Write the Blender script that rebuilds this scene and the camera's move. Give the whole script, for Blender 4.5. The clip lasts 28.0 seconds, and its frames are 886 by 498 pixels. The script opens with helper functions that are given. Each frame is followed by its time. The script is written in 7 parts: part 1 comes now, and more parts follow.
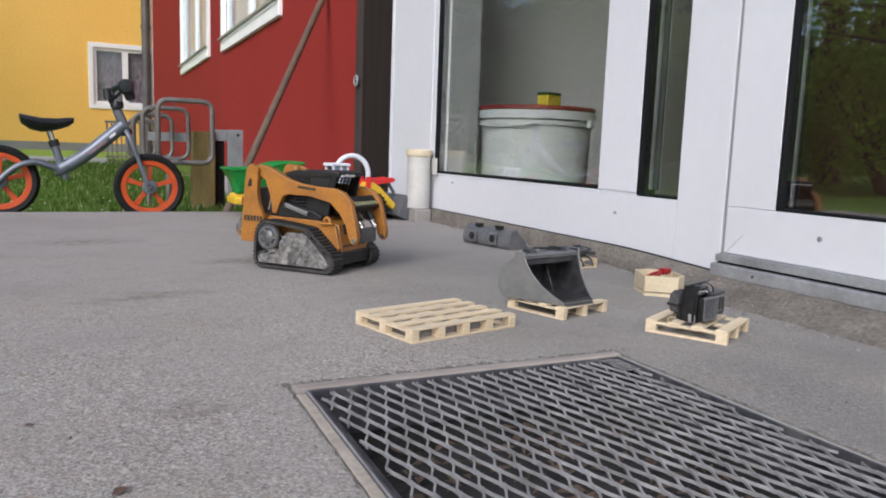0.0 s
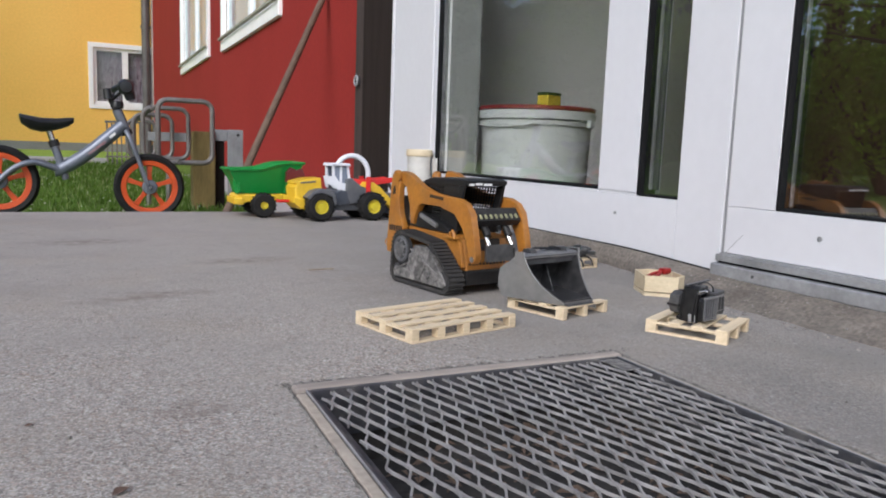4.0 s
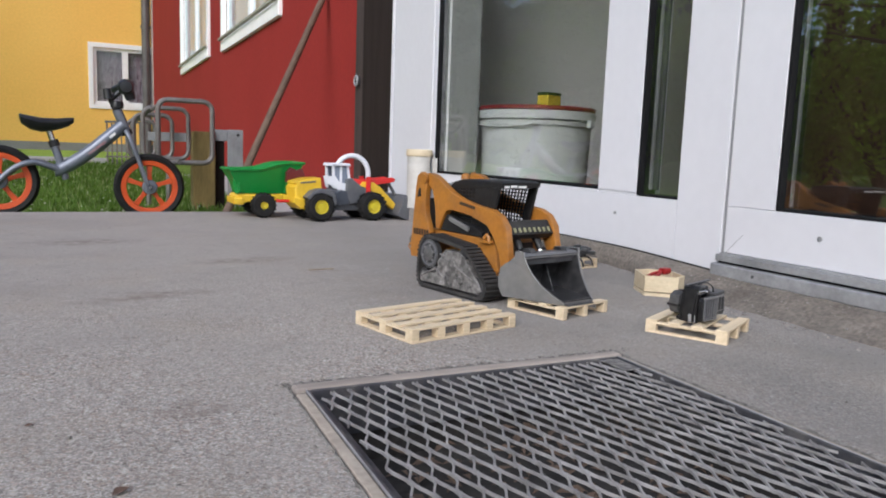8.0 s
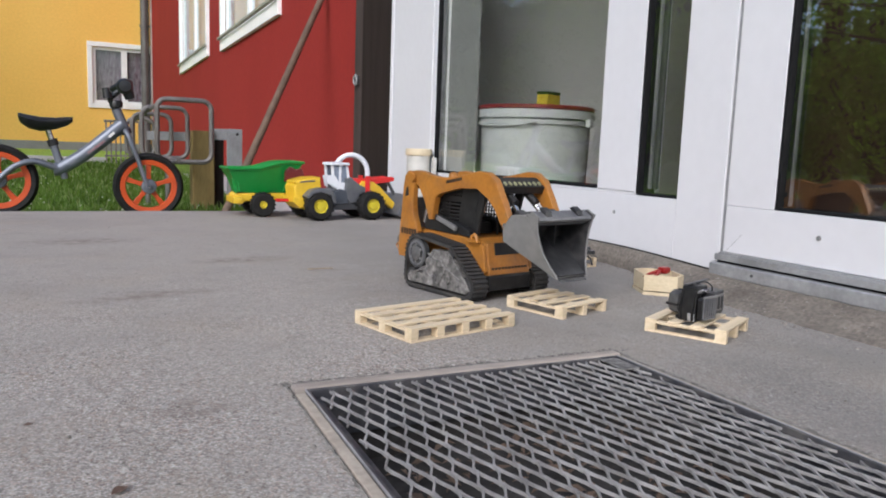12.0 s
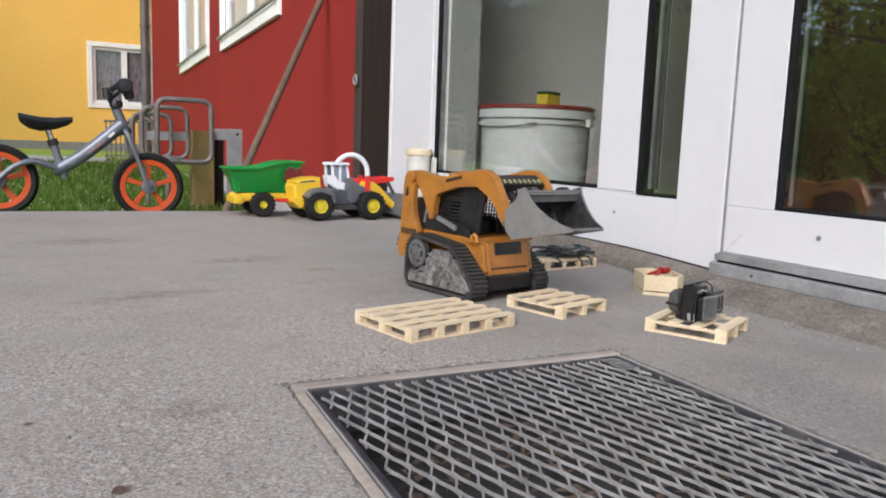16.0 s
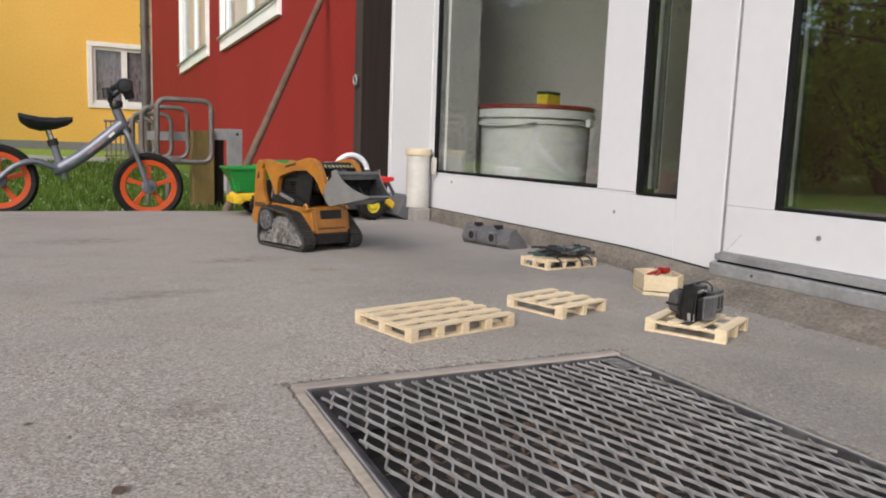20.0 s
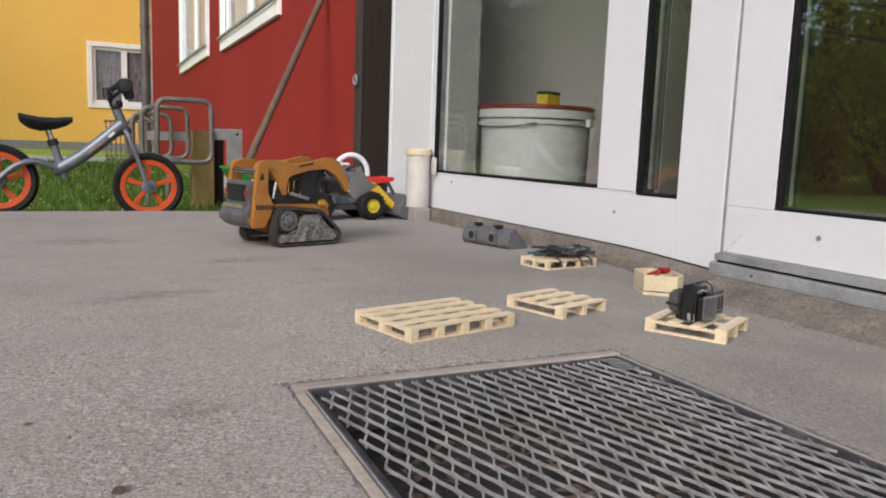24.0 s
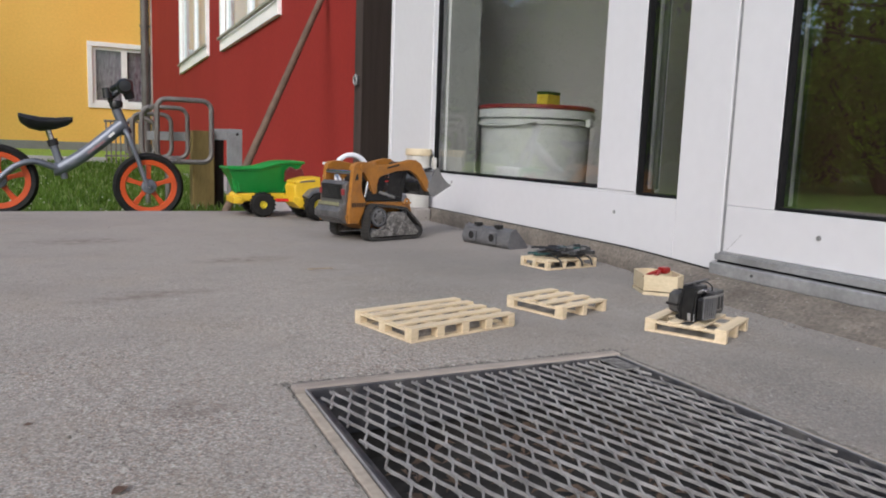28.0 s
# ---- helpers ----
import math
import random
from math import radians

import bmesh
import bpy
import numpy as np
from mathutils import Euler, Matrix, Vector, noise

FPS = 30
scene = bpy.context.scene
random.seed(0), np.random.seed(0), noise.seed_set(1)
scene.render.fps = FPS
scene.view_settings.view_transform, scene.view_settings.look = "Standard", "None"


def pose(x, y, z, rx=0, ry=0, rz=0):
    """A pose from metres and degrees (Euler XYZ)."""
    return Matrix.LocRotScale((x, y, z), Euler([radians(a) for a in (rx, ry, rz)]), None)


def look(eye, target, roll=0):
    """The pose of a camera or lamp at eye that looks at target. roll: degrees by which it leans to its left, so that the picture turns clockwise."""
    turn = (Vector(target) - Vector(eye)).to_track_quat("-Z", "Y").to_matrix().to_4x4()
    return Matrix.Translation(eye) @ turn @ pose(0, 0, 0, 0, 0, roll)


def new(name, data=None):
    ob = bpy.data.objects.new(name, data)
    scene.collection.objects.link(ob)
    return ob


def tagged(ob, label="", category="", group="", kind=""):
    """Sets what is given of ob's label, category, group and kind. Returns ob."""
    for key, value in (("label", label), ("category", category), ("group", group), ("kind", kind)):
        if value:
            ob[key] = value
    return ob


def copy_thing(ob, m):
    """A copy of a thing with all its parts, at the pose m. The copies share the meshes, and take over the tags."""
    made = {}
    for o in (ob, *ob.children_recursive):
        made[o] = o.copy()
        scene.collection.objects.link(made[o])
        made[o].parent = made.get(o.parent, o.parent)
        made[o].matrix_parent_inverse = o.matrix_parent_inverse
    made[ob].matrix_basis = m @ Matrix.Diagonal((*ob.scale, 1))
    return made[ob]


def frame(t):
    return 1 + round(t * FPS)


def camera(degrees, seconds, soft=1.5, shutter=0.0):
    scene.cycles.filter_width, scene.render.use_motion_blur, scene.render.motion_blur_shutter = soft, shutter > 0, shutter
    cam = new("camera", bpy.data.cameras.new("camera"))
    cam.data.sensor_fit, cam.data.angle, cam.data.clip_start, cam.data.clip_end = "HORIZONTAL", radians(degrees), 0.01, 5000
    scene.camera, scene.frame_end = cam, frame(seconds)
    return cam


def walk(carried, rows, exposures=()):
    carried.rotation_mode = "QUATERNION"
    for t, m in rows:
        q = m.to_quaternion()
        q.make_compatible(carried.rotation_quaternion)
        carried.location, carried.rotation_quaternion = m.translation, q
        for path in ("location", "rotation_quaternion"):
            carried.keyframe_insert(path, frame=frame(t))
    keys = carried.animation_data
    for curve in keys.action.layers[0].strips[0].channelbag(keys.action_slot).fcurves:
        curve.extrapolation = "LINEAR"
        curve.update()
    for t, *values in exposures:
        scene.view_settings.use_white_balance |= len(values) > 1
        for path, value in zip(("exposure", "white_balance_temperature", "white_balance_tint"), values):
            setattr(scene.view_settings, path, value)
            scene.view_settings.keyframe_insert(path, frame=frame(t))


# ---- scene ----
cam = camera(62.0, 28.0, soft=1.9)
EYE = Vector((0, 0, 0.25))
AIM = Vector((0.43256, 0.89185, 0.11772))
AIM_EARLY = Vector((0.43156, 0.89215, 0.11872))
walk(cam, [(0, look(EYE, AIM_EARLY, 2.08)), (8.1, look(EYE, AIM_EARLY, 2.08)),
           (8.3, look(EYE, AIM, 2.08)), (28, look(EYE, AIM, 2.08))],
     exposures=[(0, 0.20, 5780, 10), (8, 0.20, 5780, 10), (8.4, 0.23, 5780, 10), (14, 0.28, 5900, 10), (17, 0.40, 6080, 10), (18, 0.39, 6200, 10), (19, 0.26, 6330, 10), (20, 0.24, 6330, 10), (24, 0.19, 6230, 10), (28, 0.11, 6030, 10)])

# ---- sky and sun: a bright, hazy day with the terrace in open shade ----
world = bpy.data.worlds.new("world")
scene.world = world
world.use_nodes = True
wt = world.node_tree
sky = wt.nodes.new("ShaderNodeTexSky")
sky.sky_type, sky.sun_disc = "NISHITA", False
sky.sun_elevation, sky.sun_rotation = radians(34.5), radians(229.5)
sky.air_density, sky.dust_density, sky.ozone_density = 1.0, 3.0, 1.0
wt.nodes["Background"].inputs["Strength"].default_value = 0.15
wt.links.new(sky.outputs[0], wt.nodes["Background"].inputs["Color"])
sun = new("sun", bpy.data.lights.new("sun", "SUN"))
sun.data.energy, sun.data.angle, sun.data.color = 1.75, radians(32), (1.0, 0.97, 0.93)
sun.matrix_basis = look((-4.1, -3.5, 3.7), (0, 0, 0))


# ---- materials ----
def shader(name, colour, rough=0.6, metal=0.0, colour2=None, scale=8.0, detail=5.0, fine=0.0, fine_scale=90.0,
           bump=0.0, bump_scale=60.0, rand=0.0, coat=0.0, spec=0.5, stretch=(1, 1, 1), where="Object", dust=None, dust_amount=0.0):
    m = bpy.data.materials.new(name)
    m.use_nodes = True
    t = m.node_tree
    b = t.nodes["Principled BSDF"]
    b.inputs["Roughness"].default_value = rough
    b.inputs["Metallic"].default_value = metal
    b.inputs["Specular IOR Level"].default_value = spec
    b.inputs["Coat Weight"].default_value = coat
    tc = t.nodes.new("ShaderNodeTexCoord")
    mp = t.nodes.new("ShaderNodeMapping")
    mp.inputs["Scale"].default_value = stretch
    t.links.new(tc.outputs[where], mp.inputs[0])
    n1 = t.nodes.new("ShaderNodeTexNoise")
    n1.inputs["Scale"].default_value, n1.inputs["Detail"].default_value = scale, detail
    t.links.new(mp.outputs[0], n1.inputs["Vector"])
    mix = t.nodes.new("ShaderNodeMix")
    mix.data_type = "RGBA"
    mix.inputs[6].default_value = (*colour, 1)
    mix.inputs[7].default_value = (*(colour2 or [c * 0.72 for c in colour]), 1)
    ramp = t.nodes.new("ShaderNodeMapRange")
    ramp.inputs[1].default_value, ramp.inputs[2].default_value = 0.35, 0.7
    t.links.new(n1.outputs["Fac"], ramp.inputs[0])
    t.links.new(ramp.outputs[0], mix.inputs[0])
    out = mix.outputs[2]
    if fine:
        n2 = t.nodes.new("ShaderNodeTexNoise")
        n2.inputs["Scale"].default_value, n2.inputs["Detail"].default_value = fine_scale, 3
        t.links.new(mp.outputs[0], n2.inputs["Vector"])
        hsv = t.nodes.new("ShaderNodeHueSaturation")
        mr = t.nodes.new("ShaderNodeMapRange")
        mr.inputs[1].default_value, mr.inputs[2].default_value = 0.3, 0.7
        mr.inputs[3].default_value, mr.inputs[4].default_value = 1 - fine, 1 + fine
        t.links.new(n2.outputs["Fac"], mr.inputs[0])
        t.links.new(mr.outputs[0], hsv.inputs["Value"])
        t.links.new(out, hsv.inputs["Color"])
        out = hsv.outputs[0]
    if rand:
        oi = t.nodes.new("ShaderNodeObjectInfo")
        hs = t.nodes.new("ShaderNodeHueSaturation")
        mr = t.nodes.new("ShaderNodeMapRange")
        mr.inputs[3].default_value, mr.inputs[4].default_value = 1 - rand, 1 + rand
        t.links.new(oi.outputs["Random"], mr.inputs[0])
        t.links.new(mr.outputs[0], hs.inputs["Value"])
        t.links.new(out, hs.inputs["Color"])
        out = hs.outputs[0]
    if dust:
        n4 = t.nodes.new("ShaderNodeTexNoise")
        n4.inputs["Scale"].default_value, n4.inputs["Detail"].default_value = scale * 2.3, 8
        t.links.new(tc.outputs[where], n4.inputs["Vector"])
        mr = t.nodes.new("ShaderNodeMapRange")
        mr.inputs[1].default_value, mr.inputs[2].default_value = 0.45, 0.72
        mr.inputs[4].default_value = dust_amount
        t.links.new(n4.outputs["Fac"], mr.inputs[0])
        md = t.nodes.new("ShaderNodeMix")
        md.data_type = "RGBA"
        md.inputs[7].default_value = (*dust, 1)
        t.links.new(mr.outputs[0], md.inputs[0])
        t.links.new(out, md.inputs[6])
        out = md.outputs[2]
    t.links.new(out, b.inputs["Base Color"])
    if bump:
        n3 = t.nodes.new("ShaderNodeTexNoise")
        n3.inputs["Scale"].default_value, n3.inputs["Detail"].default_value = bump_scale, 6
        t.links.new(mp.outputs[0], n3.inputs["Vector"])
        bp = t.nodes.new("ShaderNodeBump")
        bp.inputs["Strength"].default_value, bp.inputs["Distance"].default_value = bump, 0.002
        t.links.new(n3.outputs["Fac"], bp.inputs["Height"])
        t.links.new(bp.outputs[0], b.inputs["Normal"])
    return m


def concrete_material():
    """Weathered concrete: broad warm and grey patches, gritty aggregate, dark pits, pale chips and a few worn stains."""
    m = shader("concrete", (0.315, 0.286, 0.258), 0.9, 0, (0.232, 0.211, 0.192), 1.9, 6, 0.10, 60, 0.0, spec=0.22)
    t = m.node_tree
    b = t.nodes["Principled BSDF"]
    base = b.inputs["Base Color"].links[0].from_socket
    tc = t.nodes.new("ShaderNodeTexCoord")

    def noise(sc, detail=2.5):
        n = t.nodes.new("ShaderNodeTexNoise")
        n.inputs["Scale"].default_value, n.inputs["Detail"].default_value = sc, detail
        t.links.new(tc.outputs["Object"], n.inputs["Vector"])
        return n.outputs["Fac"]

    def spread(s, low, high, a, c):
        mr = t.nodes.new("ShaderNodeMapRange")
        mr.inputs[1].default_value, mr.inputs[2].default_value = low, high
        mr.inputs[3].default_value, mr.inputs[4].default_value = a, c
        t.links.new(s, mr.inputs[0])
        return mr.outputs[0]

    def times(a, c):
        mt = t.nodes.new("ShaderNodeMath")
        mt.operation = "MULTIPLY"
        t.links.new(a, mt.inputs[0])
        t.links.new(c, mt.inputs[1])
        return mt.outputs[0]

    def blend(fac, tone):
        nonlocal base
        mx = t.nodes.new("ShaderNodeMix")
        mx.data_type = "RGBA"
        mx.inputs[7].default_value = (*tone, 1)
        t.links.new(fac, mx.inputs[0])
        t.links.new(base, mx.inputs[6])
        base = mx.outputs[2]

    for sc, low, high, tone, amount in ((0.9, 0.42, 0.66, (0.345, 0.32, 0.285), 0.6), (2.7, 0.5, 0.66, (0.20, 0.181, 0.157), 0.65), (5.5, 0.5, 0.68, (0.335, 0.286, 0.235), 0.6), (14.0, 0.54, 0.72, (0.185, 0.165, 0.15), 0.45)):
        blend(spread(noise(sc, 5), low, high, 0, amount), tone)
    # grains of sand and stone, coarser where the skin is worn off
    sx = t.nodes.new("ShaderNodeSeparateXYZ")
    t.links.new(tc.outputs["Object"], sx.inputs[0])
    grain_to_wall = spread(sx.outputs[0], 0.30, 0.75, 1.0, 0.3)
    # Shade painted into the tone towards the wall, broken up by noise.
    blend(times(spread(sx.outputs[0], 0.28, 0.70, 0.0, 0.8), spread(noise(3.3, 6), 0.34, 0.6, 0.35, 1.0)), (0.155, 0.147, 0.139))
    # Less grain towards the far end, and a paler tone in patches.
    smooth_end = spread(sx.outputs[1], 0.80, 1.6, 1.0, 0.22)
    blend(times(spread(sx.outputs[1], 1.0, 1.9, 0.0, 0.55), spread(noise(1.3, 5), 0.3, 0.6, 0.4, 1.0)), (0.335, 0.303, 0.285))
    worn = times(times(spread(noise(4.2, 6), 0.36, 0.62, 0.3, 1.0), grain_to_wall), smooth_end)
    height = None
    for sc, amount in ((620.0, 0.66), (400.0, 0.40), (210.0, 0.12)):
        v = t.nodes.new("ShaderNodeTexVoronoi")
        v.inputs["Scale"].default_value, v.inputs["Randomness"].default_value = sc, 1.0
        t.links.new(tc.outputs["Object"], v.inputs["Vector"])
        sp = t.nodes.new("ShaderNodeSeparateColor")
        t.links.new(v.outputs["Color"], sp.inputs[0])
        blend(times(spread(sp.outputs[0], 0.45, 0.95, 0, amount * 1.3), worn), (0.60, 0.57, 0.53))
        blend(times(spread(sp.outputs[1], 0.50, 0.98, 0, amount * 1.5), worn), (0.105, 0.092, 0.083))
        blend(times(spread(sp.outputs[2], 0.80, 0.95, 0, amount), worn), (0.36, 0.25, 0.19))
        height = sp.outputs[1] if height is None else height
    for sc, low, high, tone, amount in ((120.0, 0.67, 0.71, (0.085, 0.075, 0.066), 0.75), (70.0, 0.68, 0.74, (0.52, 0.49, 0.465), 0.45)):
        blend(spread(noise(sc), low, high, 0, amount), tone)
    # worn dark marks with ragged, soft edges
    for x, y, lx, ly, turn in ((0.44, 1.435, 0.05, 0.008, 4), (0.075, 1.295, 0.085, 0.010, -14), (0.09, 1.26, 0.12, 0.03, 12), (0.30, 1.61, 0.11, 0.04, 8), (-0.02, 1.98, 0.14, 0.07, 0), (0.085, 0.70, 0.035, 0.03, 0)):
        mp = t.nodes.new("ShaderNodeMapping")
        mp.vector_type = "TEXTURE"
        mp.inputs["Location"].default_value = (x, y, 0)
        mp.inputs["Rotation"].default_value = (0, 0, radians(turn))
        mp.inputs["Scale"].default_value = (lx, ly, 1)
        t.links.new(tc.outputs["Object"], mp.inputs[0])
        ln = t.nodes.new("ShaderNodeVectorMath")
        ln.operation = "LENGTH"
        t.links.new(mp.outputs[0], ln.inputs[0])
        blend(times(spread(ln.outputs["Value"], 0.35, 1.25, 0.8, 0.0), spread(noise(38, 5), 0.38, 0.62, 0.0, 1.0)), (0.185, 0.158, 0.14))
    t.links.new(base, b.inputs["Base Color"])
    bp = t.nodes.new("ShaderNodeBump")
    bp.inputs["Strength"].default_value, bp.inputs["Distance"].default_value = 0.45, 0.002
    bp.invert = True
    t.links.new(times(height, worn), bp.inputs["Height"])
    bp2 = t.nodes.new("ShaderNodeBump")
    bp2.inputs["Strength"].default_value, bp2.inputs["Distance"].default_value = 0.5, 0.004
    t.links.new(noise(130, 6), bp2.inputs["Height"])
    t.links.new(bp.outputs[0], bp2.inputs["Normal"])
    t.links.new(bp2.outputs[0], b.inputs["Normal"])
    return m


def glass_material(name, tint=(0.945, 0.95, 0.945), mirror=0.12):
    m = bpy.data.materials.new(name)
    m.use_nodes = True
    t = m.node_tree
    t.nodes.remove(t.nodes["Principled BSDF"])
    tr = t.nodes.new("ShaderNodeBsdfTransparent")
    tr.inputs[0].default_value = (*tint, 1)
    gl = t.nodes.new("ShaderNodeBsdfGlossy")
    gl.inputs["Roughness"].default_value = 0.015
    gl.inputs["Color"].default_value = (0.95, 0.97, 0.96, 1)
    fr = t.nodes.new("ShaderNodeLayerWeight")
    fr.inputs["Blend"].default_value = 0.5
    pw = t.nodes.new("ShaderNodeMath")
    pw.operation = "POWER"
    pw.inputs[1].default_value = 4.0
    t.links.new(fr.outputs["Facing"], pw.inputs[0])
    ad = t.nodes.new("ShaderNodeMath")
    ad.operation = "MULTIPLY_ADD"
    ad.inputs[1].default_value, ad.inputs[2].default_value = 0.4, mirror
    ad.use_clamp = True
    t.links.new(pw.outputs[0], ad.inputs[0])
    mx = t.nodes.new("ShaderNodeMixShader")
    t.links.new(ad.outputs[0], mx.inputs[0])
    t.links.new(tr.outputs[0], mx.inputs[1])
    t.links.new(gl.outputs[0], mx.inputs[2])
    t.links.new(mx.outputs[0], t.nodes["Material Output"].inputs[0])
    return m


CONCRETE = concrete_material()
GLASS = glass_material("window_glass", mirror=0.155)
# Mirror strength raised to brighten the trees reflected in the door.
DOOR_GLASS = glass_material("strong_mirror_door_glass", mirror=0.23)
WHITE_FRAME = shader("white_lacquer", (0.648, 0.645, 0.678), 0.42, 0, (0.608, 0.602, 0.632), 1.6, 4, 0.015, 40, 0.05, 90)
GASKET = shader("black_rubber_gasket", (0.010, 0.010, 0.011), 0.8, scale=30, spec=0.15)
ALU = shader("weathered_aluminium", (0.385, 0.385, 0.395), 0.5, 0.35, (0.24, 0.24, 0.245), 14, 6, 0.10, 120, 0.1, 150)
ALU_DARK = shader("dark_threshold_metal", (0.11, 0.11, 0.115), 0.5, 0.4, scale=20)
TAN = shader("tan_edge_strip", (0.40, 0.345, 0.285), 0.85, 0, (0.30, 0.255, 0.21), 16, 6, 0.12, 130, 0.3, 120)
PINK_WOOD = shader("weathered_pinkish_strip", (0.34, 0.295, 0.258), 0.85, 0, (0.20, 0.168, 0.15), 12, 6, 0.12, 90, 0.3, 90, stretch=(0.3, 3, 3))
STEEL_FRAME = shader("dark_galvanised_frame", (0.045, 0.045, 0.052), 0.45, 0.3, (0.075, 0.073, 0.08), 18, 6, 0.15, 120, 0.15, 150, dust=(0.22, 0.205, 0.19), dust_amount=0.45)
STEEL_MESH = shader("galvanised_grate", (0.42, 0.405, 0.40), 0.42, 0.3, (0.19, 0.18, 0.175), 30, 6, 0.12, 150, 0.15, 160, dust=(0.30, 0.27, 0.25), dust_amount=0.3)
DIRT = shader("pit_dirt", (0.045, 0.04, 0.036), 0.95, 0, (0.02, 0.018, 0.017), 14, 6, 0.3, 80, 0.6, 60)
PINE = shader("pale_pine", (0.69, 0.575, 0.405), 0.62, 0, (0.55, 0.435, 0.28), 22, 6, 0.09, 60, 0.2, 110, rand=0.07, stretch=(0.25, 4, 4))
CRATE_WOOD = shader("pale_cream_pine", (0.56, 0.475, 0.325), 0.65, 0, (0.48, 0.395, 0.26), 20, 6, 0.08, 60, 0.15, 90, rand=0.05, stretch=(0.3, 3, 3))
ORANGE = shader("worn_yellow_orange_paint", (0.368, 0.150, 0.0185), 0.45, 0, (0.285, 0.108, 0.0135), 18, 7, 0.12, 140, 0.12, 200, coat=0.08, dust=(0.18, 0.105, 0.052), dust_amount=0.35)
BLACK_PLASTIC = shader("black_cab_plastic", (0.009, 0.009, 0.010), 0.45, 0, (0.017, 0.016, 0.016), 30, 5, 0.1, 150, 0.1, 150, spec=0.35, dust=(0.08, 0.072, 0.065), dust_amount=0.16)
RUBBER = shader("black_track_rubber", (0.017, 0.016, 0.016), 0.75, 0, (0.036, 0.034, 0.032), 30, 6, 0.15, 160, 0.25, 200, dust=(0.12, 0.105, 0.09), dust_amount=0.3)
TRACK_PLATE = shader("dusty_grey_track_frame", (0.088, 0.083, 0.079), 0.55, 0.25, (0.285, 0.27, 0.258), 95, 9, 0.3, 160, 0.6, 130)
TOOL_GREY = shader("grey_bucket_paint", (0.212, 0.208, 0.207), 0.34, 0.35, (0.242, 0.237, 0.233), 22, 6, 0.05, 130, 0.06, 150, dust=(0.38, 0.36, 0.34), dust_amount=0.2)
TOOL_INSIDE = shader("worn_bucket_inside", (0.026, 0.026, 0.029), 0.36, 0.2, (0.04, 0.04, 0.042), 24, 8, 0.2, 120, 0.1, 150, dust=(0.2, 0.19, 0.18), dust_amount=0.22)
REAR_GREY = shader("dark_grey_cast_metal", (0.088, 0.086, 0.088), 0.42, 0.35, (0.13, 0.126, 0.125), 26, 6, 0.12, 130, 0.15, 150, dust=(0.28, 0.26, 0.24), dust_amount=0.3)
TOOL_DARK = shader("dark_gripper_paint", (0.045, 0.045, 0.048), 0.45, 0.2, (0.075, 0.074, 0.074), 30, 6, 0.15, 130, 0.1, 150, dust=(0.2, 0.19, 0.18), dust_amount=0.25)
GRIP_GREY = shader("worn_grey_gripper_paint", (0.13, 0.13, 0.14), 0.4, 0.3, (0.18, 0.18, 0.185), 30, 6, 0.12, 130, 0.1, 150)
CHROME = shader("chrome_rod", (0.62, 0.62, 0.63), 0.22, 1.0, scale=20)
YELLOW_BAR = shader("yellow_stripe", (0.29, 0.285, 0.16), 0.5, scale=40)
WHITE_MARK = shader("white_marking", (0.78, 0.78, 0.77), 0.5, scale=40)
DARK_PRINT = shader("dark_print", (0.035, 0.02, 0.012), 0.6, scale=60)
TOY_YELLOW = shader("yellow_toy_plastic", (0.72, 0.47, 0.025), 0.35, 0, (0.62, 0.39, 0.02), 14, 4, 0.04, 80, rand=0.03)
TOY_GREEN = shader("green_toy_plastic", (0.014, 0.225, 0.036), 0.38, 0, (0.011, 0.18, 0.028), 9, 4, 0.04, 80)
TOY_RED = shader("red_toy_plastic", (0.62, 0.022, 0.02), 0.35, 0, (0.5, 0.016, 0.015), 14, 4, 0.04, 80)
TOY_WINE = shader("dark_red_toy_plastic", (0.105, 0.008, 0.012), 0.4, 0, (0.075, 0.006, 0.009), 14, 4, 0.04, 80)
TOY_GREY = shader("grey_toy_plastic", (0.085, 0.088, 0.10), 0.45, 0, (0.11, 0.112, 0.12), 20, 4, 0.05, 80)
TOY_PANE = shader("tinted_toy_pane", (0.22, 0.25, 0.32), 0.2, 0, (0.17, 0.20, 0.27), 20, 3, 0.03, 60)
TOY_SLATE = shader("slate_toy_plastic", (0.045, 0.052, 0.07), 0.45, 0, (0.06, 0.068, 0.085), 20, 4, 0.05, 80)
TOY_WHITE = shader("white_toy_plastic", (0.72, 0.73, 0.78), 0.4, 0, (0.64, 0.65, 0.70), 20, 4, 0.03, 80)
HUB_YELLOW = shader("lemon_hub_plastic", (0.60, 0.50, 0.025), 0.35, 0, (0.52, 0.42, 0.02), 14, 4, 0.04, 80)
TOY_BLACK = shader("black_toy_tyre", (0.009, 0.009, 0.009), 0.75, 0, (0.015, 0.014, 0.014), 30, 4, 0.1, 120, 0.1, 120, spec=0.25, dust=(0.05, 0.045, 0.04), dust_amount=0.12)
BIKE_SILVER = shader("silver_frame_paint", (0.175, 0.19, 0.225), 0.38, 0.35, (0.14, 0.15, 0.18), 14, 4, 0.05, 100)
DECAL_RED = shader("faded_red_decal", (0.26, 0.12, 0.12), 0.5, 0, (0.22, 0.19, 0.21), 60, 4, 0.2, 90)
BIKE_ORANGE = shader("orange_wheel_plastic", (0.54, 0.075, 0.010), 0.45, 0, (0.45, 0.058, 0.008), 14, 4, 0.05, 80)
SADDLE = shader("black_saddle_vinyl", (0.014, 0.014, 0.016), 0.4, scale=30, bump=0.1)
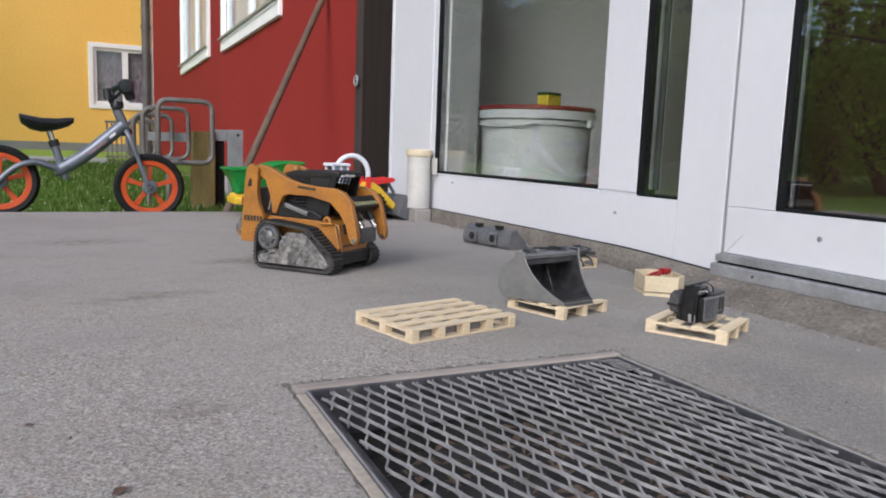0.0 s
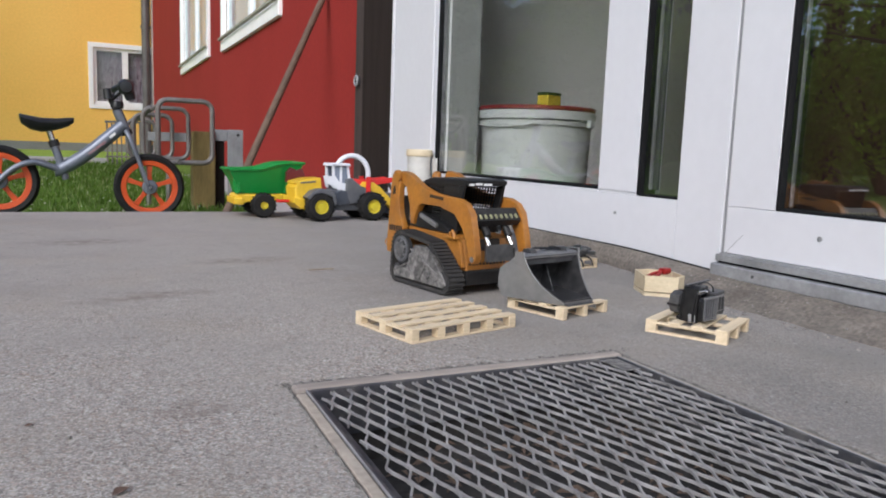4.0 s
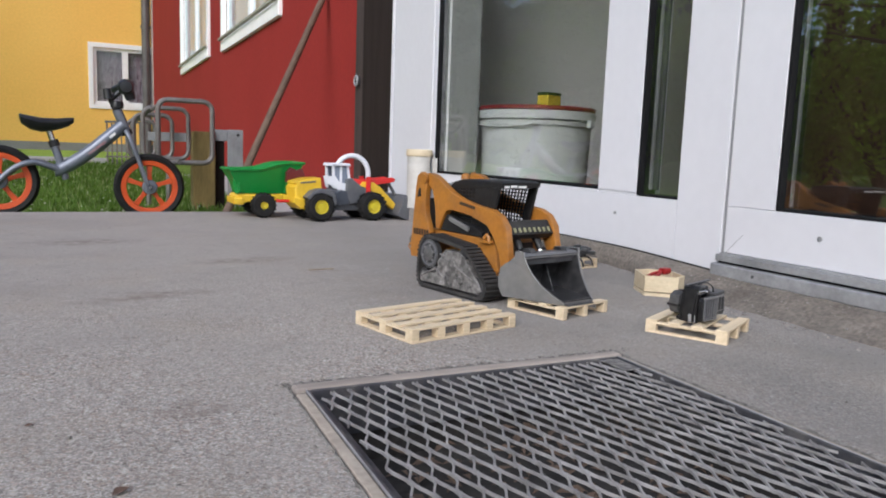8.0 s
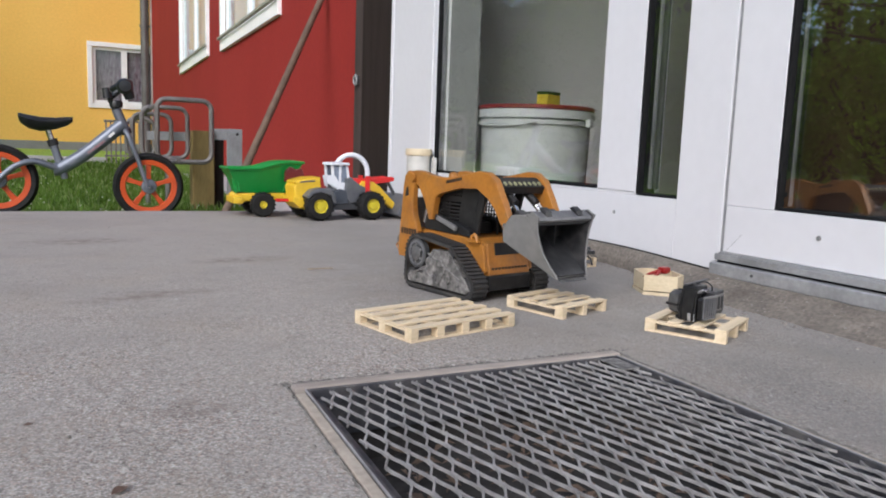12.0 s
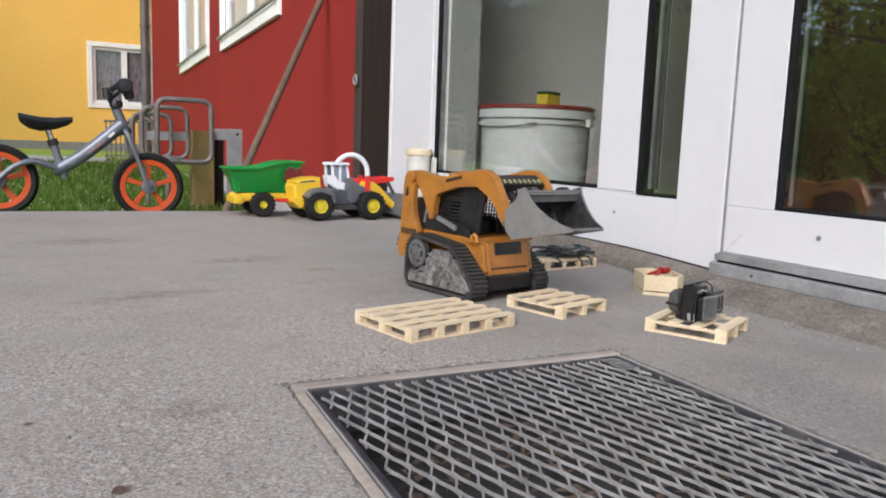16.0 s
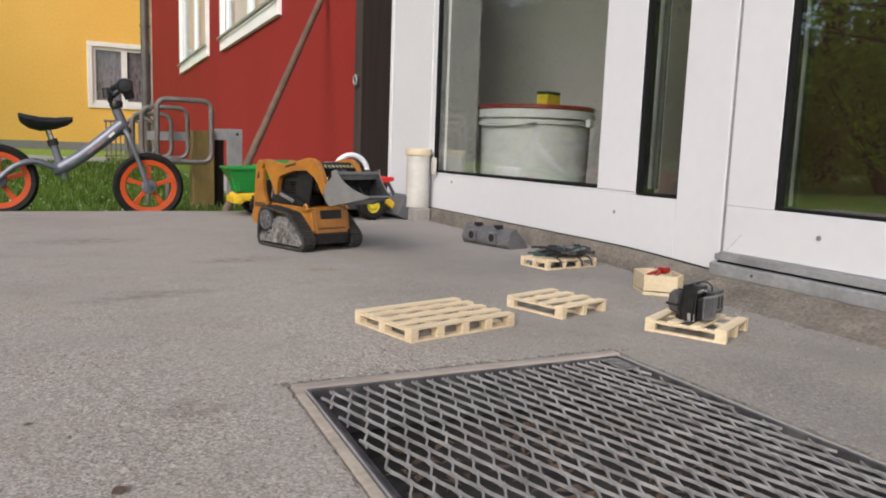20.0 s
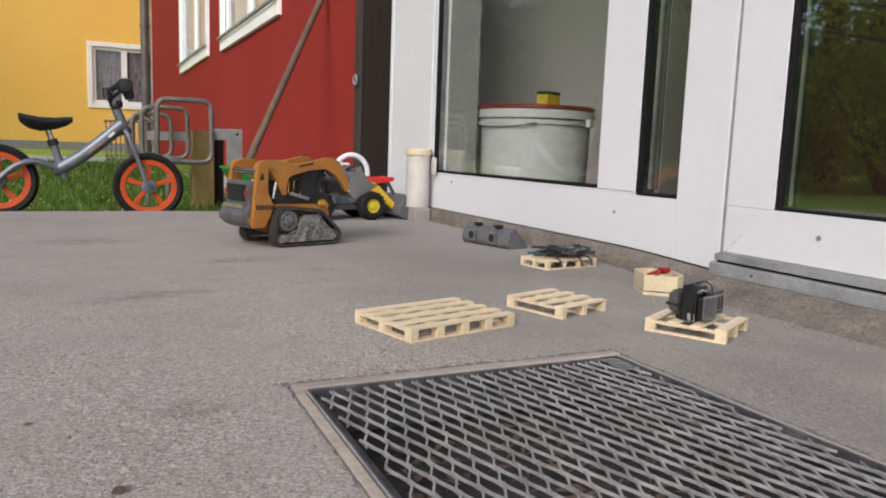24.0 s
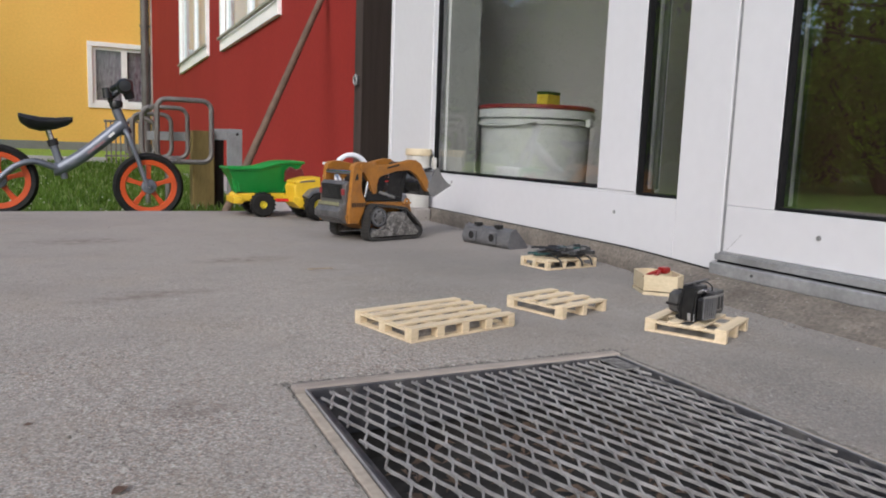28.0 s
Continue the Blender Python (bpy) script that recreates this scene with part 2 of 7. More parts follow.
RACK_STEEL = shader("dull_rack_steel", (0.20, 0.185, 0.175), 0.45, 0.35, (0.13, 0.118, 0.11), 18, 6, 0.1, 100, 0.1, 120)
GALV = shader("galvanised_bracket", (0.33, 0.34, 0.345), 0.55, 0.35, (0.25, 0.255, 0.26), 12, 6, 0.08, 80)
POST_WOOD = shader("olive_weathered_wood", (0.20, 0.145, 0.048), 0.85, 0, (0.13, 0.095, 0.03), 9, 6, 0.14, 60, 0.4, 60, stretch=(4, 4, 0.4))
POLE_WOOD = shader("grey_brown_stick", (0.15, 0.10, 0.068), 0.75, 0, (0.095, 0.064, 0.044), 14, 6, 0.12, 80, 0.2, 80)
DARK_POST = shader("dark_brown_stained_wood", (0.026, 0.017, 0.014), 0.85, 0, (0.016, 0.011, 0.009), 7, 5, 0.12, 60, 0.25, 70, spec=0.2, stretch=(3, 3, 0.3))
GREY_BOARD = shader("greyed_brown_board", (0.062, 0.047, 0.042), 0.8, 0, (0.045, 0.034, 0.030), 7, 5, 0.12, 60, 0.25, 70, spec=0.25, stretch=(3, 3, 0.3))
RED_RENDER = shader("red_painted_render", (0.29, 0.028, 0.022), 0.9, 0, (0.25, 0.023, 0.018), 0.9, 6, 0.05, 30, 0.35, 45, spec=0.2)
YELLOW_RENDER = shader("ochre_painted_render", (0.94, 0.585, 0.145), 0.9, 0, (0.90, 0.545, 0.128), 0.8, 6, 0.04, 25, 0.3, 40, spec=0.2)
HOUSE_WHITE = shader("white_window_paint", (0.92, 0.92, 0.92), 0.55, 0, (0.88, 0.875, 0.865), 5, 4, 0.03, 40)
SILL_STONE = shader("mossy_grey_sill", (0.34, 0.33, 0.27), 0.8, 0, (0.25, 0.25, 0.19), 8, 6, 0.12, 40, 0.2, 60)
CURTAIN = shader("patterned_net_curtain", (0.42, 0.335, 0.355), 0.9, 0, (0.13, 0.09, 0.105), 14, 6, 0.3, 40, stretch=(2.5, 1, 0.6))
HOUSE_GLASS = glass_material("house_glass", (0.85, 0.88, 0.9), 0.05)
NET_WHITE = shader("white_net_curtain", (0.84, 0.84, 0.86), 0.9, 0, (0.72, 0.72, 0.75), 6, 5, 0.12, 30, stretch=(3, 3, 0.5))
PLINTH = shader("grey_plinth_render", (0.27, 0.275, 0.275), 0.9, 0, (0.22, 0.22, 0.22), 3, 5, 0.08, 40)
ZINC = shader("dull_zinc_pipe", (0.17, 0.165, 0.16), 0.55, 0.5, (0.12, 0.115, 0.11), 4, 5, 0.08, 40)
COPPER = shader("pale_pipe_edge", (0.55, 0.50, 0.45), 0.6, scale=4)
GRASS = shader("grass_blades", (0.125, 0.215, 0.032), 0.7, 0, (0.075, 0.14, 0.02), 2.2, 5, 0.25, 60, spec=0.25)
GRASS_GROUND = shader("grass_ground", (0.145, 0.235, 0.042), 0.95, 0, (0.09, 0.155, 0.026), 1.1, 8, 0.35, 35, 0.5, 25, spec=0.1)
# Paler green carries the sunlight on the far strip of lawn.
LAWN_SUNLIT = shader("sunlit_lawn", (0.34, 0.50, 0.095), 0.95, 0, (0.27, 0.42, 0.07), 1.1, 8, 0.3, 35, 0.5, 25, spec=0.1)
PATH = shader("pale_concrete_path", (0.42, 0.41, 0.395), 0.9, 0, (0.35, 0.34, 0.325), 4, 6, 0.1, 60)
LEAF = shader("leaves", (0.19, 0.30, 0.032), 0.6, 0, (0.24, 0.37, 0.045), 0.9, 4, 0.3, 12, spec=0.3)
LEAF_DARK = shader("dark_needles", (0.022, 0.042, 0.012), 0.7, 0, (0.035, 0.06, 0.016), 0.9, 4, 0.3, 12, spec=0.2)


def let_light_through(m, amount):
    """Leaves pass some of the light that falls on their far side."""
    t = m.node_tree
    b = t.nodes["Principled BSDF"]
    tl = t.nodes.new("ShaderNodeBsdfTranslucent")
    t.links.new(b.inputs["Base Color"].links[0].from_socket, tl.inputs["Color"])
    mx = t.nodes.new("ShaderNodeMixShader")
    mx.inputs[0].default_value = amount
    t.links.new(b.outputs[0], mx.inputs[1])
    t.links.new(tl.outputs[0], mx.inputs[2])
    t.links.new(mx.outputs[0], t.nodes["Material Output"].inputs[0])


def pale_blades(m, tone, share_pale):
    """Some blades are dry and pale."""
    t = m.node_tree
    b = t.nodes["Principled BSDF"]
    ge = t.nodes.new("ShaderNodeNewGeometry")
    mr = t.nodes.new("ShaderNodeMapRange")
    mr.inputs[1].default_value, mr.inputs[2].default_value = 1 - share_pale, 1.0
    mr.inputs[4].default_value = 0.85
    mx = t.nodes.new("ShaderNodeMix")
    mx.data_type = "RGBA"
    mx.inputs[7].default_value = (*tone, 1)
    t.links.new(ge.outputs["Random Per Island"], mr.inputs[0])
    t.links.new(mr.outputs[0], mx.inputs[0])
    t.links.new(b.inputs["Base Color"].links[0].from_socket, mx.inputs[6])
    t.links.new(mx.outputs[2], b.inputs["Base Color"])


pale_blades(GRASS, (0.34, 0.38, 0.18), 0.25)
let_light_through(LEAF, 0.68)
let_light_through(GRASS, 0.5)
BARK = shader("bark", (0.085, 0.065, 0.05), 0.9, 0, (0.05, 0.038, 0.03), 6, 6, 0.2, 40, 0.5, 30)
ROOM_WALL = shader("room_plaster", (0.83, 0.83, 0.81), 0.9, 0, (0.78, 0.78, 0.76), 1.5, 4, 0.03, 30)
ROOM_FLOOR = shader("brown_room_floor", (0.14, 0.085, 0.055), 0.5, 0, (0.10, 0.06, 0.04), 4, 5, 0.1, 40)
DARK_DOOR = shader("dark_brown_room_cupboard", (0.060, 0.032, 0.021), 0.5, 0, (0.040, 0.022, 0.015), 3, 5, 0.1, 30, stretch=(4, 4, 0.4))
PAIL = shader("white_pail_plastic", (0.63, 0.65, 0.63), 0.4, 0, (0.58, 0.60, 0.58), 5, 4, 0.03, 40)
PAIL_LID = shader("dark_red_lid", (0.25, 0.028, 0.03), 0.4, 0, (0.20, 0.02, 0.025), 8, 4, 0.05, 60)
SPONGE = shader("yellow_sponge", (0.55, 0.42, 0.03), 0.9, 0, (0.42, 0.36, 0.03), 30, 6, 0.2, 160, 0.5, 160)
TUBE_GREY = shader("translucent_grey_plastic", (0.52, 0.505, 0.475), 0.35, 0, (0.43, 0.42, 0.395), 8, 4, 0.05, 60)
CAP_BEIGE = shader("beige_plastic_cap", (0.62, 0.52, 0.36), 0.5, 0, (0.54, 0.45, 0.30), 10, 4, 0.05, 60)
HOSE_TEAL = shader("dark_teal_hose", (0.012, 0.05, 0.05), 0.45, scale=30)
HOSE_BLACK = shader("black_tool_metal", (0.02, 0.02, 0.022), 0.4, 0.4, (0.06, 0.06, 0.062), 40, 5, 0.2, 150)
INNER_GREY = shader("grey_inner_panel", (0.29, 0.295, 0.28), 0.8, 0, (0.24, 0.245, 0.23), 3, 4, 0.05, 40)
BACKDROP_GREY = shader("brown_grey_backdrop", (0.22, 0.205, 0.19), 0.7, 0, (0.18, 0.168, 0.155), 3, 4, 0.05, 40, stretch=(3, 3, 0.4))
STRAW = shader("dry_straw", (0.30, 0.235, 0.165), 0.85, 0, (0.20, 0.155, 0.11), 40, 4, 0.2, 100)
DEAD_LEAF = shader("dry_brown_leaf", (0.10, 0.06, 0.045), 0.8, 0, (0.16, 0.10, 0.07), 40, 4, 0.2, 100)
BLOSSOM = shader("white_clover", (0.50, 0.54, 0.40), 0.8, scale=30)
CRUMB = shader("grey_crumbs", (0.24, 0.22, 0.20), 0.95, 0, (0.12, 0.105, 0.095), 120, 3, 0.2, 300)
BASE_ROUGH = shader("rough_grey_brown_mortar", (0.196, 0.171, 0.147), 0.95, 0, (0.118, 0.103, 0.088), 11, 8, 0.26, 150, 1.0, 90, spec=0.12, dust=(0.125, 0.117, 0.101), dust_amount=0.5)
MORTAR = shader("crumbly_mortar", (0.23, 0.212, 0.193), 0.95, 0, (0.09, 0.082, 0.074), 70, 8, 0.25, 260, 0.8, 200, spec=0.2)
BROOM_RED = shader("red_clip_plastic", (0.27, 0.011, 0.01), 0.4, scale=30)


# ---- mesh helpers ----
def box(bm, x0, x1, y0, y1, z0, z1, m=None, bev=0.0):
    vs = bmesh.ops.create_cube(bm, size=1.0)["verts"]
    bmesh.ops.transform(bm, verts=vs, matrix=Matrix.Translation(((x0 + x1) / 2, (y0 + y1) / 2, (z0 + z1) / 2)) @ Matrix.Diagonal((abs(x1 - x0), abs(y1 - y0), abs(z1 - z0), 1)))
    if bev:
        es = list({e for v in vs for e in v.link_edges})
        geo = bmesh.ops.bevel(bm, geom=es, offset=bev, segments=2, affect="EDGES", profile=0.5)
        vs = list({v for f in geo["faces"] for v in f.verts} | {v for v in vs if v.is_valid})
    if m is not None:
        vs = [v for v in vs if v.is_valid]
        bmesh.ops.transform(bm, verts=vs, matrix=m)
    return bm


def rod(bm, a, b, r, r2=None, seg=12, caps=True):
    a, b = Vector(a), Vector(b)
    d = b - a
    m = Matrix.Translation((a + b) / 2) @ d.to_track_quat("Z", "Y").to_matrix().to_4x4()
    bmesh.ops.create_cone(bm, cap_ends=caps, segments=seg, radius1=r, radius2=r if r2 is None else r2, depth=d.length, matrix=m)
    return bm


def tube(bm, pts, r, seg=8, close=False):
    """A round tube along points."""
    pts = [Vector(p) for p in pts]
    n = len(pts)
    rings = []
    side = None
    for i, p in enumerate(pts):
        if close:
            d = pts[(i + 1) % n] - pts[i - 1]
        else:
            d = pts[min(i + 1, n - 1)] - pts[max(i - 1, 0)]
        d.normalize()
        if side is None:
            side = d.orthogonal().normalized()
        side = (side - d * side.dot(d)).normalized()
        up = d.cross(side)
        rr = r[i] if isinstance(r, (list, tuple)) else r
        rings.append([bm.verts.new(p + (side * math.cos(a) + up * math.sin(a)) * rr) for a in [2 * math.pi * k / seg for k in range(seg)]])
    for i in range(n if close else n - 1):
        a, b = rings[i], rings[(i + 1) % n]
        for k in range(seg):
            bm.faces.new((a[k], a[(k + 1) % seg], b[(k + 1) % seg], b[k]))
    if not close:
        bm.faces.new(rings[0][::-1])
        bm.faces.new(rings[-1])
    return bm


def prism(bm, prof, y0, y1, bev=0.0, axis="y"):
    """An outline in x and z, pushed from y0 to y1, with rounded edges."""
    a = [bm.verts.new((x, y0, z)) for x, z in prof]
    b = [bm.verts.new((x, y1, z)) for x, z in prof]
    n = len(prof)
    fs = [bm.faces.new(a), bm.faces.new(b[::-1])]
    for i in range(n):
        fs.append(bm.faces.new((a[(i + 1) % n], a[i], b[i], b[(i + 1) % n])))
    bmesh.ops.recalc_face_normals(bm, faces=fs)
    if bev:
        es = list({e for f in fs[:2] for e in f.edges})
        bmesh.ops.bevel(bm, geom=es, offset=bev, segments=2, affect="EDGES", profile=0.5)
    return bm


def lathe(bm, prof, seg=24, axis="z", centre=(0, 0, 0)):
    """A ring of outlines (radius, height) turned about an axis."""
    c = Vector(centre)
    rings = []
    for r, h in prof:
        ring = []
        for k in range(seg):
            a = 2 * math.pi * k / seg
            u, v = r * math.cos(a), r * math.sin(a)
            p = (u, v, h) if axis == "z" else ((u, h, v) if axis == "y" else (h, u, v))
            ring.append(bm.verts.new(c + Vector(p)))
        rings.append(ring)
    for a, b in zip(rings, rings[1:]):
        for k in range(seg):
            bm.faces.new((a[k], a[(k + 1) % seg], b[(k + 1) % seg], b[k]))
    bmesh.ops.recalc_face_normals(bm, faces=bm.faces[:])
    return bm


def smooth_pts(pts, n=6, close=False):
    """More points along a smooth curve through the given ones."""
    pts = [Vector(p) for p in pts]
    out = []
    m = len(pts)
    for i in range(m if close else m - 1):
        p0 = pts[(i - 1) % m] if close or i else pts[0]
        p1, p2 = pts[i], pts[(i + 1) % m]
        p3 = pts[(i + 2) % m] if close or i + 2 < m else pts[-1]
        for k in range(n):
            t = k / n
            out.append(0.5 * ((2 * p1) + (p2 - p0) * t + (2 * p0 - 5 * p1 + 4 * p2 - p3) * t * t + (3 * p1 - p0 - 3 * p2 + p3) * t ** 3))
    if not close:
        out.append(pts[-1])
    return out


def mesh(name, bm, material, smooth=True):
    me = bpy.data.meshes.new(name)
    # round parts shade smoothly; broad flat faces stay flat beside their narrow bevels
    bmesh.ops.recalc_face_normals(bm, faces=bm.faces[:])
    for f in bm.faces:
        f.smooth = smooth
    for e in bm.edges:
        if len(e.link_faces) == 2:
            a, b = e.link_faces
            turn = e.calc_face_angle(0)
            p, q = sorted((a.calc_area(), b.calc_area()))
            e.smooth = not (turn > radians(38) or (turn > radians(9) and q > 4 * p))
        else:
            e.smooth = False
    bm.to_mesh(me)
    bm.free()
    me.materials.append(material)
    return me


def part(name, bm, material, parent=None, label="", at=None):
    ob = new(name, mesh(name, bm, material))
    if parent is not None:
        ob.parent = parent
    if at is not None:
        ob.matrix_basis = at
    if label:
        ob["label"] = label
    return ob


def share(name, me, parent, at):
    ob = new(name, me)
    ob.parent = parent
    ob.matrix_basis = at
    return ob


def empty(name, at, label, category, group="", kind=""):
    ob = new(name)
    ob.empty_display_size = 0.05
    ob.matrix_basis = at
    return tagged(ob, label, category, group, kind)


def B():
    return bmesh.new()


# ---- terrace, ground and grate pit ----
SLAB_END = 2.81
HX0, HX1, HY0, HY1 = 0.1835, 0.606, 0.10, 0.7355
SKEW = 0.0235         # the left edge of the grate runs a little askew


def terrace():
    bm = B()
    xs = [-1.55, -1.3, -1.0, -0.4, HX0, 0.32, 0.46, HX1, 0.85, 1.12]
    ys = [-3.0, -1.2, HY0, 0.32, 0.52, HY1, 1.0, 1.5, 2.1, SLAB_END]
    grid = {}
    for i, x in enumerate(xs):
        for j, y in enumerate(ys):
            grid[i, j] = bm.verts.new((x + (SKEW * (min(y, HY1) - HY1) if x == HX0 and y >= HY0 else 0), y + (0.006 * math.sin(9 * x) if j == len(ys) - 1 else 0), 0))
    for i in range(len(xs) - 1):
        for j in range(len(ys) - 1):
            if xs[i] >= HX0 and xs[i + 1] <= HX1 and ys[j] >= HY0 and ys[j + 1] <= HY1:
                continue
            bm.faces.new((grid[i, j], grid[i + 1, j], grid[i + 1, j + 1], grid[i, j + 1]))
    ex = bmesh.ops.extrude_face_region(bm, geom=bm.faces[:])
    vs = [v for v in ex["geom"] if isinstance(v, bmesh.types.BMVert)]
    bmesh.ops.translate(bm, verts=vs, vec=(0, 0, -0.16))
    bmesh.ops.recalc_face_normals(bm, faces=bm.faces[:])
    es = [e for e in bm.edges if all(abs(v.co.z) < 1e-6 and v.co.y > 2.7 for v in e.verts) and len(e.link_faces) == 2]
    bmesh.ops.bevel(bm, geom=es, offset=0.012, segments=3, affect="EDGES")
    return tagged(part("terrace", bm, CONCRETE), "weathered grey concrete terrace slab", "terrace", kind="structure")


terrace()


def ground():
    bm = B()
    n = 0
    xs = [-400, -60, -20, -8, -4, -2, -1, -0.3, 0.3, 0.8, 1.5, 4, 20, 400]
    ys = [-400, -60, -8, 0, 2.6, 3.0, 3.6, 4.4, 5.5, 7.5, 9.3, 12, 16, 30, 90, 400]
    g = {}
    for i, x in enumerate(xs):
        for j, y in enumerate(ys):
            z = -0.095 if y < 4 else -0.095 + 0.095 * min(1, (y - 4) / 8)
            if x < -20:
                z = 0.0
            g[i, j] = bm.verts.new((x, y, z - 0.004 if y < 2.6 else z))
    for i in range(len(xs) - 1):
        for j in range(len(ys) - 1):
            bm.faces.new((g[i, j], g[i + 1, j], g[i + 1, j + 1], g[i, j + 1]))
    return tagged(part("ground", bm, GRASS_GROUND), "mown green lawn reaching to the houses", "lawn", kind="structure")


ground()


def ground_z(y):
    return -0.095 if y < 4 else -0.095 + 0.095 * min(1, (y - 4) / 8)


def grass():
    rng = random.Random(4)
    verts, faces = [], []
    for _ in range(26000):
        y = 2.84 + 7.5 * rng.random() ** 2.0
        x = -1.25 - 0.03 * y + rng.random() * (2.15 + 0.03 * y)
        if x > 0.80 - 0.0 and y > 3.0:
            continue
        h = (0.022 + 0.032 * rng.random()) * (1.5 if y < 3.0 else 1)
        a = rng.random() * 6.28
        w = 0.0022 + 0.0012 * y * 0.4
        dx, dy = math.cos(a) * w, math.sin(a) * w
        lx, ly = (rng.random() - 0.5) * h * 0.9, (rng.random() - 0.5) * h * 0.9
        z = ground_z(y) - 0.004
        k = len(verts)
        verts += [(x - dx, y - dy, z), (x + dx, y + dy, z), (x + lx * 0.4 + dx * 0.7, y + ly * 0.4 + dy * 0.7, z + h * 0.6), (x + lx * 0.4 - dx * 0.7, y + ly * 0.4 - dy * 0.7, z + h * 0.6), (x + lx, y + ly, z + h)]
        faces += [(k, k + 1, k + 2, k + 3), (k + 3, k + 2, k + 4)]
    me = bpy.data.meshes.new("grass")
    me.from_pydata(verts, [], faces)
    me.materials.append(GRASS)
    return tagged(new("grass", me), "short green lawn grass behind the terrace edge", "grass", kind="stuff")


grass()


def clover():
    """Small white clover heads scattered over the lawn."""
    rng = random.Random(77)
    verts, faces = [], []
    for _ in range(170):
        y = 2.9 + 3.6 * rng.random() ** 1.6
        x = rng.uniform(-1.3, 0.75)
        s = rng.uniform(0.003, 0.006)
        z = ground_z(y) + rng.uniform(0.02, 0.05)
        k = len(verts)
        verts += [(x - s, y, z), (x, y - s, z), (x + s, y, z), (x, y + s, z), (x, y, z + s), (x, y, z - s * 1.2)]
        faces += [(k, k + 1, k + 4), (k + 1, k + 2, k + 4), (k + 2, k + 3, k + 4), (k + 3, k, k + 4), (k + 1, k, k + 5), (k + 2, k + 1, k + 5), (k + 3, k + 2, k + 5), (k, k + 3, k + 5)]
    me = bpy.data.meshes.new("clover")
    me.from_pydata(verts, [], faces)
    me.materials.append(BLOSSOM)
    tagged(new("clover", me), "small white clover heads in the lawn", "clover", kind="stuff")


clover()


def lawn_edging():
    bm = B()
    box(bm, -1.6, 0.20, 9.30, 9.38, -0.05, 0.035, bev=0.008)
    tagged(part("lawn_edging", bm, PATH), "pale concrete edging strip in the lawn", "edging", kind="structure")
    bm = B()
    box(bm, 0.80, 1.195, 2.86, 15.85, -0.12, -0.055, bev=0.006)
    tagged(part("house_path", bm, PATH), "pale concrete path along the red house", "path", kind="structure")


lawn_edging()


def far_lawn():
    """The mown strip between the edging and the yellow house, sunlight painted into its paler green."""
    bm = B()
    ys = [9.385, 10.2, 11.1, 12.0, 13.5, 15.97]
    rows = [[bm.verts.new((x, y, ground_z(y) + 0.007)) for x in (-6.0, -3.0, -1.2, -0.3, 0.4, 0.795)] for y in ys]
    for a, b in zip(rows, rows[1:]):
        for k in range(5):
            bm.faces.new((a[k], a[k + 1], b[k + 1], b[k]))
    tagged(part("far_lawn", bm, LAWN_SUNLIT), "mown lawn before the yellow house, sunlight painted into its green", "lawn", kind="structure")


far_lawn()


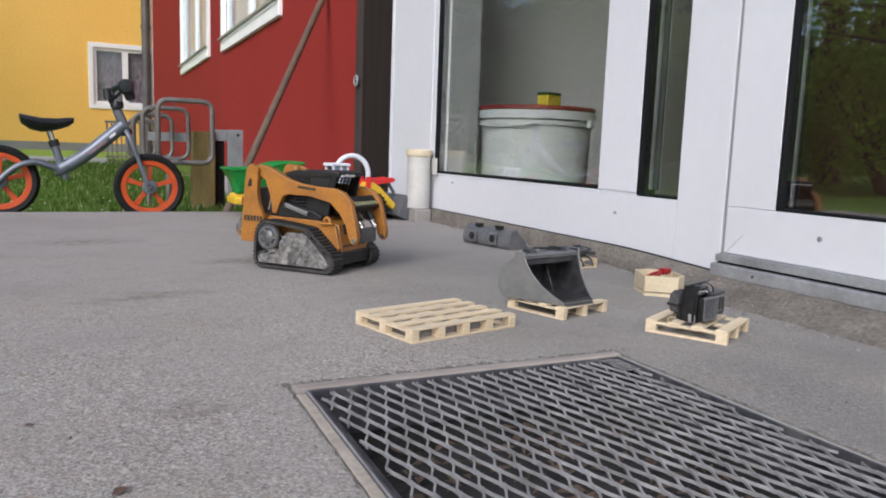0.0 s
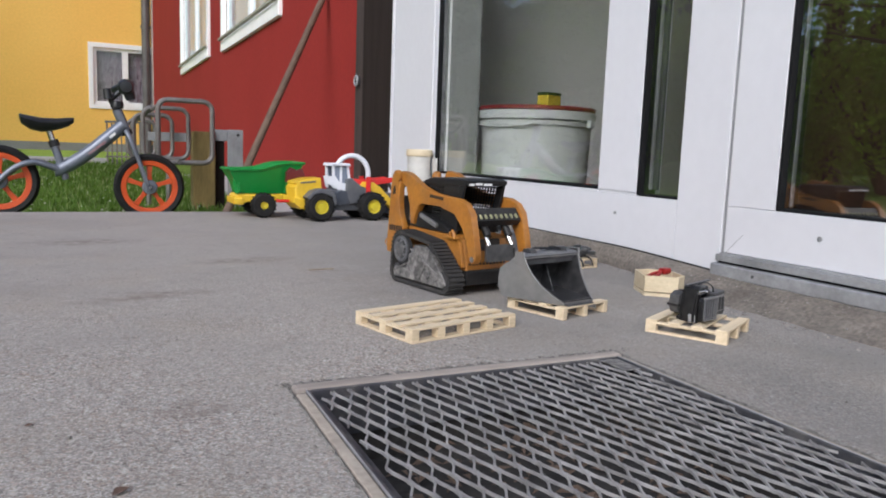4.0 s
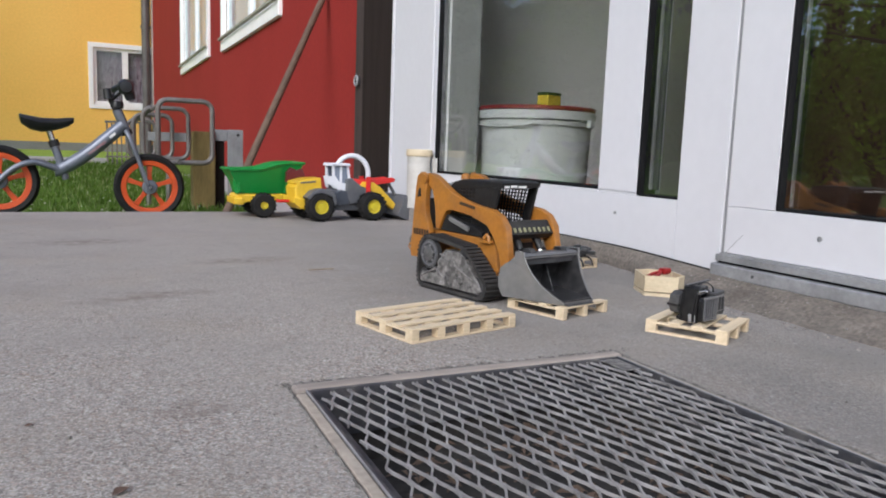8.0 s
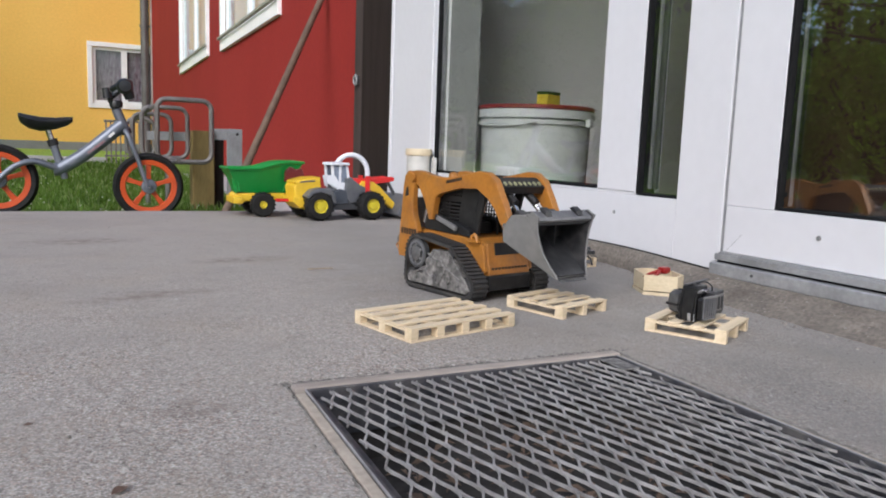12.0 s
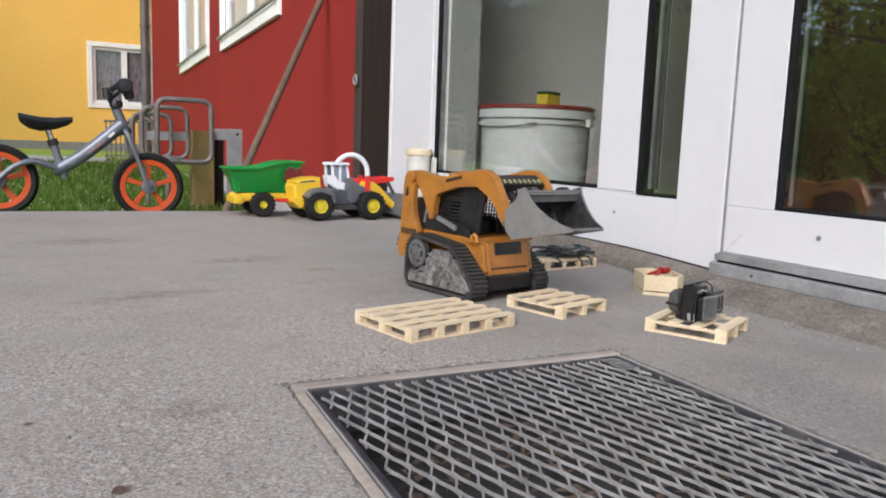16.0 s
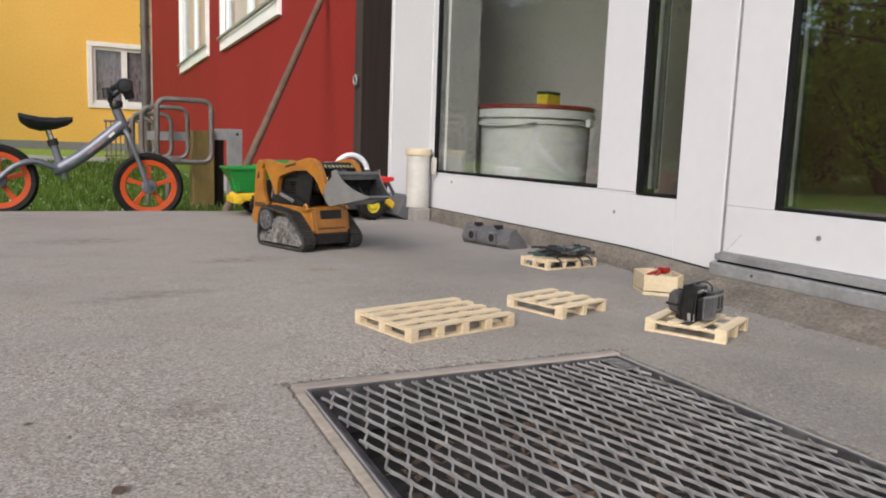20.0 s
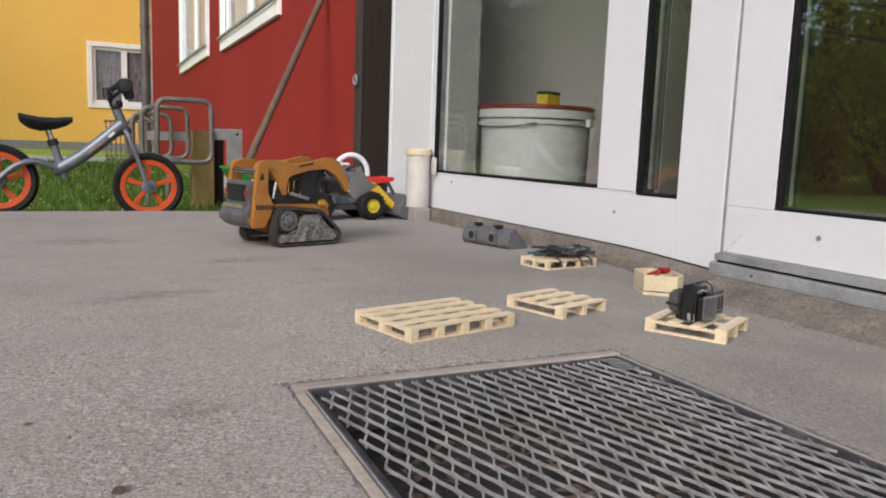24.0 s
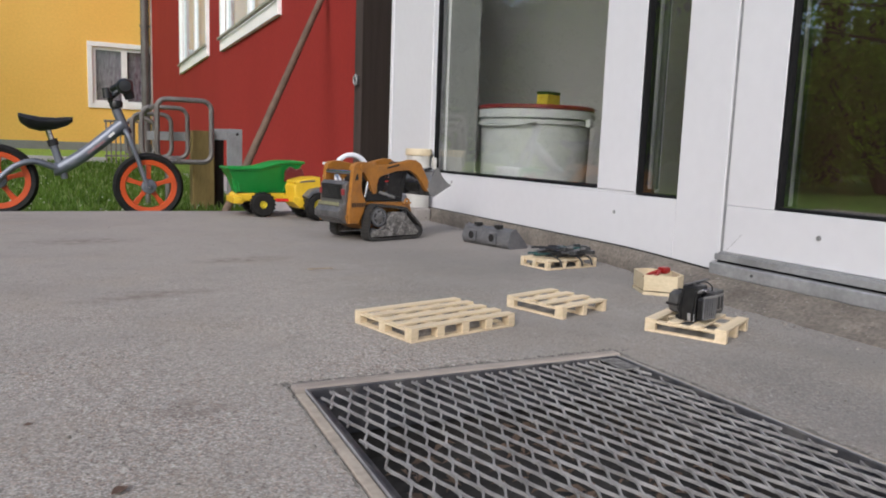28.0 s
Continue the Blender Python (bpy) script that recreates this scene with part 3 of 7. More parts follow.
# ---- entrance grate in its pit ----
def grate():
    x_in0, x_in1 = 0.1985, 0.5935
    pit = B()
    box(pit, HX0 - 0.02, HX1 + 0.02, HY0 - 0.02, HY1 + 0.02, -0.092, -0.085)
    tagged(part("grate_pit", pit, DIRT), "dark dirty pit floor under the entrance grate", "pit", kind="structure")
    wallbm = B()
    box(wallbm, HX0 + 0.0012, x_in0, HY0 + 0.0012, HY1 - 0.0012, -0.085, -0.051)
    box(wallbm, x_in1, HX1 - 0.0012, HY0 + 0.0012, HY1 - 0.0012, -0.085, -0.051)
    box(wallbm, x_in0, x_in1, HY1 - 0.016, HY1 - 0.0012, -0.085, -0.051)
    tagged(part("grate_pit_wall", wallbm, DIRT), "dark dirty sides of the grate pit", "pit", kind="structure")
    g = empty("entrance_grate", pose(0, 0, 0), "galvanised expanded-metal grate set in the concrete before the door", "grate")
    x0, x1, y0, y1 = 0.196, 0.596, 0.112, 0.716
    # strips between frame and concrete
    lean = Matrix.Translation((x0, y1, 0)) @ Matrix.Rotation(-math.atan(SKEW), 4, "Z") @ Matrix.Translation((-x0, -y1, 0))
    part("edge_strip", box(B(), HX0 + 0.001, x0 - 0.0005, HY0 + 0.003, y1 - 0.004, -0.05, 0.001, bev=0.0015), TAN, g, "tan strip along the grate", lean)
    part("edge_strip", box(B(), x1 + 0.0005, HX1 - 0.001, HY0 + 0.001, y1, -0.05, 0.001, bev=0.0015), TAN, g, "tan strip along the grate")
    part("edge_strip", box(B(), HX0 + 0.001, HX1 - 0.001, y1 + 0.0005, HY1 - 0.001, -0.05, 0.0045, bev=0.004), PINK_WOOD, g, "weathered pinkish wooden strip")
    part("edge_strip", box(B(), HX0 + 0.001, HX1 - 0.001, HY0 + 0.001, y0 - 0.0005, -0.05, 0.001, bev=0.002), TAN, g)
    # angle-iron frame: upstand and inner ledge
    w = 0.020
    for name, a in (("frame_bar", (x0, x0 + 0.004, y0, y1)), ("frame_bar", (x1 - 0.004, x1, y0, y1)), ("frame_bar", (x0 + 0.004, x1 - 0.004, y1 - 0.004, y1)), ("frame_bar", (x0 + 0.004, x1 - 0.004, y0, y0 + 0.004))):
        part(name, box(B(), *a, -0.05, 0.0025, bev=0.001), STEEL_FRAME, g, "", lean if a[1] < 0.25 else None)
    for a in ((x0 + 0.004, x0 + 0.016, y0 + 0.004, y1 - 0.004), (x1 - 0.010, x1 - 0.004, y0 + 0.004, y1 - 0.004)):
        part("frame_ledge", box(B(), *a, -0.016, -0.008, bev=0.001), STEEL_FRAME, g, "", lean if a[1] < 0.25 else None)
    for xx in (x0 - 0.0003, x1 - 0.0012):
        part("worn_rim", box(B(), xx, xx + 0.0015, y0, y1, 0.0005, 0.0032, bev=0.0005), ALU, g, "worn bright rim of the frame", lean if xx < 0.25 else None)
    part("frame_ledge", box(B(), x0 + 0.0165, x1 - 0.0105, y1 - 0.0065, y1 - 0.0042, -0.016, -0.008, bev=0.001), STEEL_FRAME, g)
    part("frame_ledge", box(B(), x0 + 0.0165, x1 - 0.0105, y0 + 0.0042, y0 + 0.0065, -0.016, -0.008, bev=0.001), STEEL_FRAME, g)
    part("corner_plate", box(B(), x1 - 0.030, x1 - 0.0045, y1 - 0.050, y1 - 0.0045, -0.0005, 0.0012, bev=0.0006), TRACK_PLATE, g, "grey steel corner plate")
    # expanded metal: staggered strands that meet at short bonds
    verts, faces = [], []
    px, py = 0.0187, 0.0545
    gx0, gx1, gy0, gy1 = x0 + 0.011, x1 - 0.0048, y0 + 0.006, y1 - 0.0042

    def strand(p, q, hw=0.00102, hh=0.0012):
        # cut off at the frame
        lo, hi = 0.0, 1.0
        for u, v, a, b in ((p[0], q[0], gx0, gx1), (p[1], q[1], gy0, gy1)):
            if abs(v - u) < 1e-9:
                if u < a or u > b:
                    return
                continue
            f, g2 = sorted(((a - u) / (v - u), (b - u) / (v - u)))
            lo, hi = max(lo, f), min(hi, g2)
        if hi - lo < 0.02:
            return
        p, q = [[p[i] + (q[i] - p[i]) * f for i in range(3)] for f in (lo, hi)]
        (ax, ay, az), (bx, by, bz) = p, q
        k = len(verts)
        dx, dy = bx - ax, by - ay
        n = math.hypot(dx, dy)
        nx, ny = -dy / n * hw, dx / n * hw
        for x, y, z in ((ax, ay, az), (bx, by, bz)):
            verts.extend([(x - nx, y - ny, z - hh), (x + nx, y + ny, z - hh), (x + nx * 0.8, y + ny * 0.8, z + hh), (x - nx * 0.8, y - ny * 0.8, z + hh)])
        for i in range(4):
            faces.append((k + i, k + (i + 1) % 4, k + 4 + (i + 1) % 4, k + 4 + i))
        faces.append((k + 3, k + 2, k + 1, k))
        faces.append((k + 4, k + 5, k + 6, k + 7))

    rng = random.Random(5)
    ca, sa = math.cos(radians(-1.8)), math.sin(radians(-1.8))

    def spot(i, j):
        u, v = (i + 0.5 * (j % 2)) * px, -j * py / 2
        return (0.2615 + u * ca - v * sa) * 0.9945, (0.7073 + u * sa + v * ca) * 0.9945
    kn = 0.12
    for j in range(-2, 26):
        for i in range(-6, 24):
            cx, cy = spot(i, j)
            for s in (-1, 1):
                ii = i + (0 if j % 2 == 0 else 1) if s > 0 else i - (1 if j % 2 == 0 else 0)
                ex, ey = spot(ii, j + 1)
                zc = -0.0012 + rng.uniform(-0.0003, 0.0003)
                last = None
                for q in range(8):
                    f = q / 7
                    w = min(1, max(0, (f - 0.10) / 0.80))
                    w = w * w * (3 - 2 * w)
                    p = (cx + s * 0.0008 + (ex - cx - s * 0.0016) * w, cy + (ey - cy) * f, zc + 0.0004 * math.cos(math.pi * f))
                    if last:
                        strand(last, p)
                    last = p
    me = bpy.data.meshes.new("mesh_panel")
    me.from_pydata(verts, [], faces)
    me.materials.append(STEEL_MESH)
    o = new("mesh_panel", me)
    o.parent = g
    o["label"] = "dusty galvanised diamond mesh"


grate()

# dry leaf litter and grit in the pit
def litter():
    rng = random.Random(9)
    verts, faces = [], []
    for _ in range(520):
        x, y, a, s = rng.uniform(0.21, 0.59), rng.uniform(0.12, 0.70), rng.random() * 6.28, rng.uniform(0.004, 0.014)
        z = -0.084 + rng.random() * 0.022
        k = len(verts)
        c, d = math.cos(a) * s, math.sin(a) * s
        verts += [(x - c, y - d, z), (x - d * 0.4, y + c * 0.4, z + 0.003), (x + c, y + d, z + 0.002), (x + d * 0.4, y - c * 0.4, z + 0.004)]
        faces.append((k, k + 1, k + 2, k + 3))
    me = bpy.data.meshes.new("leaf_litter")
    me.from_pydata(verts, [], faces)
    me.materials.append(POLE_WOOD)
    tagged(new("leaf_litter", me), "dry brown leaf litter in the grate pit", "litter", kind="stuff")


litter()


def mortar_edge():
    """Broken mortar round the grate: a low, jagged strip."""
    rng = random.Random(17)
    bm = B()

    def strip(p0, p1, out, n, width):
        rows = []
        for i in range(n + 1):
            f = i / n
            x, y = p0[0] + (p1[0] - p0[0]) * f, p0[1] + (p1[1] - p0[1]) * f
            w = width * rng.uniform(0.35, 1.2)
            h = rng.uniform(0.0004, 0.0028)
            rows.append([bm.verts.new((x, y, h * 0.4)), bm.verts.new((x + out[0] * w * 0.4, y + out[1] * w * 0.4, h)), bm.verts.new((x + out[0] * w, y + out[1] * w, -0.0015))])
        for a, b in zip(rows, rows[1:]):
            for k in range(2):
                bm.faces.new((a[k], a[k + 1], b[k + 1], b[k]))
    strip((HX0 - 0.006, HY1), (HX1 + 0.010, HY1), (0, 1), 150, 0.022)
    strip((HX1, HY1), (HX1, HY0), (1, 0), 130, 0.010)
    strip((HX0 - SKEW * (HY1 - HY0), HY0), (HX0, HY1), (-1, 0), 130, 0.005)
    bmesh.ops.recalc_face_normals(bm, faces=bm.faces[:])
    tagged(part("mortar", bm, MORTAR), "crumbly broken mortar round the grate", "mortar", kind="structure")


mortar_edge()


def crumbs():
    rng = random.Random(23)
    verts, faces = [], []

    def stone(x, y, z, s):
        k = len(verts)
        h = s * rng.uniform(0.5, 0.9)
        ring = [(x + s * rng.uniform(0.6, 1.1) * math.cos(a), y + s * rng.uniform(0.6, 1.1) * math.sin(a), z) for a in [k2 * 1.2566 + rng.uniform(-0.3, 0.3) for k2 in range(5)]]
        verts.extend(ring)
        verts.append((x + rng.uniform(-0.3, 0.3) * s, y + rng.uniform(-0.3, 0.3) * s, z + h))
        for i in range(5):
            faces.append((k + i, k + (i + 1) % 5, k + 5))
    for _ in range(170):
        y = rng.uniform(0.3, 2.7)
        stone(rng.uniform(-0.5 * y - 0.1, 1.0), y, 0.0, rng.uniform(0.0010, 0.0032))
    for _ in range(260):
        y = rng.uniform(0.5, 2.3)
        k = min(1, max(0, (1.40 - y) / 0.5))
        stone(1.096 - 0.106 * k - abs(rng.gauss(0, 0.02)), y, 0.0, rng.uniform(0.0012, 0.005))
    for _ in range(160):
        y = rng.uniform(0.45, 1.15)
        f = rng.random()
        stone(0.992 + 0.09 * f, y, 0.028 * f ** 0.8, rng.uniform(0.0012, 0.0036))
    for _ in range(120):
        stone(rng.uniform(HX0 - 0.02, HX1 + 0.03), HY1 + abs(rng.gauss(0, 0.012)), 0.0, rng.uniform(0.001, 0.003))
    for x, y, s in ((0.0302, 0.9015, 0.004), (-0.02, 0.665, 0.004), (0.165, 0.575, 0.0045), (0.37, 1.62, 0.004), (-0.09, 0.62, 0.006)):
        if not (HX0 < x < HX1 and HY0 < y < HY1):
            stone(x, y, 0.0, s)
    verts[:] = [v if not (HX0 < v[0] < HX1 and HY0 < v[1] < HY1) else (v[0], HY1 + 0.01, v[2]) for v in verts]
    me = bpy.data.meshes.new("crumbs")
    me.from_pydata(verts, [], faces)
    me.materials.append(CRUMB)
    tagged(new("crumbs", me), "loose grey grit and crumbs on the concrete", "grit", kind="stuff")


crumbs()


# ---- white window and door front ----
WX = 1.12          # face of the white frames
TOP = 2.15


def white_front():
    # concrete base with a rough, sloping foot
    bm = B()
    ys = [2.90 - 0.022 * i for i in range(130)] + [-0.1 - 0.5 * i for i in range(7)]
    rng = random.Random(3)
    rows = []
    n = 9
    lump = [rng.uniform(-1, 1) for _ in range(400)]
    for r, y in enumerate(ys):
        k = min(1, max(0, (1.40 - y) / 0.5))
        k = k * k * (3 - 2 * k)
        foot = 1.096 - 0.106 * k + 0.006 * math.sin(9 * y) * k + 0.004 * lump[r]
        top, lip = 0.044 - 0.0145 * k, 1.108 - 0.017 * k
        row = [(foot, y, -0.01)]
        for i in range(n):
            f = i / (n - 1)
            x = foot + (lip - foot) * f ** (1.0 - 0.15 * k)
            z = top * (f ** (0.45 + 0.35 * k)) + (0.0035 * k + 0.0012) * lump[(r * 7 + i * 53) % 400] * (1 if 0 < i < n - 1 else 0.2)
            row.append((x, y, max(z, 0.0005)))
        row += [(1.20, y, top), (1.20, y, -0.01)]
        rows.append([bm.verts.new(p) for p in row])
    for a, b in zip(rows, rows[1:]):
        for i in range(len(a)):
            bm.faces.new((a[i], a[(i + 1) % len(a)], b[(i + 1) % len(a)], b[i]))
    bm.faces.new(rows[0]), bm.faces.new(rows[-1][::-1])
    bmesh.ops.recalc_face_normals(bm, faces=bm.faces[:])
    tagged(part("concrete_base", bm, BASE_ROUGH), "rough concrete base under the white window front", "base", kind="structure")

    tagged(part("corner_step", box(B(), 1.032, 1.0955, 2.365, 2.86, -0.01, 0.046, bev=0.008), CONCRETE), "low concrete step at the corner of the base", "step", kind="structure")

    # The shadow gap under the white front is drawn as a dark tube.
    bm = B()
    pts = []
    for r in range(84):
        y = 2.86 - 0.0215 * r
        k = min(1, max(0, (1.40 - y) / 0.5))
        k = k * k * (3 - 2 * k)
        pts.append((1.1185 - 0.002 * k, y, 0.0452 - 0.0145 * k))
    tube(bm, pts, 0.0017, 6)
    tagged(part("base_gap_shadow", bm, GASKET), "dark tube for the shadow gap between the white front and its base", "gap", kind="structure")

    def bar(name, y0, y1, z0, z1, parent, x0=WX, x1=WX + 0.07, mat=WHITE_FRAME, bev=0.0012, label=""):
        return part(name, box(B(), x0, x1, y0, y1, z0, z1, bev=bev), mat, parent, label)

    pil = tagged(part("pillar", box(B(), WX - 0.002, WX + 0.10, 2.446, 2.824, 0.045, 2.6, bev=0.004), WHITE_FRAME), "white painted pillar beside the window", "pillar", kind="structure")
    part("corner_strip", box(B(), WX - 0.006, WX + 0.1, 2.8245, 2.846, 0.045, 2.6, bev=0.003), WHITE_FRAME, pil)
    w = empty("window_1", pose(0, 0, 0), "large white framed window with a black gasket", "window", kind="structure")
    bar("bottom_rail", 1.1902, 2.4452, 0.0385, 0.1655, w)
    bar("bead", 1.4622, 2.4452, 0.1658, 0.172, w, WX + 0.0006)
    bar("top_rail", 1.4622, 2.4452, TOP - 0.1, TOP, w)
    bar("stile", 2.414, 2.4452, 0.1725, TOP - 0.1005, w)
    # inner gasket
    bar("gasket", 2.4075, 2.4135, 0.1725, TOP - 0.1005, w, WX + 0.0012, WX + 0.05, GASKET, 0.001)
    bar("gasket", 1.4625, 2.4070, 0.1725, 0.180, w, WX + 0.0012, WX + 0.05, GASKET, 0.001)
    p = part("pane", box(B(), WX + 0.009, WX + 0.015, 1.455, 2.408, 0.178, TOP - 0.1), GLASS, w, "reflecting window pane")
    p.visible_shadow = False
    # inner frame behind the glass, pale grey
    bar("inner_panel", 2.145, 2.4070, 0.1805, TOP - 0.11, w, WX + 0.022, WX + 0.028, INNER_GREY, 0.001, "grey panel behind the pane")
    bar("inner_profile", 2.388, 2.4065, 0.1805, TOP - 0.11, w, WX + 0.017, WX + 0.0215, ALU, 0.001)
    bar("inner_profile", 2.352, 2.366, 0.1805, TOP - 0.11, w, WX + 0.018, WX + 0.0215, HOUSE_WHITE, 0.001)
    s = empty("window_2", pose(0, 0, 0), "narrow side light in a white frame", "window", kind="structure")
    bar("mullion", 1.322, 1.4615, 0.1725, TOP, s)
    bar("bead", 1.3225, 1.4610, 0.1658, 0.1722, s, WX + 0.002)
    bar("gasket", 1.3140, 1.3215, 0.168, TOP - 0.1, s, WX + 0.0012, WX + 0.05, GASKET, 0.001)
    bar("gasket", 1.1895, 1.3135, 0.1660, 0.1715, s, WX + 0.0012, WX + 0.05, GASKET, 0.001)
    bar("top_rail", 1.1895, 1.3215, TOP - 0.1, TOP, s)
    p = part("pane", box(B(), WX + 0.009, WX + 0.015, 1.19, 1.315, 0.170, TOP - 0.1), GLASS, s, "dark reflecting pane")
    p.visible_shadow = False
    bar("inner_profile", 1.3085, 1.3138, 0.18, TOP - 0.1, s, WX + 0.028, WX + 0.036, ALU, 0.001)
    bar("inner_profile", 1.300, 1.3138, 0.18, TOP - 0.1, s, WX + 0.040, WX + 0.048, ALU_DARK, 0.002)
    d = empty("door_1", pose(0, 0, 0), "white framed glass door above a metal threshold", "door", kind="structure")
    bar("jamb", 1.062, 1.1890, 0.034, TOP, d, WX - 0.0006, WX + 0.08, bev=0.0015)
    bar("jamb_rebate", 1.0535, 1.0615, 0.034, TOP, d, WX + 0.0025, WX + 0.06, ALU, 0.0008)
    lf = bar("leaf_stile", 0.9425, 1.0530, 0.1643, TOP - 0.02, d, WX, WX + 0.06, bev=0.0015)
    bar("leaf_bottom_rail", -0.02, 1.0530, 0.074, 0.164, d, WX, WX + 0.06, bev=0.0015)
    bar("leaf_top_rail", 0.10, 0.9420, TOP - 0.12, TOP - 0.02, d, WX, WX + 0.06)
    bar("leaf_stile", -0.02, 0.0995, 0.1643, TOP - 0.02, d, WX, WX + 0.06)
    bar("gasket", 0.9350, 0.942, 0.1645, TOP - 0.1205, d, WX + 0.0012, WX + 0.05, GASKET, 0.001)
    bar("gasket", 0.10, 0.9345, 0.1645, 0.170, d, WX + 0.0012, WX + 0.05, GASKET, 0.001)
    p = part("pane", box(B(), WX + 0.009, WX + 0.015, 0.10, 0.936, 0.168, TOP - 0.121), DOOR_GLASS, d, "dark reflecting door pane")
    p.visible_shadow = False
    bar("inner_profile", 0.9315, 0.9348, 0.172, TOP - 0.13, d, WX + 0.026, WX + 0.034, ALU, 0.001)
    part("screw_cover", rod(B(), (WX - 0.002, 0.845, 0.125), (WX + 0.002, 0.845, 0.125), 0.0045, seg=14), ALU, d, "small grey screw cap")
    m = Matrix.Translation((WX - 0.0002, 1.027, 0.094)) @ Matrix.Rotation(radians(-45), 4, "X")
    part("mitre_joint", box(B(), -0.0004, 0.0004, -0.026, 0.026, -0.0003, 0.0003, m=m), ALU, d, "fine mitre joint at the door corner")
    part("weather_strip", box(B(), WX - 0.012, WX, -0.02, 1.052, 0.0710, 0.0738, bev=0.0008), ALU, d, "aluminium drip strip")
    t = empty("threshold", pose(0, 0, 0), "worn grey metal door threshold with a dark groove", "threshold", kind="structure")
    part("upper_profile", box(B(), WX - 0.016, WX + 0.06, -1.6, 1.058, 0.0580, 0.0708, bev=0.0015), ALU, t)
    part("groove", box(B(), WX - 0.006, WX + 0.06, -1.6, 1.058, 0.0535, 0.0578), GASKET, t)
    part("lower_profile", box(B(), WX - 0.026, WX + 0.06, -1.6, 1.060, 0.0290, 0.0533, bev=0.0025), ALU, t)
    part("screw", rod(B(), (WX - 0.0275, 0.955, 0.042), (WX - 0.024, 0.955, 0.042), 0.003, seg=10), ALU_DARK, t)
    # the front goes on, then closes the room
    bar("jamb", -0.16, -0.021, 0.030, TOP, d, WX - 0.004, WX + 0.08, bev=0.0015)
    wl = tagged(part("wall_east", box(B(), WX, WX + 0.2, -3.2, -0.1605, 0.0, 2.6), WHITE_FRAME), "white rendered house wall", "wall", kind="structure")
    tagged(part("wall_upper", box(B(), WX, WX + 0.2, -0.16, 2.445, TOP + 0.001, 2.6), WHITE_FRAME), "white wall above the windows", "wall", kind="structure")
    # screw caps low on the window rail
    for y, z in ((1.39, 0.121), (2.26, 0.145)):
        part("screw_cover", rod(B(), (WX - 0.002, y, z), (WX + 0.002, y, z), 0.004, seg=12), ALU, w if y > 1.5 else s)


white_front()


def room():
    def slab(name, a, mat, label, cat):
        tagged(part(name, box(B(), *a), mat), label, cat, kind="structure")
    slab("floor", (1.20, 4.3, -0.2, 2.96, 0.0, 0.06), ROOM_FLOOR, "brown floor inside the house", "floor")
    slab("wall_inner", (4.3, 4.4, -0.3, 3.06, 0.0, 2.6), ROOM_WALL, "plain plastered room wall", "wall")
    slab("wall_north", (1.205, 4.3, 2.90, 3.0, 0.0, 2.6), ROOM_WALL, "plain plastered room wall", "wall")
    slab("wall_south", (1.32, 4.3, -0.3, -0.2, 0.0, 2.6), ROOM_WALL, "plain plastered room wall", "wall")
    slab("ceiling", (1.12, 4.4, -0.3, 3.06, 2.6, 2.7), ROOM_WALL, "plain plastered ceiling", "ceiling")
    slab("partition", (1.25, 3.2, 1.00, 1.06, 0.06, 2.6), DARK_DOOR, "dark brown partition beside the door", "partition")


room()


# Added box with doors, there to darken the view through the side pane.
def cupboard():
    c = empty("cupboard", pose(1.9, 1.85, 0.06), "grey box added inside the room to darken the narrow side pane", "cupboard")
    part("body", box(B(), 0.0, 0.5, 0.0, 0.55, 0.0, 2.2, bev=0.004), BACKDROP_GREY, c)
    for y in (0.004, 0.279):
        d = part("door", box(B(), -0.02, -0.001, y, y + 0.267, 0.05, 2.18, bev=0.003), BACKDROP_GREY, c)
        part("handle", box(B(), -0.035, -0.0205, y + 0.235, y + 0.247, 0.9, 1.05, bev=0.003), ALU_DARK, d)


cupboard()


def pail():
    p = empty("pail", pose(1.345, 2.106, 0.06) @ Matrix.Diagonal((1.035, 1.035, 0.985, 1)), "white plastic pail with a dark red lid inside the window", "pail")
    bm = lathe(B(), [(0.0, 0.0), (0.162, 0.0), (0.167, 0.006), (0.174, 0.285), (0.180, 0.287), (0.181, 0.300), (0.174, 0.302), (0.175, 0.318), (0.177, 0.3335), (0.0, 0.3335)], 40)
    part("body", bm, PAIL, p)
    part("lid", lathe(B(), [(0.0, 0.334), (0.182, 0.334), (0.185, 0.336), (0.185, 0.344), (0.182, 0.347), (0.17, 0.345), (0.0, 0.345)], 40), PAIL_LID, p, "dark red snap-on lid")
    part("rim", lathe(B(), [(0.176, 0.303), (0.187, 0.306), (0.187, 0.331), (0.178, 0.3335)], 40), PAIL, p)
    bm = B()
    tube(bm, smooth_pts([(-0.10, -0.160, 0.294), (-0.135, -0.13, 0.284), (-0.178, -0.04, 0.280), (-0.180, 0.04, 0.286), (-0.15, 0.11, 0.295)], 5), 0.004)
    part("handle", bm, PAIL, p, "white plastic carrying handle")
    for a in (-62, 140):
        m = Matrix.Rotation(radians(a), 4, "Z")
        part("lug", box(B(), 0.182, 0.197, -0.014, 0.014, 0.282, 0.308, m=m, bev=0.004), PAIL, p)
    s = empty("sponge", pose(1.345, 2.035, 0.4015, 0, 0, 20), "yellow sponge lying on the pail lid", "sponge")
    part("block", box(B(), -0.035, 0.035, -0.022, 0.022, 0, 0.038, bev=0.004), SPONGE, s)
    part("scourer", box(B(), -0.036, 0.036, -0.023, 0.023, 0.0382, 0.047, bev=0.003), LEAF_DARK, s, "dark green scouring layer")


pail()


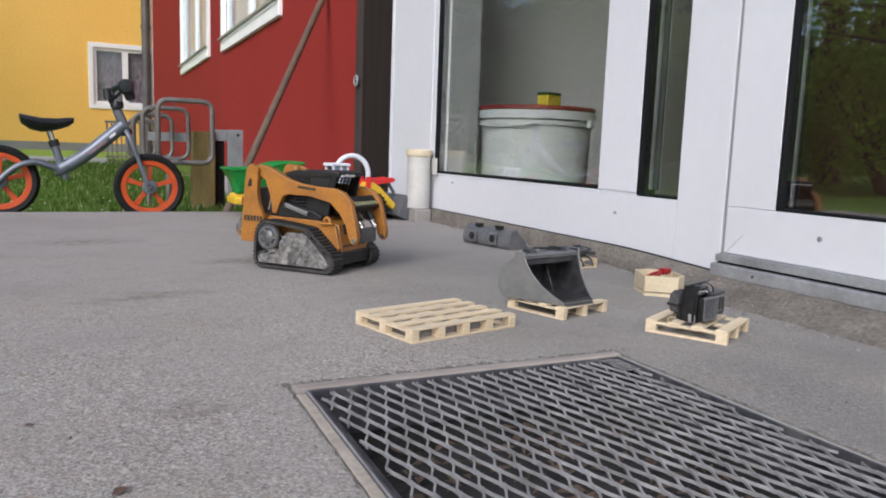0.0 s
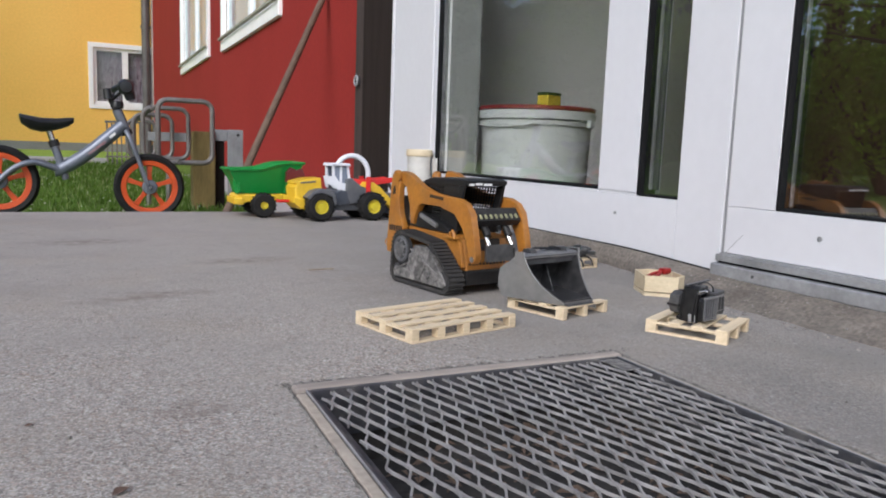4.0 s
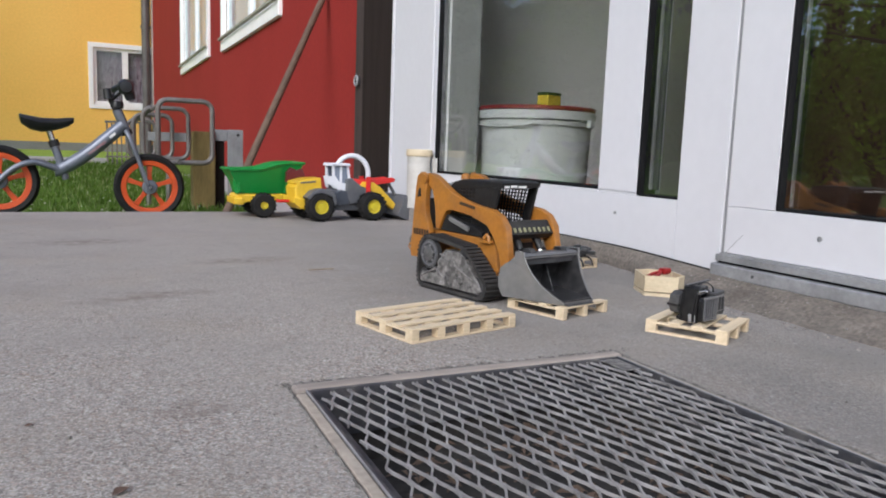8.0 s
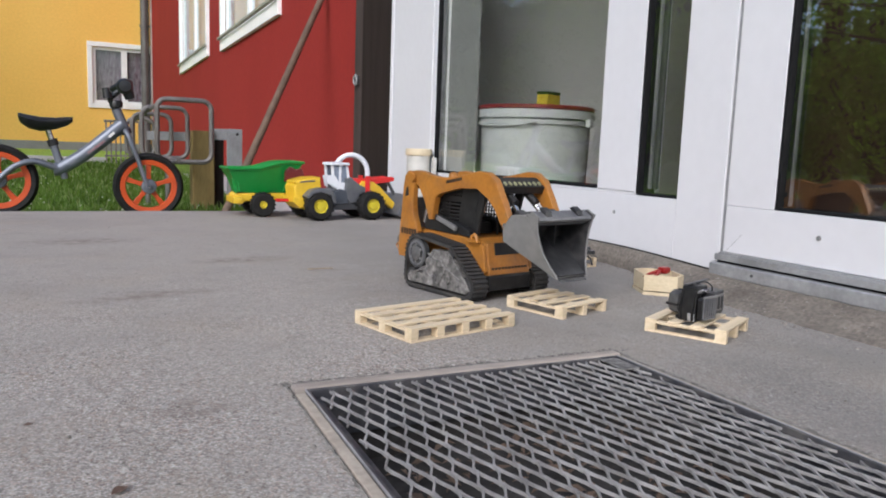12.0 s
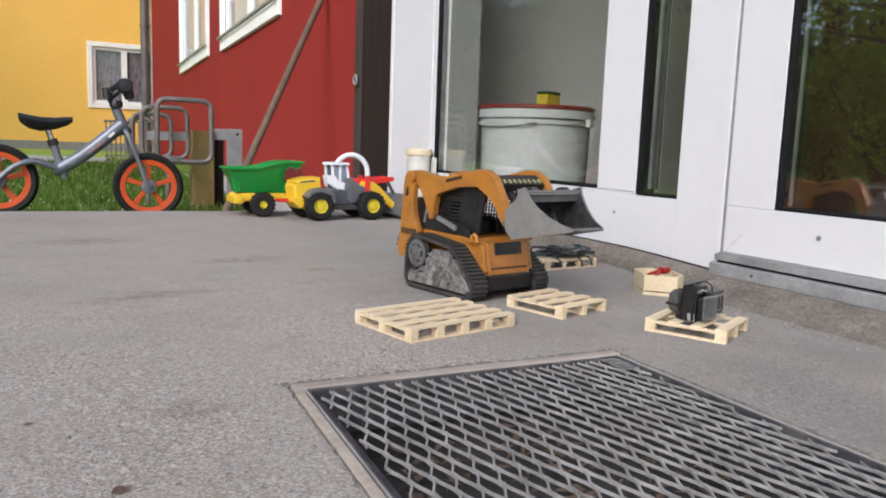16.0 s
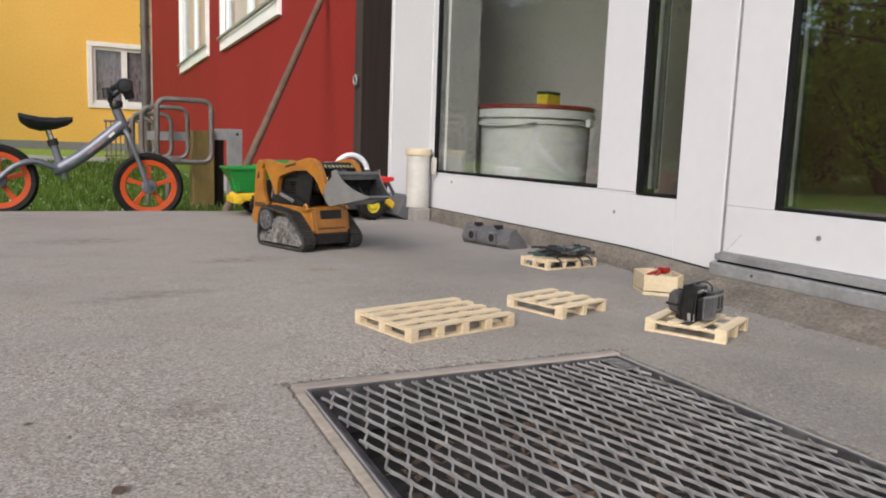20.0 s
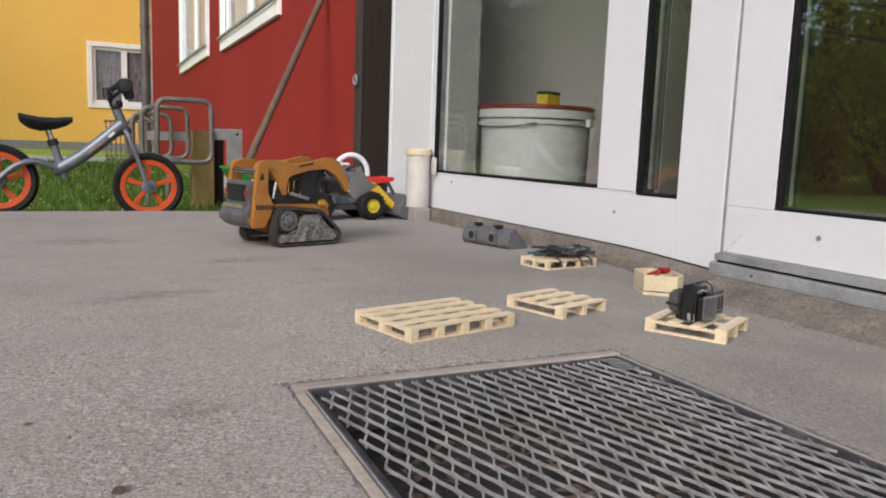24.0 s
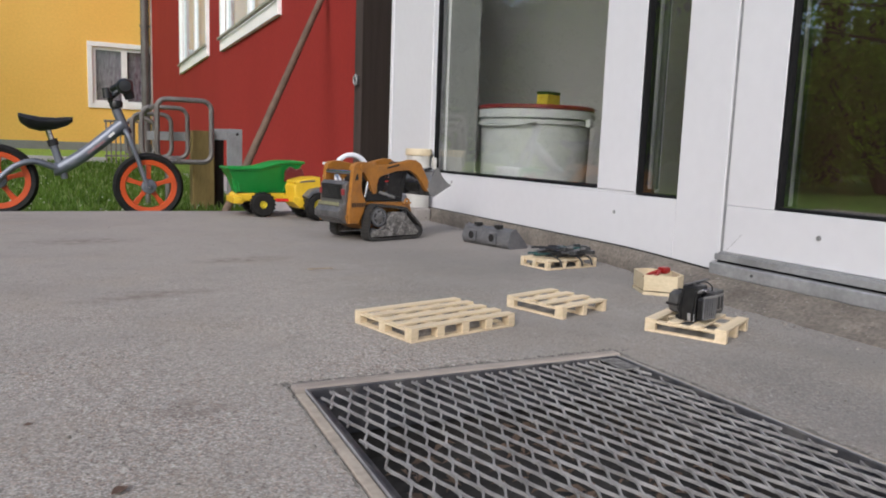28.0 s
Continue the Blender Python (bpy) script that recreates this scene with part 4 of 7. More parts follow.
# ---- houses behind ----
def house_window(parent, plane, u0, u1, z0, z1, face, mull=1, sill=True, border=0.09, net=CURTAIN, glass=HOUSE_GLASS):
    """A window on a wall: plane 'x' or 'y', wall face at coordinate face, looking towards its negative side."""
    def bx(a0, a1, d0, d1, c0, c1):
        return box(B(), d0, d1, a0, a1, c0, c1, bev=0.006) if plane == "x" else box(B(), a0, a1, d0, d1, c0, c1, bev=0.006)
    w = part("window", bx(u0, u1, face - 0.03, face + 0.01, z0, z0 + border), HOUSE_WHITE, parent, "white painted window surround")
    part("surround", bx(u0, u1, face - 0.03, face + 0.01, z1 - border, z1), HOUSE_WHITE, w)
    part("surround", bx(u0, u0 + border, face - 0.03, face + 0.01, z0 + border + 0.001, z1 - border - 0.001), HOUSE_WHITE, w)
    part("surround", bx(u1 - border, u1, face - 0.03, face + 0.01, z0 + border + 0.001, z1 - border - 0.001), HOUSE_WHITE, w)
    a0, a1, c0, c1 = u0 + border, u1 - border, z0 + border, z1 - border
    fw = 0.06
    for q in ((a0, a1, c0, c0 + fw), (a0, a1, c1 - fw, c1), (a0, a0 + fw, c0 + fw, c1 - fw), (a1 - fw, a1, c0 + fw, c1 - fw)):
        part("casement", bx(q[0] + 0.001, q[1] - 0.001, face + 0.012, face + 0.05, q[2] + 0.001, q[3] - 0.001), HOUSE_WHITE, w)
    step = (a1 - a0) / (mull + 1)
    for i in range(mull):
        c = a0 + step * (i + 1)
        part("mullion", bx(c - 0.055, c + 0.055, face + 0.010, face + 0.052, c0 + fw, c1 - fw), HOUSE_WHITE, w)
    part("curtain", bx(a0 + 0.02, a1 - 0.02, face + 0.09, face + 0.10, c0 + 0.02, c1 - 0.02), net, w, "patterned net curtain behind the pane" if net is CURTAIN else "white net curtain behind the pane")
    g = part("pane", bx(a0 + fw, a1 - fw, face + 0.030, face + 0.034, c0 + fw, c1 - fw), glass, w)
    g.visible_shadow = False
    if sill:
        part("sill", bx(u0 + 0.02, u1 - 0.02, face - 0.060, face - 0.031, z0 + border * 1.0, z0 + border * 1.0 + 0.024), SILL_STONE, w, "greenish grey projecting sill")


def houses():
    red = empty("red_house", pose(0, 0, 0), "red rendered house with white windows", "house")
    bm = B()
    RX = 1.2

    def wall_holes(bm, plane, face, th, u0, u1, z0, z1, holes):
        us = sorted({u0, u1, *[h[0] for h in holes], *[h[1] for h in holes]})
        zs = sorted({z0, z1, *[h[2] for h in holes], *[h[3] for h in holes]})
        for a, b in zip(us, us[1:]):
            for c, d in zip(zs, zs[1:]):
                if any(h[0] <= a and b <= h[1] and h[2] <= c and d <= h[3] for h in holes):
                    continue
                if plane == "x":
                    box(bm, face, face + th, a, b, c, d)
                else:
                    box(bm, a, b, face, face + th, c, d)
        bmesh.ops.remove_doubles(bm, verts=bm.verts[:], dist=1e-5)

    wins = [(5.08, 7.46, 1.11, 2.75), (8.30, 10.85, 1.15, 2.75)]
    holes = [(a + 0.09, b - 0.09, c + 0.09, d - 0.09) for a, b, c, d in wins]
    holes += [(a, b, c + 3.0, d + 3.0) for a, b, c, d in holes]
    wall_holes(bm, "x", RX, 0.3, 3.10, 15.9, -0.15, 6.0, holes)
    part("wall", bm, RED_RENDER, red)
    part("end_wall", box(B(), RX + 0.301, 8.0, 15.6, 15.9, -0.15, 6.0), RED_RENDER, red)
    part("end_wall", box(B(), RX + 0.301, 8.0, 3.10, 3.35, -0.15, 6.0), RED_RENDER, red)
    part("back_wall", box(B(), 7.9, 8.2, 3.36, 15.59, -0.15, 6.0), RED_RENDER, red)
    bm = B()
    prism(bm, [(RX - 0.5, 5.9), (RX - 0.5, 6.1), (4.6, 8.2), (8.7, 6.1), (8.7, 5.9), (4.6, 8.0)], 2.7, 16.3)
    part("roof", bm, ZINC, red, "grey pitched roof")
    for a, b, c, d in wins:
        house_window(red, "x", a, b, c, d, RX, 1, border=0.10, net=NET_WHITE)
        house_window(red, "x", a, b, c + 3.0, d + 3.0, RX, 1, border=0.10, net=NET_WHITE)
    pipe = empty("drainpipe", pose(0, 0, 0), "dull grey metal drainpipe at the house corner", "drainpipe")
    part("pipe", rod(B(), (1.075, 15.80, -0.02), (1.075, 15.80, 5.9), 0.078, seg=16), ZINC, pipe)
    part("pale_strip", box(B(), 1.175, 1.199, 15.70, 15.90, 0, 5.9), COPPER, pipe)
    for z in (0.6, 2.4, 4.6):
        part("clamp", lathe(B(), [(0.080, z), (0.092, z), (0.092, z + 0.05), (0.080, z + 0.05)], 16, centre=(1.075, 15.80, 0)), ZINC, pipe)

    yel = empty("yellow_house", pose(0, 0, 0), "ochre yellow rendered house with a grey plinth", "house")
    YY = 16.0
    win = (0.055, 1.36, 0.83, 2.08)
    holes = [(win[0] + 0.09, win[1] - 0.09, win[2] + 0.09, win[3] - 0.09), (0.145, 1.27, 3.9, 5.0)]
    bm = B()
    wall_holes(bm, "y", YY, 0.3, -2.6, 3.0, 0.16, 6.0, holes)
    part("wall", bm, YELLOW_RENDER, yel)
    part("plinth", box(B(), -2.6, 3.0, YY - 0.02, YY + 0.3, -0.1, 0.159), PLINTH, yel, "grey rendered plinth")
    part("side_wall", box(B(), -2.6, -2.3, YY + 0.301, 24, -0.1, 6.0), YELLOW_RENDER, yel)
    part("back_wall", box(B(), -2.6, 3.0, 24, 24.3, -0.1, 6.0), YELLOW_RENDER, yel)
    bm = B()
    m = prism(bm, [(YY - 0.6, 5.9), (YY - 0.6, 6.1), (20, 8.6), (24.9, 6.1), (24.9, 5.9), (20, 8.4)], -3.1, 3.4)
    bmesh.ops.transform(bm, verts=bm.verts[:], matrix=Matrix(((0, 1, 0, 0), (1, 0, 0, 0), (0, 0, 1, 0), (0, 0, 0, 1))))
    bmesh.ops.recalc_face_normals(bm, faces=bm.faces[:])
    part("roof", bm, ZINC, yel, "grey pitched roof")
    house_window(yel, "y", win[0], win[1], win[2], win[3], YY, 1, sill=False)
    house_window(yel, "y", 0.055, 1.36, 3.81, 5.09, YY, 1, sill=False)

    dp = empty("timber_post", pose(0, 0, 0), "dark brown stained timber post with a steel ring", "post")
    part("beam", box(B(), 1.128, 1.199, 2.872, 3.095, -0.1, 2.9, bev=0.006), DARK_POST, dp)
    part("side_board", box(B(), 1.132, 1.199, 3.238, 3.345, -0.1, 2.9, bev=0.004), GREY_BOARD, dp, "greyed brown side board")
    part("inner_board", box(B(), 1.131, 1.199, 3.0955, 3.2375, -0.1, 2.9, bev=0.003), DARK_POST, dp)
    bm = lathe(B(), [(0.017, 0), (0.022, -0.005), (0.0275, 0), (0.022, 0.005), (0.017, 0)], 18, axis="x", centre=(1.116, 3.285, 0.556))
    part("ring", bm, ALU, dp, "small steel ring")
    part("ring_plate", box(B(), 1.121, 1.1318, 3.272, 3.300, 0.538, 0.576, bev=0.002), ALU_DARK, dp)


houses()


# ---- trees beyond the lawn, mirrored in the panes ----
def tree(name, at, height, crown, leaf_mat, seed, leaves, label, conifer=False):
    rng = random.Random(seed)
    t = empty(name, at, label, "tree")
    bm = B()
    th = height * (0.95 if conifer else 0.55)
    tube(bm, smooth_pts([(0, 0, -0.1), (0.1, 0.05, th * 0.35), (-0.05, 0.1, th * 0.7), (0.05, 0, th)], 4), [height * 0.028 * (1 - 0.8 * i / 12) for i in range(13)], 8)
    tips = []
    for i in range(16 if conifer else 11):
        a = rng.random() * 6.28
        z0 = th * rng.uniform(0.35, 0.98)
        if conifer:
            ln = crown * (1.05 - z0 / height) * rng.uniform(0.7, 1.1)
            e = (math.cos(a) * ln, math.sin(a) * ln, z0 - 0.15 * ln)
        else:
            ln = crown * rng.uniform(0.55, 1.0)
            e = (math.cos(a) * ln, math.sin(a) * ln, min(height * 0.93, z0 + rng.uniform(0.2, 0.5) * height * 0.5))
        mid = (e[0] * 0.5, e[1] * 0.5, (z0 + e[2]) / 2 + 0.1 * ln)
        tube(bm, [(0, 0, z0), mid, e], [height * 0.010, height * 0.007, height * 0.002], 6)
        tips += [Vector(e), Vector(mid)]
    part("trunk", bm, BARK, t)
    verts, faces = [], []
    for i in range(leaves):
        c = rng.choice(tips)
        sp = crown * (0.20 if conifer else 0.34)
        p = c + Vector((rng.gauss(0, sp), rng.gauss(0, sp), rng.gauss(0, sp * 0.8)))
        s = rng.uniform(0.05, 0.13) * (height / 9)
        u = Vector((rng.gauss(0, 1), rng.gauss(0, 1), rng.gauss(0, 0.6))).normalized()
        v = u.orthogonal().normalized()
        k = len(verts)
        verts += [p - u * s, p + v * s * 0.45, p + u * s, p - v * s * 0.45 + Vector((0, 0, s * 0.2))]
        faces.append((k, k + 1, k + 2, k + 3))
    me = bpy.data.meshes.new("crown")
    me.from_pydata([tuple(v) for v in verts], [], faces)
    me.materials.append(leaf_mat)
    o = new("crown", me)
    o.parent = t


tree("birch", pose(-9, 8.5, 0), 9, 3.0, LEAF, 1, 7000, "leafy green tree across the lawn")
tree("spruce", pose(-12, 13.5, 0), 12, 3.0, LEAF_DARK, 2, 7000, "dark conifer across the lawn", True)
tree("spruce", pose(-13, 4.5, 0), 13, 3.2, LEAF_DARK, 3, 7000, "dark conifer across the lawn", True)
tree("maple", pose(-15, 20, 0), 11, 4.0, LEAF, 5, 7000, "leafy green tree across the lawn")
tree("apple_tree", pose(-6.5, 4.8, 0), 4.2, 2.0, LEAF, 6, 5000, "low leafy tree across the lawn")
tree("maple", pose(-16, -1, 0), 11, 4.0, LEAF, 7, 6000, "leafy green tree across the lawn")
tree("spruce", pose(-18, 9.5, 0), 15, 3.6, LEAF_DARK, 8, 7000, "dark conifer across the lawn", True)


def shrub(at, radius, height, seed, leaf_mat, leaves=5200):
    rng = random.Random(seed)
    s = empty("shrub", at, "dense leafy green shrub on the lawn", "shrub", "shrubs on the lawn")
    bm = B()
    for k in range(6):
        a = rng.random() * 6.28
        r = radius * rng.uniform(0.3, 0.7)
        tube(bm, [(0, 0, -0.1), (math.cos(a) * r * 0.5, math.sin(a) * r * 0.5, height * 0.4), (math.cos(a) * r, math.sin(a) * r, height * 0.8)], [0.05, 0.03, 0.01], 6)
    part("stems", bm, BARK, s)
    lumps = [(rng.uniform(-0.7, 0.7) * radius, rng.uniform(-0.7, 0.7) * radius, rng.uniform(0.15, 0.85) * height, rng.uniform(0.3, 0.55)) for _ in range(16)]
    verts, faces = [], []
    for _ in range(leaves):
        cx, cy, cz, lr = rng.choice(lumps)
        u = Vector((rng.gauss(0, 1), rng.gauss(0, 1), rng.gauss(0, 1))).normalized()
        p = Vector((cx, cy, cz)) + u * lr * radius * rng.uniform(0.6, 1.05)
        if p.z < 0.02:
            continue
        d = Vector((rng.gauss(0, 1), rng.gauss(0, 1), rng.gauss(0, 1))).normalized()
        w = d.cross(u).normalized()
        z = rng.uniform(0.035, 0.075) * (0.6 + 0.2 * radius)
        d = u.cross(w)
        k = len(verts)
        verts += [tuple(p - d * z), tuple(p + w * z * 0.55), tuple(p + d * z), tuple(p - w * z * 0.55)]
        faces.append((k, k + 1, k + 2, k + 3))
    me = bpy.data.meshes.new("crown")
    me.from_pydata(verts, [], faces)
    me.materials.append(leaf_mat)
    o = new("crown", me)
    o.parent = s


shrub(pose(-6.2, 5.6, -0.05), 1.25, 1.7, 31, LEAF)
shrub(pose(-7.6, 8.6, -0.05), 1.6, 2.4, 32, LEAF)
shrub(pose(-9.8, 12.4, -0.02), 2.0, 3.2, 33, LEAF, 7000)
shrub(pose(-8.6, 6.4, -0.05), 1.5, 2.5, 34, LEAF)
shrub(pose(-6.9, 12.4, 0), 1.8, 3.0, 35, LEAF, 7000)
shrub(pose(-9.0, 3.4, -0.05), 1.6, 2.2, 36, LEAF)
shrub(pose(-6.4, 17.5, 0), 2.0, 3.6, 37, LEAF_DARK)
shrub(pose(-9.5, 22.0, 0), 3.2, 6.5, 38, LEAF_DARK, 7000)
shrub(pose(-5.2, 25.0, 0), 3.2, 6.5, 39, LEAF_DARK, 7000)
shrub(pose(-10.4, 17.4, 0), 2.6, 5.0, 40, LEAF, 7000)
shrub(pose(-13.5, 15.0, 0), 3.0, 5.6, 41, LEAF, 7000)


def hedge():
    rng = random.Random(12)
    verts, faces = [], []
    for i in range(16000):
        y = rng.uniform(-14, 34)
        x = -19.5 + 1.2 * math.sin(y * 0.6) + rng.gauss(0, 0.7)
        z = rng.random() ** 0.7 * (3.0 + 0.8 * math.sin(y * 0.9))
        s = rng.uniform(0.10, 0.22)
        u = Vector((rng.gauss(0, 1), rng.gauss(0, 1), rng.gauss(0, 1))).normalized() * s
        v = u.orthogonal().normalized() * s * 0.5
        p = Vector((x, y, z))
        k = len(verts)
        verts += [tuple(p - u), tuple(p + v), tuple(p + u), tuple(p - v)]
        faces.append((k, k + 1, k + 2, k + 3))
    me = bpy.data.meshes.new("hedge")
    me.from_pydata(verts, [], faces)
    me.materials.append(LEAF)
    tagged(new("hedge", me), "tall green hedge along the far side of the lawn", "hedge", kind="stuff")


hedge()


def woods(name, seed, near, far, start, top, count, leaf_mat, label):
    """A dense belt of trees beyond the hedge."""
    rng = random.Random(seed)
    verts, faces = [], []
    for i in range(count):
        y = rng.uniform(start, 62)
        z = 0.3 + rng.random() ** 0.8 * (top + 1.6 * math.sin(y * 0.45 + seed) + 1.1 * math.sin(y * 1.3))
        x = -rng.uniform(near, far) + 1.5 * math.sin(y * 0.37 + seed)
        q = rng.uniform(0.22, 0.5)
        u = Vector((rng.gauss(0, 1), rng.gauss(0, 1), rng.gauss(0, 1))).normalized() * q
        v = u.orthogonal().normalized() * q * 0.5
        p = Vector((x, y, z))
        k = len(verts)
        verts += [tuple(p - u), tuple(p + v), tuple(p + u), tuple(p - v)]
        faces.append((k, k + 1, k + 2, k + 3))
    me = bpy.data.meshes.new(name)
    me.from_pydata(verts, [], faces)
    me.materials.append(leaf_mat)
    tagged(new(name, me), label, "woods", kind="stuff")


woods("dark_woods", 51, 25, 30, 29, 11.5, 14000, LEAF_DARK, "dark conifer woods beyond the hedge")
woods("green_woods", 52, 22.5, 25, 12, 5.0, 9000, LEAF, "leafy green trees at the edge of the woods")


# ---- pallets and small tools on the terrace ----
def pallet(at, L, W, H, boards, long_blocks, short_mid, label, skids=False):
    """A wooden model pallet, its boards along x, its base on z = 0."""
    p = empty("pallet", at, label, "pallet", "wooden model pallets")
    t = H * 0.15
    bw = W / (boards * 1.75)
    gap = (W - boards * bw) / (boards - 1)
    rng = random.Random(int(L * 1000) + boards)
    bm = box(B(), -L / 2, L / 2, -bw / 2, bw / 2, -t / 2, t / 2, bev=0.0005)
    me = mesh("top_board", bm, PINE)
    for i in range(boards):
        y = -W / 2 + bw / 2 + i * (bw + gap)
        share("top_board", me, p, pose(rng.uniform(-0.0006, 0.0006), y, H - t / 2 + rng.uniform(-0.0002, 0.0002), 0, 0, rng.uniform(-0.4, 0.4)))
    sw = L * 0.085 if L < 0.15 else L * 0.065
    me = mesh("cross_board", box(B(), -sw / 2, sw / 2, -W / 2, W / 2, -t / 2, t / 2, bev=0.0005), PINE)
    xs = [-L / 2 + sw / 2 + i * (L - sw) / (long_blocks - 1) for i in range(long_blocks)]
    for x in xs:
        share("cross_board", me, p, pose(x, 0, H - 1.5 * t - 0.0001))
    bh = H - 3 * t
    bl = bw * 0.95
    me = mesh("block", box(B(), -sw / 2, sw / 2, -bl / 2, bl / 2, -bh / 2, bh / 2, bev=0.0005), PINE)
    ys = [-W / 2 + bl / 2, W / 2 - bl / 2] + ([0.0] if short_mid else [])
    for i, x in enumerate(xs):
        for y in ys if (short_mid or 0 < i < long_blocks - 1 or True) else ys:
            share("block", me, p, pose(x, y, t + bh / 2))
    me = mesh("runner", box(B(), -L / 2, L / 2, -bl / 2, bl / 2, -t / 2, t / 2, bev=0.0005), PINE)
    me2 = mesh("base_board", box(B(), -sw / 2, sw / 2, -W / 2 + bl + 0.0003, W / 2 - bl - 0.0003, -t / 2, t / 2, bev=0.0004), PINE)
    if skids:
        me = mesh("runner", box(B(), -sw / 2, sw / 2, -W / 2, W / 2, -t / 2, t / 2, bev=0.0005), PINE)
        for x in xs:
            share("runner", me, p, pose(x, 0, t / 2))
        return p
    for y in ys[:2]:
        share("runner", me, p, pose(0, y, t / 2))
    for x in (xs[0], xs[-1]):
        share("base_board", me2, p, pose(x, 0, t / 2))
    return p


pallet(pose(0.4490, 0.943, 0, 0, 0, 13.5), 0.188, 0.136, 0.0195, 5, 5, True, "long pale pine model pallet lying empty on concrete")
HALF = pallet(pose(0.687, 0.984, 0, 0, 0, 17), 0.114, 0.116, 0.0195, 4, 3, False, "small pale pine model pallet for the loader bucket", True)
g = copy_thing(HALF, pose(0.806, 0.794, 0, 0, 0, 28))
tagged(g, "small pale pine model pallet carrying a dark gripper")
pallet(pose(0.961, 1.377, 0, 0, 0, 9), 0.150, 0.090, 0.021, 5, 4, True, "short pale pine model pallet loaded with black tools")


def crate():
    c = empty("wooden_tray", pose(0, 0, 0), "small pale cream wooden tray with slanted corners", "tray")
    pts = [(0.9185, 1.043), (0.964, 1.004), (0.992, 1.018), (1.010, 1.066), (0.985, 1.110), (0.951, 1.110)]
    n = len(pts)
    bm = B()
    bot = [bm.verts.new((x, y, 0.0)) for x, y in pts]
    top = [bm.verts.new((x, y, 0.0055)) for x, y in pts]
    bm.faces.new(bot[::-1]), bm.faces.new(top)
    for i in range(n):
        bm.faces.new((bot[i], bot[(i + 1) % n], top[(i + 1) % n], top[i]))
    part("base_plate", bm, CRATE_WOOD, c)
    cx, cy = 0.968, 1.06
    for i in range(n):
        (ax, ay), (bx, by) = pts[i], pts[(i + 1) % n]
        k = 0.985
        bm = B()
        q = [(cx + (x - cx) * s, cy + (y - cy) * s) for s in (k, k - 0.085) for x, y in ((ax, ay), (bx, by))]
        lo = [bm.verts.new((x, y, 0.0080)) for x, y in (q[0], q[1], q[3], q[2])]
        hi = [bm.verts.new((x, y, 0.037)) for x, y in (q[0], q[1], q[3], q[2])]
        bm.faces.new(lo[::-1]), bm.faces.new(hi)
        for j in range(4):
            bm.faces.new((lo[j], lo[(j + 1) % 4], hi[(j + 1) % 4], hi[j]))
        part("side_board", bm, CRATE_WOOD, c)
    part("floor_board", box(B(), 0.944, 0.985, 1.035, 1.085, 0.0057, 0.016, bev=0.001), TOY_RED, c, "reddish board in the tray")
    t = empty("clip", pose(0.955, 1.052, 0.0325, 0, -3, 8), "small red plastic clip resting on the wooden tray", "clip")
    bm = B()
    tube(bm, smooth_pts([(-0.034, 0.0, 0.003), (-0.015, 0.004, 0.004), (0.006, 0.004, 0.006), (0.026, -0.002, 0.005)], 4), [0.0015 + 0.0035 * (i / 12) for i in range(13)], 7)
    part("jaw", bm, BROOM_RED, t)
    bm = B()
    tube(bm, smooth_pts([(-0.02, -0.012, 0.003), (0.0, -0.006, 0.005), (0.018, 0.006, 0.010)], 4), 0.003, 7)
    part("jaw", bm, BROOM_RED, t)
    part("knob", box(B(), 0.012, 0.030, -0.010, 0.008, 0.003, 0.014, bev=0.003), BROOM_RED, t)


crate()


def dozer_bucket():
    """The spare bucket by the base, its back to the terrace."""
    b = empty("spare_bucket", pose(0.962, 1.724, 0, 0, 0, -76.5), "dusty dark grey spare loader bucket on the concrete", "bucket")
    # along local x: its length; local y: towards its mouth
    L = 0.178
    prof = [(0.0, 0.006), (-0.004, 0.02), (0.006, 0.046), (0.020, 0.052), (0.026, 0.048), (0.012, 0.042), (0.006, 0.02), (0.010, 0.005), (0.066, 0.003), (0.068, 0.0), (0.008, 0.0)]
    bm = B()
    rows = [[bm.verts.new((x, y, z)) for y, z in prof] for x in (-L / 2, L / 2)]
    n = len(prof)
    bm.faces.new(rows[0]), bm.faces.new(rows[1][::-1])
    for i in range(n):
        bm.faces.new((rows[0][i], rows[1][i], rows[1][(i + 1) % n], rows[0][(i + 1) % n]))
    bmesh.ops.recalc_face_normals(bm, faces=bm.faces[:])
    part("shell", bm, GRIP_GREY, b)
    for x in (-L / 2 - 0.003, L / 2 + 0.0002):
        bm = B()
        sp = [(0.0, 0.004), (-0.005, 0.02), (0.006, 0.048), (0.022, 0.054), (0.070, 0.004), (0.066, 0.0), (0.006, 0.0)]
        a = [bm.verts.new((x, y, z)) for y, z in sp]
        c = [bm.verts.new((x + 0.0028, y, z)) for y, z in sp]
        bm.faces.new(a), bm.faces.new(c[::-1])
        for i in range(len(sp)):
            bm.faces.new((a[i], c[i], c[(i + 1) % len(sp)], a[(i + 1) % len(sp)]))
        bmesh.ops.recalc_face_normals(bm, faces=bm.faces[:])
        part("side_plate", bm, GRIP_GREY, b)
    for x in (-0.045, 0.035):
        k = part("mounting_plate", box(B(), x - 0.013, x + 0.013, -0.012, -0.0045, 0.010, 0.040, bev=0.002), GRIP_GREY, b)
        part("hole", rod(B(), (x, -0.0135, 0.026), (x, -0.0115, 0.026), 0.010, seg=16), BLACK_PLASTIC, k)
        part("ear", box(B(), x - 0.008, x + 0.012, 0.004, 0.020, 0.050, 0.060, bev=0.002), BLACK_PLASTIC, b, "black mounting ear")


dozer_bucket()


